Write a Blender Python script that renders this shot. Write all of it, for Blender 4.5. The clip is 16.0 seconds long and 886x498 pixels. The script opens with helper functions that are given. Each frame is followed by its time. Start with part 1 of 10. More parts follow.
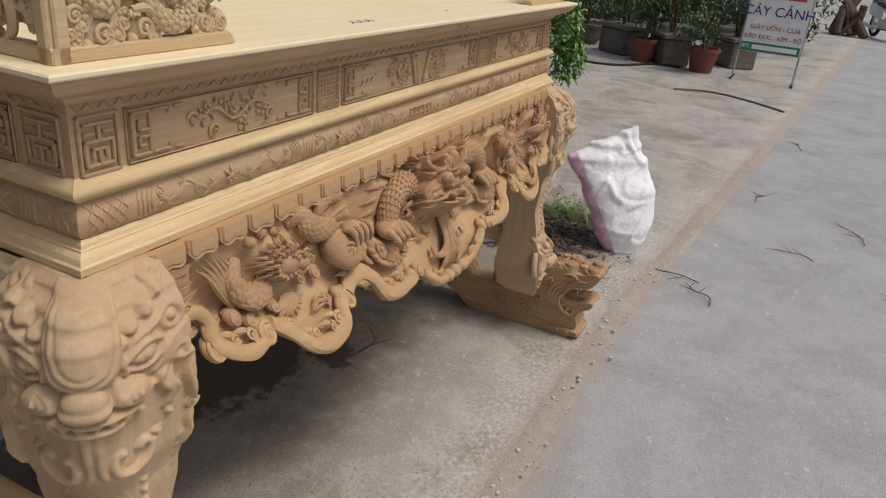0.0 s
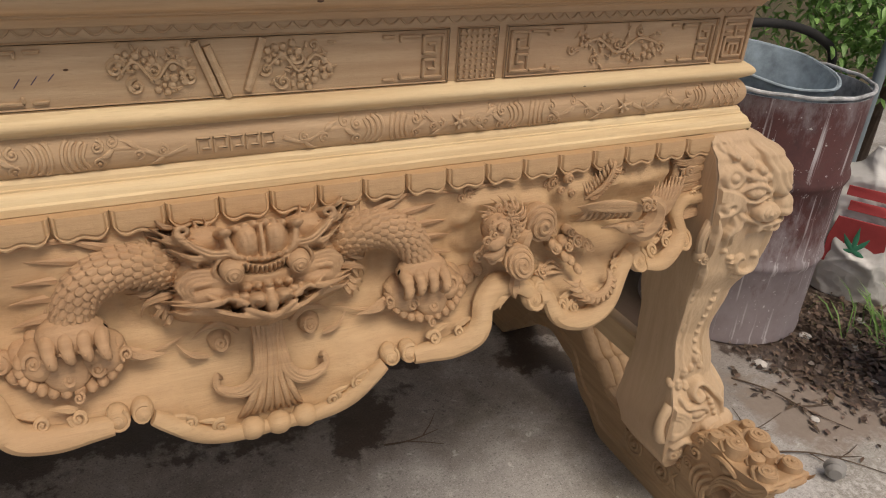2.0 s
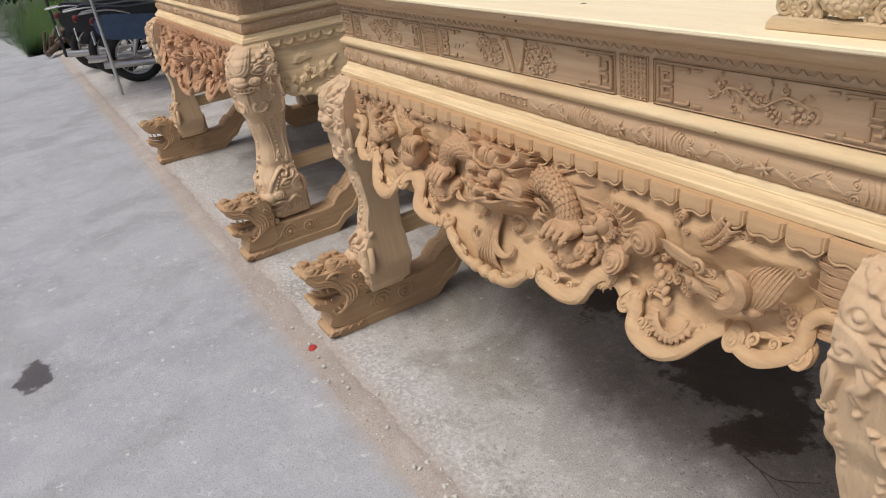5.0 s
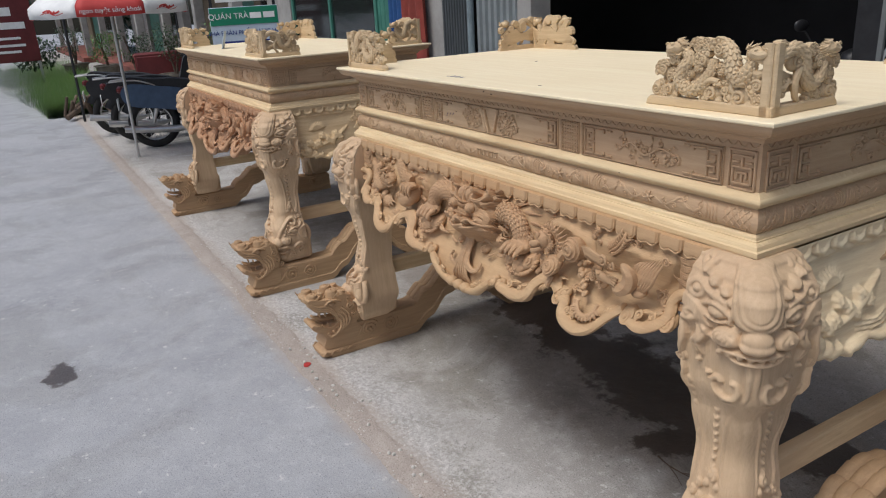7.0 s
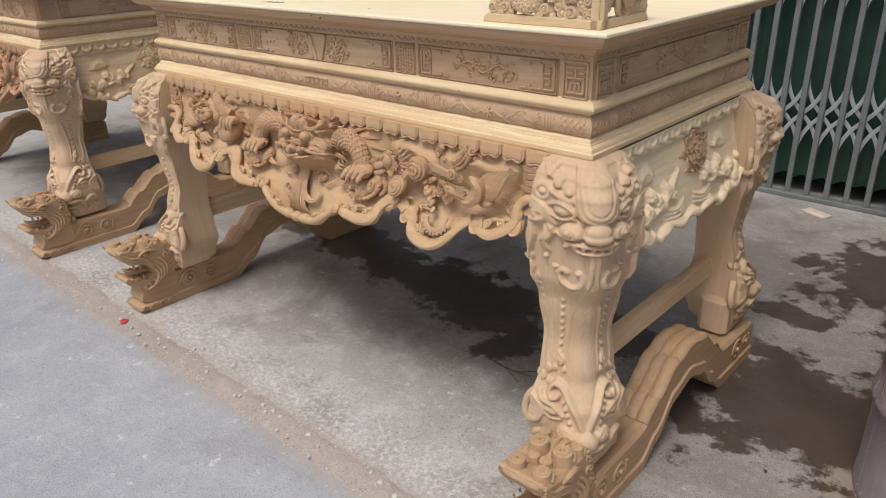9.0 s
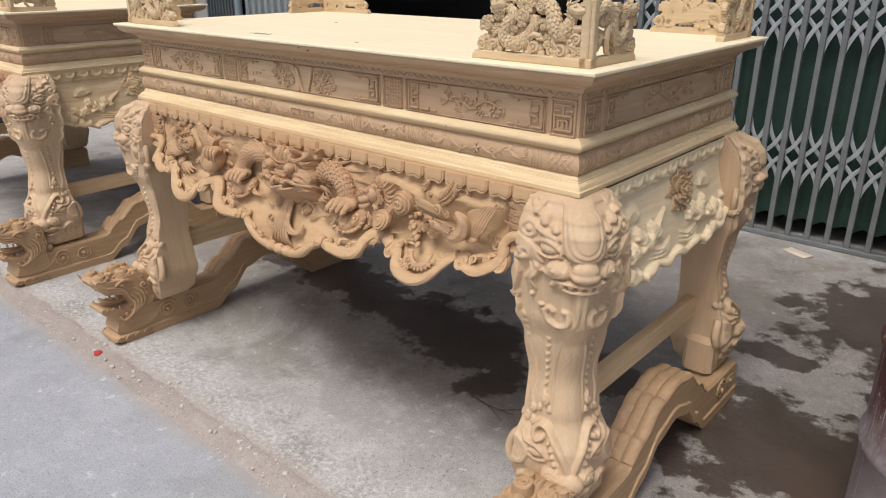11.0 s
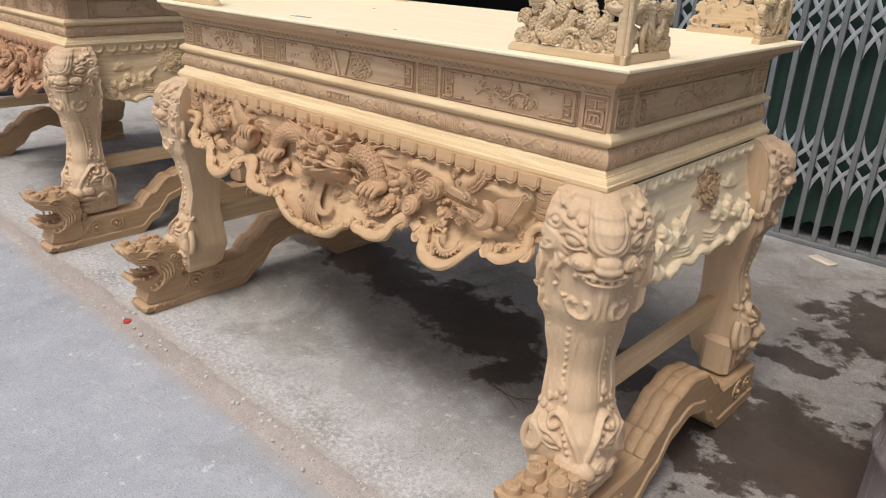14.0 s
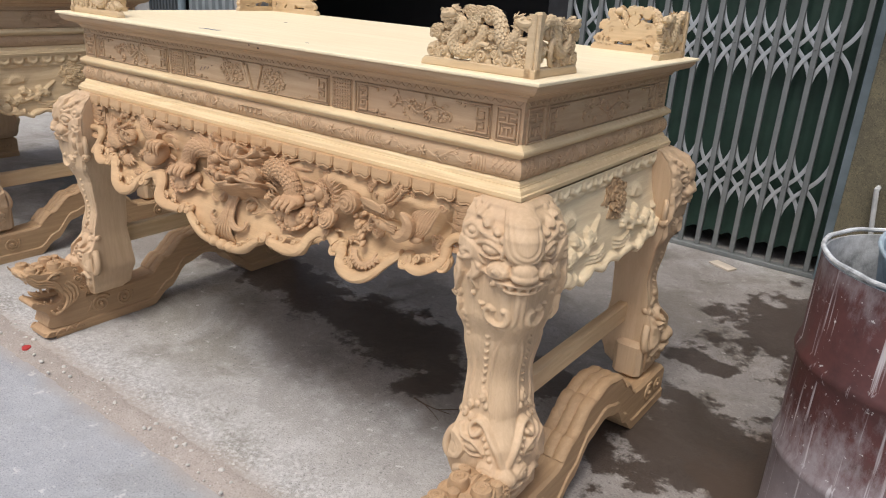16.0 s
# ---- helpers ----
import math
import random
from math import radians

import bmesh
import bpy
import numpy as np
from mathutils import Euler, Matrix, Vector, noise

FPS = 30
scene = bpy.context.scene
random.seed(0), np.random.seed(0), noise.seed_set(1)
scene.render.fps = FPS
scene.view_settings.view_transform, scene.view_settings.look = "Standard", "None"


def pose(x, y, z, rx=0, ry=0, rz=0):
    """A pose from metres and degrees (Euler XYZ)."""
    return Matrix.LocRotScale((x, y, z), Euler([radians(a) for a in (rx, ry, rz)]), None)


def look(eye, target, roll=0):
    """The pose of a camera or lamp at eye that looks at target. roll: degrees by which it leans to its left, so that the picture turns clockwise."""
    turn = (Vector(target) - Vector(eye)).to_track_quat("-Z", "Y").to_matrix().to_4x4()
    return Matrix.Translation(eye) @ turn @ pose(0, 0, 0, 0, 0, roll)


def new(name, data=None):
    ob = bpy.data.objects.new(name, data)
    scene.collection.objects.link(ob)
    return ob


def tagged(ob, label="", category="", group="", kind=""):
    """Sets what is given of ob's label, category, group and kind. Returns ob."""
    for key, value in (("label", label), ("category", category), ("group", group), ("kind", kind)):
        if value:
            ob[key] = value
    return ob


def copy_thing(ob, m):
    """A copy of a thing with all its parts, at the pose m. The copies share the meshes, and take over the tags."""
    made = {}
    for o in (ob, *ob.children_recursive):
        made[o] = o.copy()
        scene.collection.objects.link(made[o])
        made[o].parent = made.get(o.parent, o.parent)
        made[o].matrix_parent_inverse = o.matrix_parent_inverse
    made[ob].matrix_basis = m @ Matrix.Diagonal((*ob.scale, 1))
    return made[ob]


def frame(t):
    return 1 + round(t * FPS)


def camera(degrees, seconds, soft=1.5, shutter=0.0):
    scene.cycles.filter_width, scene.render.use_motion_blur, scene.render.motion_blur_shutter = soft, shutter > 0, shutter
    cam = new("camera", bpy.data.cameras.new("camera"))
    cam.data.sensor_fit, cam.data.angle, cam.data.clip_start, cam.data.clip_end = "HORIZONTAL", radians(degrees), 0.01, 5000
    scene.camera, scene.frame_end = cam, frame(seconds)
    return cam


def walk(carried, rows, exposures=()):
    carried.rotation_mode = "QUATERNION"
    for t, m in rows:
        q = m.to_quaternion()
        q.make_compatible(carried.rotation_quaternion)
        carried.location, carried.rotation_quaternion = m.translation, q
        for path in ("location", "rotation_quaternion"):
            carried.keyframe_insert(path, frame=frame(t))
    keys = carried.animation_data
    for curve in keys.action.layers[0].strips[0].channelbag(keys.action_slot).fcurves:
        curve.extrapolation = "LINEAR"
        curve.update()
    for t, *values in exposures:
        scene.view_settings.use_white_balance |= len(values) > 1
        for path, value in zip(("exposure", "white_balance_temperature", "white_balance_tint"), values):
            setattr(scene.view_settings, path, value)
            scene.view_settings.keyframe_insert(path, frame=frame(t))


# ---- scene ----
cam = camera(62.8, 16.0, soft=1.1)
PATH = [
    (0, (-1.57, -0.802, 1.453), (0.094, -0.037, 0.65), 5.5),
    (0.5, (-1.241, -0.858, 1.444), (0.202, 0.21, 0.56), 2.1),
    (1, (-0.826, -0.869, 1.45), (0.556, 0.244, 0.527), 4.5),
    (1.5, (-0.506, -0.944, 1.423), (0.564, 0.463, 0.488), 5.1),
    (2, (-0.169, -0.971, 1.407), (0.632, 0.6, 0.465), 3.7),
    (2.5, (0.116, -0.956, 1.426), (0.683, 0.715, 0.484), 3.3),
    (3, (0.48, -0.984, 1.448), (0.374, 0.751, 0.459), 1.6),
    (3.5, (0.769, -0.9, 1.433), (0.417, 0.791, 0.425), 0.6),
    (4, (1.014, -0.791, 1.473), (0.148, 0.74, 0.52), -0.4),
    (4.5, (1.241, -0.78, 1.492), (-0.255, 0.207, 0.603), -6.2),
    (4.7, (1.287, -0.835, 1.509), (-0.293, -0.004, 0.607), -9.0),
    (6.8, (1.866, -1.182, 1.514), (0.24, -0.255, 0.808), -3.1),
    (7, (1.855, -1.221, 1.514), (0.215, -0.285, 0.857), -3.4),
    (7.5, (1.785, -1.316, 1.493), (0.299, -0.141, 0.853), -1.8),
    (8, (1.783, -1.379, 1.477), (0.418, -0.089, 0.786), -1.0),
    (8.5, (1.785, -1.377, 1.474), (0.503, -0.054, 0.695), -1.1),
    (8.7, (1.793, -1.393, 1.473), (0.549, -0.056, 0.658), -1.5),
    (10.8, (1.772, -1.365, 1.47), (0.562, 0.031, 0.705), -0.8),
    (11, (1.769, -1.375, 1.469), (0.552, 0.033, 0.736), -0.0),
    (11.5, (1.77, -1.368, 1.47), (0.516, 0.032, 0.788), -0.2),
    (12, (1.773, -1.378, 1.466), (0.477, -0.001, 0.815), -0.4),
    (12.5, (1.769, -1.373, 1.485), (0.461, -0.008, 0.834), -1.1),
    (13, (1.772, -1.387, 1.49), (0.49, -0.023, 0.785), 0.1),
    (13.5, (1.777, -1.398, 1.473), (0.531, -0.061, 0.66), 1.6),
    (14, (1.786, -1.413, 1.474), (0.533, -0.052, 0.715), 2.3),
    (14.5, (1.78, -1.418, 1.477), (0.584, 0.01, 0.748), 2.5),
    (15, (1.788, -1.422, 1.475), (0.661, 0.067, 0.758), 2.4),
    (15.5, (1.79, -1.424, 1.469), (0.691, 0.088, 0.758), 2.6),
    (16, (1.792, -1.425, 1.469), (0.702, 0.094, 0.76), 3.5),
]
walk(cam, [(t, look(eye, target, roll)) for t, eye, target, roll in PATH],
     [(0, -0.16, 6650, 10), (0.5, -0.24, 6680, 10), (1.0, -0.25, 6750, 10), (1.5, -0.22, 6850, 11), (2.0, -0.1, 7050, 12), (3.5, -0.02, 7150, 12), (4.2, 0.1, 6950, 12), (4.7, 0.2, 6500, 11), (7.0, 0.02, 6000, 9), (8.0, 0.0, 6150, 10), (8.5, 0.12, 6180, 10), (11.0, 0.34, 6200, 10), (16.0, 0.36, 6200, 10)])

# ---- light ----
world = bpy.data.worlds.new("overcast_sky")
scene.world = world
world.use_nodes = True
wn = world.node_tree
sky = wn.nodes.new("ShaderNodeTexSky")
sky.sky_type = "NISHITA"
sky.sun_disc = False
sky.sun_elevation, sky.sun_rotation = radians(62), radians(172)
sky.air_density, sky.dust_density, sky.ozone_density = 1.0, 5.0, 1.0
wn.links.new(sky.outputs[0], wn.nodes["Background"].inputs[0])
wn.nodes["Background"].inputs[1].default_value = 0.105
sun = new("sun", bpy.data.lights.new("sun", "SUN"))
sun.data.energy, sun.data.angle, sun.data.color = 1.5, radians(24), (1.0, 0.96, 0.9)
sun.matrix_world = look((0, 0, 20), Vector((0, 0, 20)) - Vector((0.065, -0.465, 0.883)) * 5)

# ---- materials ----
def nodes_of(name):
    m = bpy.data.materials.new(name)
    m.use_nodes = True
    t = m.node_tree
    return m, t, t.nodes["Principled BSDF"]


def link(t, a, b):
    t.links.new(a, b)


def ramp(t, fac, stops):
    r = t.nodes.new("ShaderNodeValToRGB")
    el = r.color_ramp.elements
    while len(el) < len(stops):
        el.new(0.5)
    for e, (p, c) in zip(el, stops):
        e.position, e.color = p, (*c, 1) if len(c) == 3 else c
    if fac is not None:
        link(t, fac, r.inputs[0])
    return r.outputs[0]


def tex(t, kind, scale, stretch=(1, 1, 1), space="Object", **more):
    co = t.nodes.new("ShaderNodeTexCoord")
    mp = t.nodes.new("ShaderNodeMapping")
    mp.inputs["Scale"].default_value = stretch
    link(t, co.outputs[space], mp.inputs[0])
    n = t.nodes.new("ShaderNodeTex" + kind)
    link(t, mp.outputs[0], n.inputs["Vector"])
    n.inputs["Scale"].default_value = scale
    for k, v in more.items():
        n.inputs[k.replace("_", " ")].default_value = v
    return n


def mix(t, a, b, fac, how="MIX"):
    n = t.nodes.new("ShaderNodeMix")
    n.data_type, n.blend_type = "RGBA", how
    for sock, v in ((n.inputs["A"], a), (n.inputs["B"], b), (n.inputs["Factor"], fac)):
        if hasattr(v, "is_linked"):
            link(t, v, sock)
        elif isinstance(v, tuple):
            sock.default_value = (*v, 1)
        else:
            sock.default_value = v
    return n.outputs["Result"]


def bump(t, bsdf, height, strength, distance=0.002):
    b = t.nodes.new("ShaderNodeBump")
    b.inputs["Strength"].default_value, b.inputs["Distance"].default_value = strength, distance
    link(t, height, b.inputs["Height"])
    link(t, b.outputs[0], bsdf.inputs["Normal"])


def plain(name, colour, rough=0.6, metal=0.0, vary=0.25, scale=9.0, bumpy=0.15, spec=0.4):
    """A painted, plastic or metal surface with faint blotches and a fine grain."""
    m, t, b = nodes_of(name)
    n = tex(t, "Noise", scale, Detail=6.0, Roughness=0.65)
    lo, hi = tuple(c * (1 - vary) for c in colour), tuple(min(1, c * (1 + vary * 0.6)) for c in colour)
    link(t, ramp(t, n.outputs["Fac"], [(0.3, lo), (0.7, hi)]), b.inputs["Base Color"])
    b.inputs["Roughness"].default_value, b.inputs["Metallic"].default_value = rough, metal
    b.inputs["Specular IOR Level"].default_value = spec
    f = tex(t, "Noise", scale * 14, Detail=3.0)
    bump(t, b, f.outputs["Fac"], bumpy, 0.003)
    return m


def board_turn(t):
    """Object coordinates with x and y exchanged on faces that look along x, so the grain runs along each board."""
    co = t.nodes.new("ShaderNodeTexCoord")
    sn, sp, ab, gt = (t.nodes.new("ShaderNode" + k) for k in ("SeparateXYZ", "SeparateXYZ", "Math", "Math"))
    link(t, co.outputs["Normal"], sn.inputs[0])
    link(t, co.outputs["Object"], sp.inputs[0])
    ab.operation, gt.operation, gt.inputs[1].default_value = "ABSOLUTE", "GREATER_THAN", 0.72
    link(t, sn.outputs["X"], ab.inputs[0])
    link(t, ab.outputs[0], gt.inputs[0])
    sw = t.nodes.new("ShaderNodeCombineXYZ")
    link(t, sp.outputs["Y"], sw.inputs["X"])
    link(t, sp.outputs["X"], sw.inputs["Y"])
    link(t, sp.outputs["Z"], sw.inputs["Z"])
    mx = t.nodes.new("ShaderNodeMix")
    mx.data_type = "VECTOR"
    link(t, gt.outputs[0], mx.inputs[0])
    link(t, co.outputs["Object"], mx.inputs[4])
    link(t, sw.outputs[0], mx.inputs[5])
    return mx.outputs[1]


def wood(name, light, dark, pore, along="x", coarse=1.0, rough=0.62, chisel=0.35):
    """Raw carved timber: long grain, darker growth bands, stains at large scale, fine pores."""
    m, t, b = nodes_of(name)
    st = {"x": (1.0, 14, 14), "y": (14, 1.0, 14), "z": (14, 14, 1.0)}[along]
    turn = board_turn(t) if along == "x" else None
    grain = tex(t, "Noise", 5.0 * coarse, st, Detail=7.0, Roughness=0.62, Distortion=0.5)
    big = tex(t, "Noise", 2.3, Detail=3.0, Roughness=0.5)
    fine = tex(t, "Noise", 38.0 * coarse, st, Detail=4.0, Roughness=0.7)
    if turn:
        for node in (grain, fine):
            mp = node.inputs["Vector"].links[0].from_node
            link(t, turn, mp.inputs[0])
    c = ramp(t, grain.outputs["Fac"], [(0.32, dark), (0.5, tuple((a + d) / 2 for a, d in zip(light, dark))), (0.62, light)])
    c = mix(t, c, tuple(x * 0.72 for x in dark), ramp(t, fine.outputs["Fac"], [(0.54, (0, 0, 0)), (0.75, (0.5, 0.5, 0.5))]))
    c = mix(t, c, pore, ramp(t, big.outputs["Fac"], [(0.45, (0, 0, 0)), (0.72, (0.55, 0.55, 0.55))]))
    link(t, c, b.inputs["Base Color"])
    b.inputs["Roughness"].default_value = rough
    b.inputs["Specular IOR Level"].default_value = 0.3
    marks = tex(t, "Noise", 75.0, Detail=2.0, Roughness=0.4)
    hsum = t.nodes.new("ShaderNodeMath")
    hsum.operation = "MULTIPLY_ADD"
    hsum.inputs[1].default_value = 0.9
    link(t, marks.outputs["Fac"], hsum.inputs[0])
    link(t, fine.outputs["Fac"], hsum.inputs[2])
    bump(t, b, hsum.outputs[0], chisel, 0.0016)
    return m


M_WOOD = wood("raw_carved_wood", (0.555, 0.395, 0.24), (0.45, 0.305, 0.175), (0.48, 0.305, 0.18), "x", 1.0, 0.62, 0.5)
M_WOOD_Z = wood("raw_carved_wood_upright", (0.60, 0.435, 0.27), (0.52, 0.365, 0.22), (0.54, 0.36, 0.225), "z", 0.8, 0.58, 0.35)
M_WOOD_Y = wood("raw_base_wood", (0.50, 0.335, 0.185), (0.40, 0.26, 0.14), (0.43, 0.26, 0.145), "y")
M_PALE = wood("planed_pale_wood", (0.78, 0.61, 0.36), (0.62, 0.44, 0.24), (0.74, 0.57, 0.34), "x", 0.7)
M_PALE_Y = wood("planed_pale_wood_side", (0.76, 0.58, 0.34), (0.60, 0.42, 0.23), (0.66, 0.47, 0.28), "y", 0.7)
# cream wood, its colour raised further to carry sky light on the top
M_TOP = wood("skylit_tabletop_wood", (0.89, 0.77, 0.53), (0.83, 0.69, 0.45), (0.87, 0.73, 0.50), "x", 0.5, 0.62, 0.15)
M_FILLER = wood("wood_with_pale_filler", (0.84, 0.68, 0.44), (0.72, 0.55, 0.33), (0.82, 0.72, 0.50), "y")
M_APRON = wood("raw_apron_wood", (0.58, 0.39, 0.213), (0.49, 0.318, 0.168), (0.505, 0.307, 0.165), "x", 0.6, 0.60, 0.65)
M_RAIL = wood("pale_rail_wood", (0.64, 0.49, 0.30), (0.53, 0.39, 0.23), (0.57, 0.42, 0.26))
M_CARVED = wood("deep_carved_wood", (0.53, 0.342, 0.188), (0.42, 0.26, 0.138), (0.45, 0.256, 0.143), "x", 1.0, 0.58, 0.75)
M_RED_WOOD = wood("reddish_carved_wood", (0.50, 0.30, 0.17), (0.38, 0.21, 0.11), (0.42, 0.22, 0.12))


def patches(t, spots, scale, rag, lo, hi):
    """One inside ragged ellipses (x, y, across, along), nought outside."""
    co = t.nodes.new("ShaderNodeTexCoord")
    ragged = tex(t, "Noise", scale, Detail=9.0, Roughness=0.68)
    field = None
    for x, y, rx, ry in spots:
        mp = t.nodes.new("ShaderNodeMapping")
        mp.vector_type = "POINT"
        mp.inputs["Location"].default_value = (-x / rx, -y / ry, 0)
        mp.inputs["Scale"].default_value = (1 / rx, 1 / ry, 0)
        link(t, co.outputs["Object"], mp.inputs[0])
        ln = t.nodes.new("ShaderNodeVectorMath")
        ln.operation = "LENGTH"
        link(t, mp.outputs[0], ln.inputs[0])
        if field is None:
            field = ln.outputs["Value"]
        else:
            mn = t.nodes.new("ShaderNodeMath")
            mn.operation = "MINIMUM"
            link(t, field, mn.inputs[0])
            link(t, ln.outputs["Value"], mn.inputs[1])
            field = mn.outputs[0]
    ma = t.nodes.new("ShaderNodeMath")
    ma.operation, ma.inputs[1].default_value = "MULTIPLY_ADD", rag
    link(t, ragged.outputs["Fac"], ma.inputs[0])
    link(t, field, ma.inputs[2])
    ran = t.nodes.new("ShaderNodeMapRange")
    ran.inputs["From Min"].default_value, ran.inputs["From Max"].default_value = lo, hi
    ran.inputs["To Min"].default_value, ran.inputs["To Max"].default_value = 1.0, 0.0
    link(t, ma.outputs[0], ran.inputs["Value"])
    return ran.outputs[0]


def seam_dust(t, c, side, fine, mid):
    """Brown dust either side of the joint of road and forecourt, with pale sand beyond it; side: 1 for the forecourt, -1 for the road."""
    def op(kind, a, b, third=None):
        n = t.nodes.new("ShaderNodeMath")
        n.operation = kind
        for k, v in enumerate((a, b, third)):
            if v is None:
                continue
            if isinstance(v, (int, float)):
                n.inputs[k].default_value = v
            else:
                link(t, v, n.inputs[k])
        return n.outputs[0]

    def ran(v, a, b, top):
        n = t.nodes.new("ShaderNodeMapRange")
        n.inputs["From Min"].default_value, n.inputs["From Max"].default_value = a, b
        n.inputs["To Max"].default_value = top
        link(t, v, n.inputs["Value"])
        return n.outputs[0]
    co, sep = t.nodes.new("ShaderNodeTexCoord"), t.nodes.new("ShaderNodeSeparateXYZ")
    link(t, co.outputs["Object"], sep.inputs[0])
    bend = op("MULTIPLY", op("MAXIMUM", op("SUBTRACT", sep.outputs["X"], 1.2), 0.0), 0.085)
    d = op("ADD", op("ADD", sep.outputs["Y"], 0.325), bend)
    wob = tex(t, "Noise", 3.2, Detail=7.0, Roughness=0.65)
    d = op("ADD", d, op("MULTIPLY_ADD", wob.outputs["Fac"], 0.16, -0.08))
    sand = tex(t, "Noise", 55.0, Detail=7.0, Roughness=0.8)
    if side > 0:
        pale = op("MULTIPLY", ran(d, 0.34, 0.05, 1.0), ramp(t, sand.outputs["Fac"], [(0.46, (0, 0, 0)), (0.60, (0.85, 0.85, 0.85))]))
        c = mix(t, c, (0.68, 0.66, 0.63), pale)
    dust = mix(t, mix(t, (0.33, 0.28, 0.235), (0.43, 0.375, 0.325), mid.outputs["Fac"]), (0.58, 0.54, 0.48), ramp(t, sand.outputs["Fac"], [(0.60, (0, 0, 0)), (0.68, (0.7, 0.7, 0.7))]))
    return mix(t, c, dust, ran(op("ABSOLUTE", d, None), 0.115, 0.025, 0.9))


def ground_material(name, light, dark, speck, rough=0.85, wet=(), pale=0.5, grit=0.35, grimy=0.0, dull=(), soil=(), grit_side=0):
    """Concrete or worn asphalt: broad stains, blotches, sand grains; wet: damp patches (x, y, across, along) with
    ragged edges; dull: patches darkened for painted shade and dirt.
    """
    m, t, b = nodes_of(name)
    broad = tex(t, "Noise", 0.9, Detail=6.0, Roughness=0.62)
    mid = tex(t, "Noise", 5.0, Detail=9.0, Roughness=0.72)
    small = tex(t, "Noise", 34.0, Detail=6.0, Roughness=0.75)
    fine = tex(t, "Noise", 170.0, Detail=3.0, Roughness=0.7)
    spots = tex(t, "Voronoi", 23.0)
    c = ramp(t, broad.outputs["Fac"], [(0.33, dark), (0.66, light)])
    c = mix(t, c, speck, ramp(t, mid.outputs["Fac"], [(0.47, (0, 0, 0)), (0.72, (pale, pale, pale))]))
    c = mix(t, c, tuple(x * 1.12 for x in speck), ramp(t, small.outputs["Fac"], [(0.54, (0, 0, 0)), (0.72, (pale, pale, pale))]))
    c = mix(t, c, tuple(x * 0.5 for x in dark), ramp(t, fine.outputs["Fac"], [(0.52, (0, 0, 0)), (0.70, (0.85, 0.85, 0.85))]))
    c = mix(t, c, tuple(min(1, x * 1.2) for x in speck), ramp(t, tex(t, "Noise", 260.0, Detail=2.0).outputs["Fac"], [(0.60, (0, 0, 0)), (0.70, (0.6, 0.6, 0.6))]))
    c = mix(t, c, tuple(x * 0.35 for x in dark), ramp(t, spots.outputs["Distance"], [(0.035, (0.8, 0.8, 0.8)), (0.07, (0, 0, 0))]))
    if grimy:
        stain = tex(t, "Noise", 1.7, Detail=8.0, Roughness=0.66, Distortion=0.6)
        c = mix(t, c, mix(t, c, (0.62, 0.60, 0.54), 1.0, "MULTIPLY"), ramp(t, stain.outputs["Fac"], [(0.50, (0, 0, 0)), (0.60, (grimy, grimy, grimy))]))
        drip = tex(t, "Noise", 21.0, Detail=5.0, Roughness=0.6)
        c = mix(t, c, (0.62, 0.61, 0.58), ramp(t, drip.outputs["Fac"], [(0.655, (0, 0, 0)), (0.70, (0.7, 0.7, 0.7))]))
        pits = tex(t, "Noise", 62.0, Detail=3.0, Roughness=0.6)
        where = tex(t, "Noise", 3.1, Detail=3.0, Roughness=0.6)
        mul = t.nodes.new("ShaderNodeMath")
        mul.operation = "MULTIPLY"
        link(t, ramp(t, pits.outputs["Fac"], [(0.60, (0, 0, 0)), (0.66, (1, 1, 1))]), mul.inputs[0])
        link(t, ramp(t, where.outputs["Fac"], [(0.42, (0.1, 0.1, 0.1)), (0.62, (grimy, grimy, grimy))]), mul.inputs[1])
        c = mix(t, c, tuple(x * 0.42 for x in dark), mul.outputs[0])
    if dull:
        # colour multiplied down: shade of table and building painted in, with some dirt
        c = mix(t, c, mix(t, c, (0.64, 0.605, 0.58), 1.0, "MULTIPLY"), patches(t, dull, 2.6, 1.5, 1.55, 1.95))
    if soil:
        c = mix(t, c, mix(t, (0.19, 0.15, 0.12), (0.31, 0.26, 0.215), small.outputs["Fac"]), patches(t, soil, 5.0, 2.6, 2.0, 2.3))
    if grit_side:
        c = seam_dust(t, c, grit_side, fine, mid)
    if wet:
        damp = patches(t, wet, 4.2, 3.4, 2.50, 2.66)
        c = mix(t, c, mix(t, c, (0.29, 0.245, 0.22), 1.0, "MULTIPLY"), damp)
        rr = t.nodes.new("ShaderNodeMapRange")
        rr.inputs["To Min"].default_value, rr.inputs["To Max"].default_value = rough, 0.34
        link(t, damp, rr.inputs["Value"])
        link(t, rr.outputs[0], b.inputs["Roughness"])
    else:
        b.inputs["Roughness"].default_value = rough
    link(t, c, b.inputs["Base Color"])
    gs = t.nodes.new("ShaderNodeMath")
    gs.operation, gs.inputs[1].default_value = "MULTIPLY_ADD", 0.45
    link(t, fine.outputs["Fac"], gs.inputs[0])
    link(t, small.outputs["Fac"], gs.inputs[2])
    bump(t, b, gs.outputs[0], grit * 1.3, 0.004)
    return m


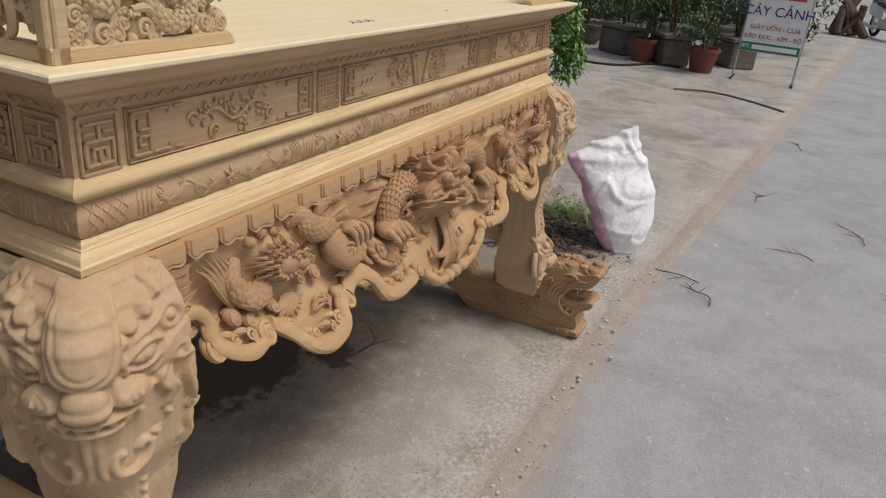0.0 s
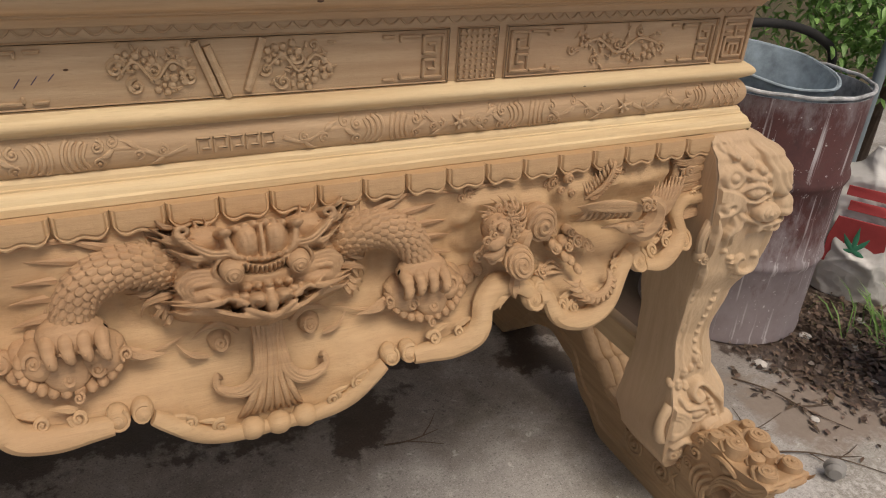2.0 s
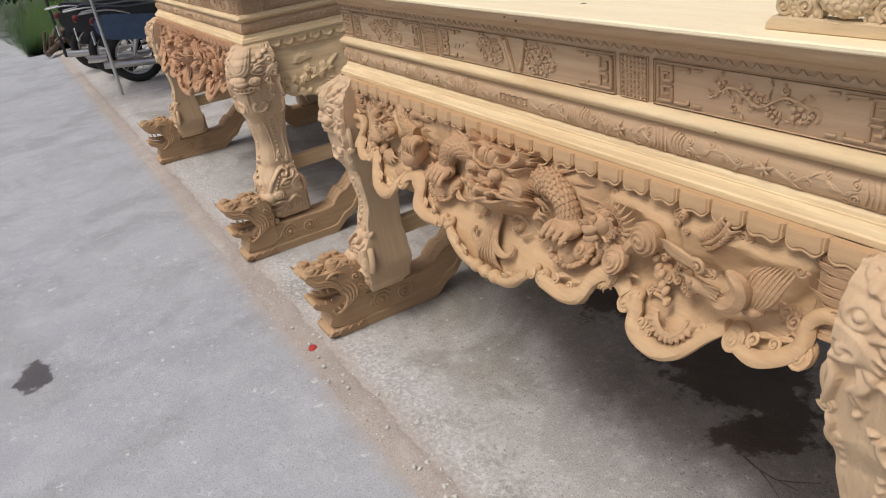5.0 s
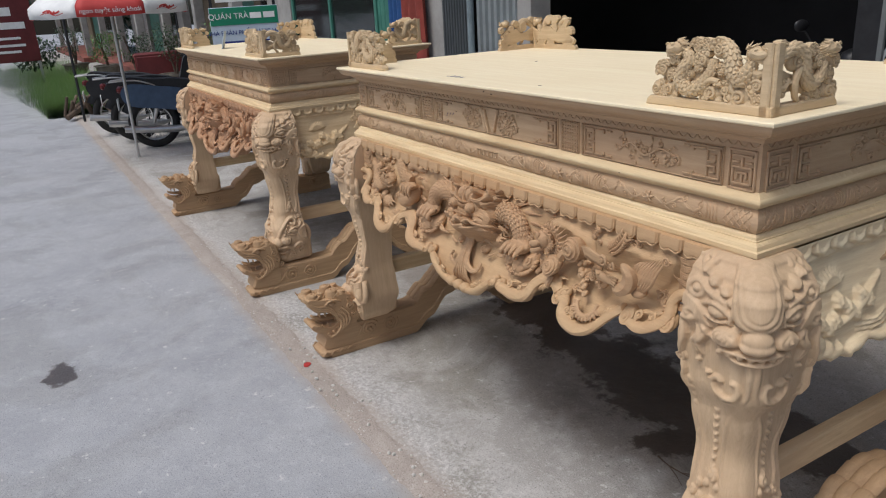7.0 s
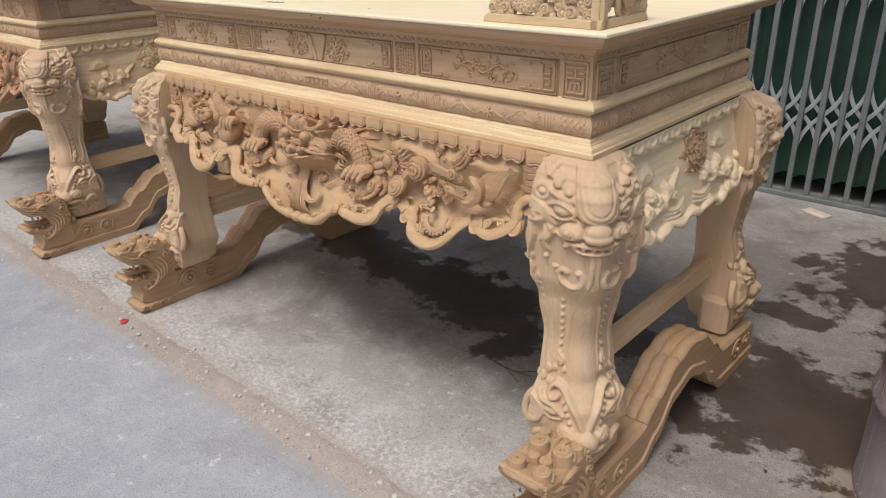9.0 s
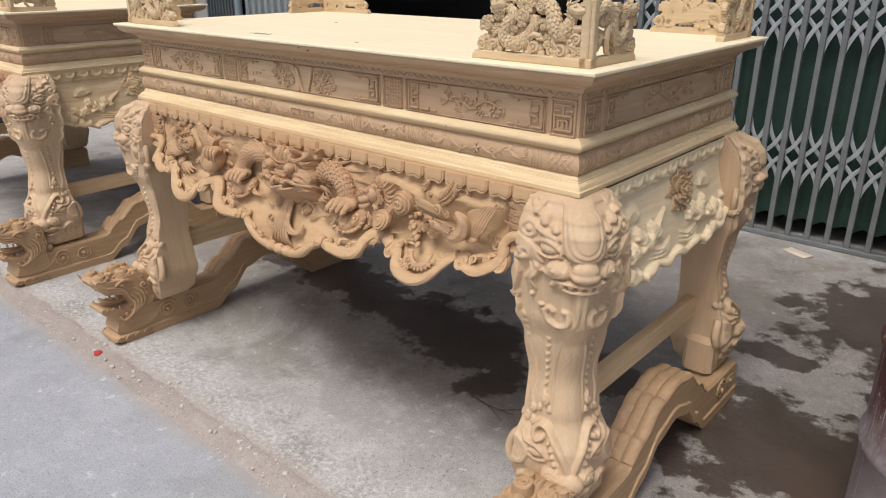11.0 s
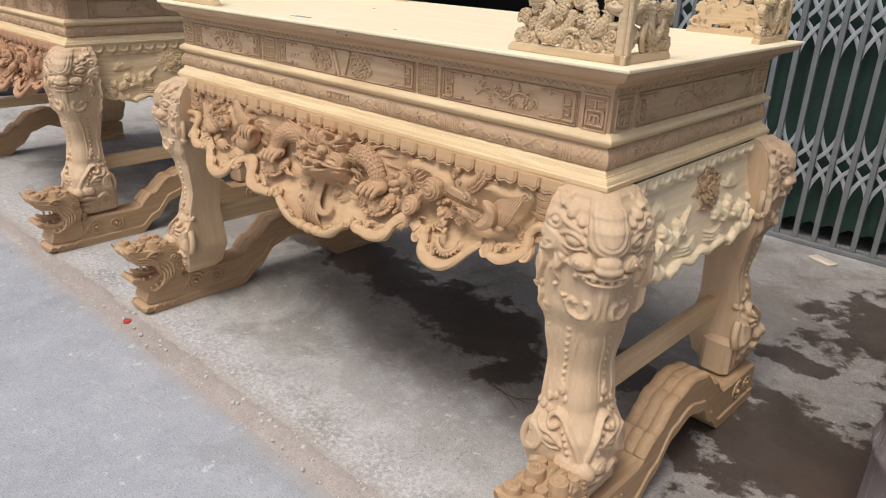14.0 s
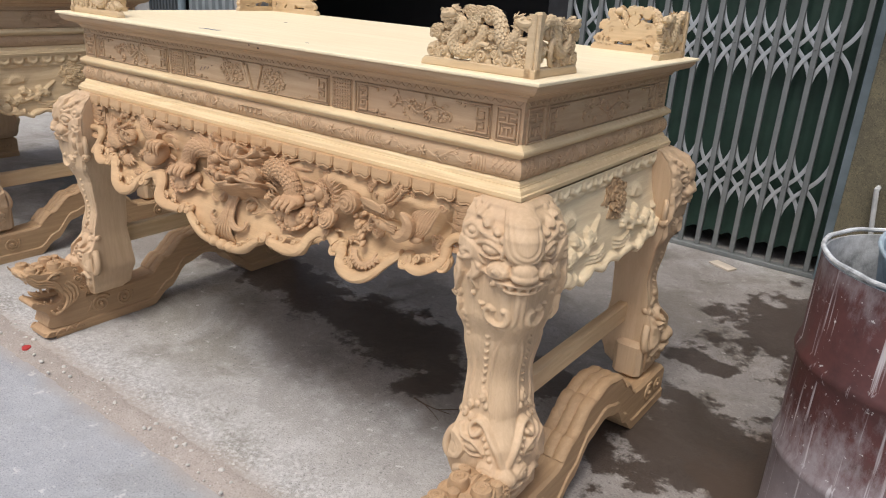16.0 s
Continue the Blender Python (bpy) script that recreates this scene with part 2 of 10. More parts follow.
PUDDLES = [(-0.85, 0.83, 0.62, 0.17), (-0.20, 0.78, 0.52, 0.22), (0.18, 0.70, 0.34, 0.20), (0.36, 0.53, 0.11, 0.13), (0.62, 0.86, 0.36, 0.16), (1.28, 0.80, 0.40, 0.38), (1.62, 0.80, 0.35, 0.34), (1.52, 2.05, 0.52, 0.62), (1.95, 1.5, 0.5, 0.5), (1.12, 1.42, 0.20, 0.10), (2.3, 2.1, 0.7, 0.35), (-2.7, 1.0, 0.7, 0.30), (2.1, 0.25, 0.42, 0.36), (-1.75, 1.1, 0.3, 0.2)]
M_ROAD = ground_material("worn_grey_road", (0.405, 0.41, 0.42), (0.315, 0.32, 0.335), (0.50, 0.505, 0.51), 0.8, [(-1.586, -1.278, 0.12, 0.07)], 0.5, 0.3, 0.32, (), (), -1)
# the dull ellipses paint shade under the table and near the shop fronts, plus dirt
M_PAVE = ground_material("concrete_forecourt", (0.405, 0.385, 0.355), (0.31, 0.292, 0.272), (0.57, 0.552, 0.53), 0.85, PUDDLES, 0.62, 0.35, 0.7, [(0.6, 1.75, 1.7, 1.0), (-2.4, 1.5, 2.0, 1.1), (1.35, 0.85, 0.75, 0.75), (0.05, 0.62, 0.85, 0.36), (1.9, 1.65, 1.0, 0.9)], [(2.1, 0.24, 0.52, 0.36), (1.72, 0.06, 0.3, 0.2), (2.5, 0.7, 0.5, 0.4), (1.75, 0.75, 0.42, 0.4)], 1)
M_EARTH = ground_material("dusty_earth_seam", (0.40, 0.345, 0.30), (0.31, 0.265, 0.225), (0.50, 0.45, 0.40), 0.9, (), 0.5, 0.5)
M_WALL = ground_material("mossy_rendered_wall", (0.17, 0.145, 0.085), (0.07, 0.062, 0.042), (0.24, 0.20, 0.11))
M_PLASTER = plain("grey_plaster", (0.33, 0.32, 0.30), 0.85, 0, 0.3, 3.0)
M_GATE = plain("painted_grey_steel", (0.20, 0.21, 0.205), 0.45, 0.2, 0.25, 6.0)
M_DARKSTEEL = plain("dark_steel", (0.035, 0.035, 0.037), 0.5, 0.4, 0.3)
M_TARP = plain("dark_green_sheet", (0.02, 0.045, 0.032), 0.6, 0, 0.4, 4.0)
# near-black base colour stands in for the lack of light inside the shop
M_ROOM_SHADE = plain("painted_room_shade", (0.018, 0.016, 0.017), 0.7, 0, 0.3, 3.0)
M_SHUTTER = plain("ribbed_zinc_sheet", (0.34, 0.37, 0.37), 0.45, 0.5, 0.2, 3.0)
M_SHUTTER_DK = plain("dull_ribbed_sheet", (0.10, 0.11, 0.115), 0.5, 0.4, 0.2, 3.0)

# ---- building tools ----
class Form:
    """Gathers vertices and faces; 'put' bends them from carving space (across, up, out) into the thing."""

    def __init__(self, put=None):
        self.v, self.f, self.put = [], [], put

    def add(self, verts, faces):
        n = len(self.v)
        self.v += [self.put(*p) for p in verts] if self.put else [tuple(p) for p in verts]
        self.f += [tuple(i + n for i in f) for f in faces]
        return self

    def rings(self, rings, closed=True, cap=True):
        """Skin a row of point rings; closed: each ring runs round."""
        k, verts, faces = len(rings[0]), [], []
        for r in rings:
            verts += r
        for i in range(len(rings) - 1):
            for j in range(k if closed else k - 1):
                a, b = i * k + j, i * k + (j + 1) % k
                faces.append((a, b, b + k, a + k))
        if cap and closed:
            faces += [tuple(range(k - 1, -1, -1)), tuple(range((len(rings) - 1) * k, len(rings) * k))]
        return self.add(verts, faces)

    def box(self, a, b, bevel=0.003):
        """A box from corner a to corner b with chamfered upright and level edges."""
        (x0, y0, z0), (x1, y1, z1) = [min(p, q) for p, q in zip(a, b)], [max(p, q) for p, q in zip(a, b)]
        e = min(bevel, (x1 - x0) / 3, (y1 - y0) / 3, (z1 - z0) / 3)

        def ring(i, z):
            return [(x0 + i, y0 + i + e, z), (x0 + i + e, y0 + i, z), (x1 - i - e, y0 + i, z), (x1 - i, y0 + i + e, z),
                    (x1 - i, y1 - i - e, z), (x1 - i - e, y1 - i, z), (x0 + i + e, y1 - i, z), (x0 + i, y1 - i - e, z)]
        return self.rings([ring(e, z0), ring(0, z0 + e), ring(0, z1 - e), ring(e, z1)])

    def tube(self, path, radii, n=8, squash=1.0, up=(0, 0, 1), cap=True, flute=1.0):
        """A round or flattened rod along a path; radii: a number or one for each point; squash: its height by its width."""
        P = [Vector(p) for p in path]
        R = [radii] * len(P) if isinstance(radii, (int, float)) else radii
        rings, up = [], Vector(up)
        for i, p in enumerate(P):
            d = (P[min(i + 1, len(P) - 1)] - P[max(i - 1, 0)])
            d = d.normalized() if d.length > 1e-9 else Vector((1, 0, 0))
            s = d.cross(up)
            s = s.normalized() if s.length > 1e-4 else d.orthogonal().normalized()
            w = s.cross(d)
            rings.append([tuple(p + R[i] * (flute if j % 2 else 1) * (math.cos(6.28319 * j / n) * s + squash * math.sin(6.28319 * j / n) * w)) for j in range(n)])
        return self.rings(rings, True, cap)

    def blob(self, c, r, n=10, m=6):
        """An ellipsoid."""
        r = (r, r, r) if isinstance(r, (int, float)) else r
        rings = []
        for i in range(m + 1):
            a = math.pi * min(max(i / m, 0.02), 0.98) - math.pi / 2
            rings.append([(c[0] + r[0] * math.cos(a) * math.cos(6.28319 * j / n), c[1] + r[1] * math.cos(a) * math.sin(6.28319 * j / n),
                           c[2] + r[2] * math.sin(a)) for j in range(n)])
        return self.rings(rings)

    def lathe(self, outline, centre=(0, 0, 0), n=24, cap=True):
        """Turn an outline of (radius, height) round an upright axis."""
        return self.rings([[(centre[0] + r * math.cos(6.28319 * j / n), centre[1] + r * math.sin(6.28319 * j / n), centre[2] + z)
                            for j in range(n)] for r, z in outline], True, cap)

    def volute(self, c, r, turns=1.6, start=0.0, hand=1, thick=0.28, rise=0.6, n=7):
        """A carved spiral with a button at its heart."""
        steps = int(12 * turns) + 2
        path, rad = [], []
        for i in range(steps):
            k = i / (steps - 1)
            rr = r * (1 - 0.80 * k)
            a = start + hand * 6.28319 * turns * k
            path.append((c[0] + rr * math.cos(a), c[1] + rr * math.sin(a), c[2] + r * rise * k * 0.6))
            rad.append(r * thick * (1 - 0.55 * k))
        self.tube(path, rad, n, 1.0)
        return self.blob((c[0], c[1], c[2] + r * rise * 0.45), (r * 0.26, r * 0.26, r * 0.32), 8, 4)

    def flame(self, path, width, n=12, squash=0.7, tip=0.08):
        """A tapering lick: full at the start, thin at its end."""
        k = len(path) - 1
        return self.tube(path, [width * (0.55 + 1.0 * (i / k) if i / k < 0.35 else max(tip, 1.38 * (1 - i / k))) for i in range(k + 1)], n, squash, flute=0.76 if n >= 10 else 1.0)

    def extrude(self, outline, z0, z1, round_=0.0):
        """A flat outline (x, y) given thickness from z0 to z1, its upper edge eased by round_."""
        k = len(outline)
        cx, cy = sum(p[0] for p in outline) / k, sum(p[1] for p in outline) / k

        def inset(q):
            out = []
            for i in range(k):
                a, b = Vector(outline[i - 1]), Vector(outline[(i + 1) % k])
                t = (b - a).normalized() if (b - a).length > 1e-9 else Vector((1, 0))
                out.append((outline[i][0] - t.y * q, outline[i][1] + t.x * q))
            return out
        area = sum(outline[i - 1][0] * outline[i][1] - outline[i][0] * outline[i - 1][1] for i in range(k))
        q = round_ if area > 0 else -round_
        rings = [[(x, y, z0) for x, y in outline], [(x, y, z1 - round_) for x, y in outline]]
        if round_:
            rings += [[(x, y, z1) for x, y in inset(q)]]
        if area < 0:
            rings = [r[::-1] for r in rings]
        return self.rings(rings)


class Relief(Form):
    """Carving raised out of one block: the same strokes as a Form, gathered as heights over a grid of (across, up)."""

    def __init__(self, u0, u1, v0, v1, nu, nv):
        self.v, self.f, self.put = [], [], None
        self.u, self.w = np.linspace(u0, u1, nu), np.linspace(v0, v1, nv)
        self.h = np.zeros((nv, nu))

    def window(self, u0, u1, v0, v1):
        i0, i1 = np.searchsorted(self.u, u0), np.searchsorted(self.u, u1)
        j0, j1 = np.searchsorted(self.w, v0), np.searchsorted(self.w, v1)
        return (slice(j0, j1), slice(i0, i1)), *np.meshgrid(self.u[i0:i1], self.w[j0:j1])

    def segments(self, path, radii):
        R = [radii] * len(path) if isinstance(radii, (int, float)) else radii
        for a, b, ra, rb in zip(path, path[1:], R, R[1:]):
            r = max(ra, rb)
            at, U, V = self.window(min(a[0], b[0]) - r, max(a[0], b[0]) + r, min(a[1], b[1]) - r, max(a[1], b[1]) + r)
            if U.size == 0:
                continue
            du, dv = b[0] - a[0], b[1] - a[1]
            k = np.clip(((U - a[0]) * du + (V - a[1]) * dv) / max(1e-12, du * du + dv * dv), 0, 1)
            yield at, np.hypot(U - a[0] - k * du, V - a[1] - k * dv), ra + (rb - ra) * k, a[2] + (b[2] - a[2]) * k

    def tube(self, path, radii, n=8, squash=1.0, up=(0, 0, 1), cap=True, flute=1.0):
        for at, d, r, h in self.segments(path, radii):
            top = np.where(d < r, h + squash * np.sqrt(np.maximum(r * r - d * d, 0)), -1)
            self.h[at] = np.maximum(self.h[at], top)
        return self

    def cut(self, path, width, depth):
        """A rounded groove along a path."""
        low = np.zeros_like(self.h)
        for at, d, r, h in self.segments(path, width):
            low[at] = np.maximum(low[at], np.clip(1 - d / r, 0, 1))
        self.h -= depth * low
        return self

    def blob(self, c, r, n=10, m=6):
        r = (r, r, r) if isinstance(r, (int, float)) else r
        at, U, V = self.window(c[0] - r[0], c[0] + r[0], c[1] - r[1], c[1] + r[1])
        k = 1 - ((U - c[0]) / r[0]) ** 2 - ((V - c[1]) / r[1]) ** 2
        self.h[at] = np.maximum(self.h[at], np.where(k > 0, c[2] + r[2] * np.sqrt(np.maximum(k, 0)), -1))
        return self

    def swell(self, c, r, height):
        """A broad soft rise added under what follows."""
        U, V = np.meshgrid(self.u, self.w)
        self.h += height * np.exp(-((U - c[0]) / r[0]) ** 2 - ((V - c[1]) / r[1]) ** 2)
        return self

    def soften(self, times=1):
        for _ in range(times):
            p = np.pad(self.h, 1, "edge")
            self.h = (4 * p[1:-1, 1:-1] + 2 * (p[:-2, 1:-1] + p[2:, 1:-1] + p[1:-1, :-2] + p[1:-1, 2:]) + p[:-2, :-2] + p[:-2, 2:] + p[2:, :-2] + p[2:, 2:]) / 16
        return self

    def skin(self, put, every=1, floor=None):
        """The grid as a sheet, each point placed by put(across, up, height); what lies below the floor is left out."""
        f = Form()
        rows, cols = list(range(0, len(self.w), every)), list(range(0, len(self.u), every))
        f.rings([[put(self.u[i], self.w[j], self.h[j, i]) for i in cols] for j in rows], False, False)
        if floor is not None:
            up = (self.h[::every, ::every] > floor).ravel()
            f.f = [q for q in f.f if any(up[i] for i in q)]
            keep = {i: k for k, i in enumerate(sorted({i for q in f.f for i in q}))}
            f.v, f.f = [f.v[i] for i in keep], [tuple(keep[i] for i in q) for q in f.f]
        return f


def curve(points, steps=8, closed=False):
    """A smooth line through points of two or three coordinates."""
    P = [Vector(p) for p in points]
    n, out = len(P), []
    for i in range(n if closed else n - 1):
        a, b = P[(i - 1) % n if closed else max(i - 1, 0)], P[i]
        c, d = P[(i + 1) % n], P[(i + 2) % n if closed else min(i + 2, n - 1)]
        for s in range(steps):
            u = s / steps
            out.append(tuple(0.5 * (2 * b + (c - a) * u + (2 * a - 5 * b + 4 * c - d) * u * u + (3 * b - 3 * c + d - a) * u ** 3)))
    if not closed:
        out.append(tuple(P[-1]))
    return out


def lerp_table(rows, x):
    """Read a table of (x, a, b, ...) rows smoothly at x."""
    rows = sorted(rows)
    if x <= rows[0][0]:
        return rows[0][1:]
    for p, q in zip(rows, rows[1:]):
        if x <= q[0]:
            k = (x - p[0]) / (q[0] - p[0])
            k = k * k * (3 - 2 * k)
            return tuple(a + (b - a) * k for a, b in zip(p[1:], q[1:]))
    return rows[-1][1:]


def part(name, form, material, parent, label="", sharp=38):
    me = bpy.data.meshes.new(name)
    me.from_pydata(form.v, [], form.f)
    me.materials.append(material)
    me.polygons.foreach_set("use_smooth", [True] * len(me.polygons))
    me.set_sharp_from_angle(angle=radians(sharp))
    me.update()
    ob = new(name, me)
    ob.parent = parent
    return tagged(ob, label) if label else ob


def thing(name, label, category, at=(0, 0, 0), turn=0.0, group="", kind=""):
    ob = new(name)
    ob.empty_display_size = 0.1
    ob.matrix_world = pose(*at, 0, 0, turn)
    return tagged(ob, label, category, group, kind)


def single(name, form, material, label, category, at=(0, 0, 0), turn=0.0, group="", kind="", sharp=38):
    """A thing of one mesh."""
    ob = part(name, form, material, None, "", sharp)
    ob.matrix_world = pose(*at, 0, 0, turn)
    return tagged(ob, label, category, group, kind)


def scaly(f, path, radii, scale=0.017, n=0, relief=0.2, squash=0.85):
    """A serpent's body: a tapering rod clad in overlapping scales."""
    P = [Vector(p) for p in path]
    length = [0.0]
    for a, b in zip(P, P[1:]):
        length.append(length[-1] + (b - a).length)
    total = length[-1]
    m = max(8, int(total / scale * 8))
    around = max(5, round(6.28 * max(radii) / scale / 1.15))
    n = n or around * 8
    rings, up = [], Vector((0, 0, 1))
    for i in range(m + 1):
        at = total * i / m
        k = max(0, min(len(P) - 2, next((q for q in range(len(P) - 1) if length[q + 1] >= at), len(P) - 2)))
        u = (at - length[k]) / max(1e-9, length[k + 1] - length[k])
        p, r = P[k].lerp(P[k + 1], u), radii[k] + (radii[k + 1] - radii[k]) * u
        d = (P[min(k + 2, len(P) - 1)] - P[max(k - 1, 0)]).normalized()
        s = d.cross(up).normalized()
        w = s.cross(d)
        ring = []
        row = at / scale
        for j in range(n):
            a = 6.28319 * j / n
            lift = 0.0
            for q in (math.floor(row) - 1, math.floor(row)):
                du, dv = row - q, (a / 6.28319 * around + 0.5 * (q % 2)) % 1.0 - 0.5
                if abs((du - 0.40) / 1.18) ** 2.2 + abs(dv / 0.57) ** 2.2 < 1:
                    lift = 0.30 + 0.40 * du - 1.1 * dv * dv
                    break
            rr = r * (1 - relief * 0.5 + relief * lift)
            ring.append(tuple(p + rr * (math.cos(a) * s + squash * math.sin(a) * w)))
        rings.append(ring)
    return f.rings(rings)


def bars(f, lines, width, h0, h1):
    """Raised square strips along level and upright lines, as in a carved fret; lines: runs of (x, z)."""
    w = width / 2
    for run in lines:
        for (xa, za), (xb, zb) in zip(run, run[1:]):
            f.box((min(xa, xb) - w, min(za, zb) - w, h0), (max(xa, xb) + w, max(za, zb) + w, h1), 0.0012)
    return f


def cloud(f, x, z, h, r, rng, tail=0.0):
    """A carved ruyi cloud: one large volute, lesser ones round it, and a trailing wisp."""
    f.volute((x, z, h), r, 1.5, rng.uniform(0, 6.28), rng.choice((1, -1)))
    for k in range(4):
        a = rng.uniform(-0.4, 0.4) + 1.57 * k
        f.volute((x + 1.25 * r * math.cos(a), z + 0.8 * r * math.sin(a), h - r * 0.1), r * rng.uniform(0.45, 0.65), 1.2, a + 2, rng.choice((1, -1)), 0.34)
    if tail:
        for k in (-1, 0, 1):
            f.flame(curve([(x, z + 0.4 * k * r, h), (x + tail * 0.4, z + (0.9 * k + 0.5) * r, h), (x + tail * 0.75, z + (0.4 * k - 0.2) * r, h), (x + tail * (1 - 0.15 * abs(k)), z + 0.6 * r * k, h - 0.004)], 4), r * 0.33)
    return f


def pearl(f, c, r, turns=3.2, squash=0.9):
    """A ball wound with one spiral thread from its crown down."""
    f.blob(c, (r, r, r * squash), 18, 10)
    path = []
    for i in range(int(turns * 14) + 1):
        k = i / (turns * 14)
        lat = 0.10 + 1.25 * k
        a = 6.28319 * turns * k
        path.append((c[0] + r * math.sin(lat) * math.cos(a), c[1] + r * math.sin(lat) * math.sin(a), c[2] + r * squash * math.cos(lat)))
    return f.tube(path, r * 0.105, 7)

# ---- the place: ground, road, facade ----
FACADE = 2.85
SEAM = -0.31


def sheet(name, x0, x1, y0, y1, z, material, label, nx=2, ny=2):
    f = Form()
    f.rings([[(x0 + (x1 - x0) * i / nx, y0 + (y1 - y0) * j / ny, z) for j in range(ny + 1)] for i in range(nx + 1)], False, False)
    ob = part(name, f, material, None)
    ob.data.flip_normals() if ob.data.polygons[0].normal.z < 0 else None
    return tagged(ob, label, name, "", "structure")


sheet("ground", -90, 90, -90, 90, -0.012, M_ROAD, "worn grey concrete road surface running to the distance")


def forecourt():
    """The slab in front of the shops: its street edge bends away beyond the drum."""
    rng = random.Random(3)
    f, rings = Form(), []
    for i in range(161):
        x = -40 + i * 0.5
        edge = SEAM - (max(0, x - 1.2) * 0.085 if x > 1.2 else 0) + rng.uniform(-0.012, 0.012)
        rings.append([(x, edge - 0.06, -0.0125), (x, edge - 0.02, -0.005), (x, edge + 0.02, 0.0), (x, 5.6 if x < 1.36 else 14.0, 0.0)])
    f.rings(rings, False, False)
    ob = part("pavement", f, M_PAVE, None)
    if ob.data.polygons[2].normal.z < 0:
        ob.data.flip_normals()
    tagged(ob, "rough pale concrete forecourt with stains and grit", "pavement", "", "structure")


forecourt()


def seam():
    """Brown dust washed over the joint between road and forecourt, lying in a low ragged bank."""
    f, rings = Form(), []
    noise.seed_set(5)
    across = ((-0.062, -0.0150), (-0.050, -0.0118), (-0.036, -0.0090), (-0.020, -0.0055), (0.0, -0.0015), (0.016, 0.0010), (0.032, 0.0008), (0.048, -0.0004), (0.070, -0.0030))
    for i in range(1400):
        x = -9 + i * 0.01
        edge = SEAM - 0.015 - max(0, x - 1.2) * 0.085 + 0.014 * noise.noise(Vector((x * 1.6, 7, 0)))
        wide = 1.0 + 0.30 * noise.noise(Vector((x * 1.1, 2, 0)))
        rings.append([(x, edge + d * wide, z + 0.0026 * noise.noise(Vector((x * 9, d * 40, 0))) + 0.0016 * noise.noise(Vector((x * 45, d * 70, 3)))) for d, z in across])
    f.rings(rings, False, False)
    noise.seed_set(1)
    ob = part("dust_seam", f, M_EARTH, None, "", 120)
    if ob.data.polygons[2].normal.z < 0:
        ob.data.flip_normals()
    tagged(ob, "brown dust and grit filling the joint of road and concrete", "dust", "", "structure")


seam()


def wall_box(name, a, b, material, label):
    return single(name, Form().box(a, b, 0.004), material, label, "wall", kind="structure")


# wall_upper is out of view, added tall to keep sky light off the forecourt
wall_box("wall_upper", (-30, FACADE, 2.62), (1.36, FACADE + 0.2, 7.0), M_PLASTER, "plain unseen wall added over the shop fronts to block sky light")
wall_box("wall_pier_a", (-3.66, FACADE - 0.02, 0), (-3.46, FACADE + 0.2, 2.62), M_PLASTER, "narrow plastered pier beside the dark doorway")
wall_box("wall_pier_b", (-0.56, FACADE - 0.02, 0), (-0.42, FACADE + 0.2, 2.62), M_DARKSTEEL, "dark narrow pier between doorway and folding gate")
wall_box("wall_mossy", (1.36, 2.42, 0), (5.2, 2.62, 3.2), M_WALL, "old rendered wall stained with moss and damp")
wall_box("wall_return", (1.36, 2.62, 0), (1.52, 3.05, 3.2), M_WALL, "short return of the mossy rendered wall")
# room shell coloured near black, so the indoor shade is in the paint
wall_box("wall_room_back", (-12, 5.4, 0), (1.5, 5.6, 3.0), M_ROOM_SHADE, "back wall of the unlit shop, its shade painted near black")
wall_box("wall_room_side", (1.3, 3.05, 0), (1.5, 5.4, 3.0), M_ROOM_SHADE, "side wall of the unlit shop, its shade painted near black")
single("ceiling", Form().box((-12, FACADE + 0.2, 2.62), (1.5, 5.6, 2.8)), M_ROOM_SHADE, "ceiling of the unlit shop, its shade painted near black", "ceiling", kind="structure")

# ---- the altar table ----
HALF, DEPTH = 0.985, 0.964           # base moulding: half its length, and its depth
TOP_Z = 1.261


def loop(profile, close_top=False):
    """Run a moulding profile of (out, height) round the table with mitred corners."""
    f = Form()
    rings = []
    for out, z in profile:
        x, y0, y1 = HALF + out, -out, DEPTH + out
        rings.append([(-x, y0, z), (x, y0, z), (x, y1, z), (-x, y1, z)])
    f.rings(rings, True, False)
    if close_top:
        f.add(rings[-1], [(0, 1, 2, 3)])
    return f


def mirror(form, sx=1, y_about=None):
    g = Form()
    g.v = [(x * sx, (2 * y_about - y) if y_about is not None else y, z) for x, y, z in form.v]
    flip = (sx < 0) != (y_about is not None)
    g.f = [tuple(reversed(q)) for q in form.f] if flip else list(form.f)
    return g


# --- legs ---
LEG = [(0.982, 0.868, 0.992), (0.965, 0.868, 1.010), (0.94, 0.867, 1.031), (0.91, 0.866, 1.045), (0.86, 0.866, 1.052), (0.78, 0.868, 1.056), (0.70, 0.872, 1.050), (0.62, 0.884, 1.030), (0.52, 0.894, 1.018),
       (0.42, 0.897, 1.034), (0.34, 0.890, 1.060), (0.27, 0.884, 1.066), (0.20, 0.900, 1.060), (0.155, 0.925, 1.052)]
LEG_TOP, LEG_FOOT = 0.977, 0.158
EASE = 0.05


def leg_ring(z):
    a, b = lerp_table(LEG, z)
    return a, b, -(b - 0.985), 0.985 - a


def put_leg(s, z, h):
    """From the way round the outer corner (metres, front face negative), height and relief to a point of the leg."""
    x0, x1, y0, y1 = leg_ring(z)
    arc = EASE * math.pi / 4
    if s < -arc:
        return (x1 - EASE + s + arc, y0 - h, z)
    if s > arc:
        return (x1 + h, y0 + EASE + s - arc, z)
    t = -math.pi / 4 + s / EASE
    return (x1 - EASE + (EASE + h) * math.cos(t), y0 + EASE + (EASE + h) * math.sin(t), z)


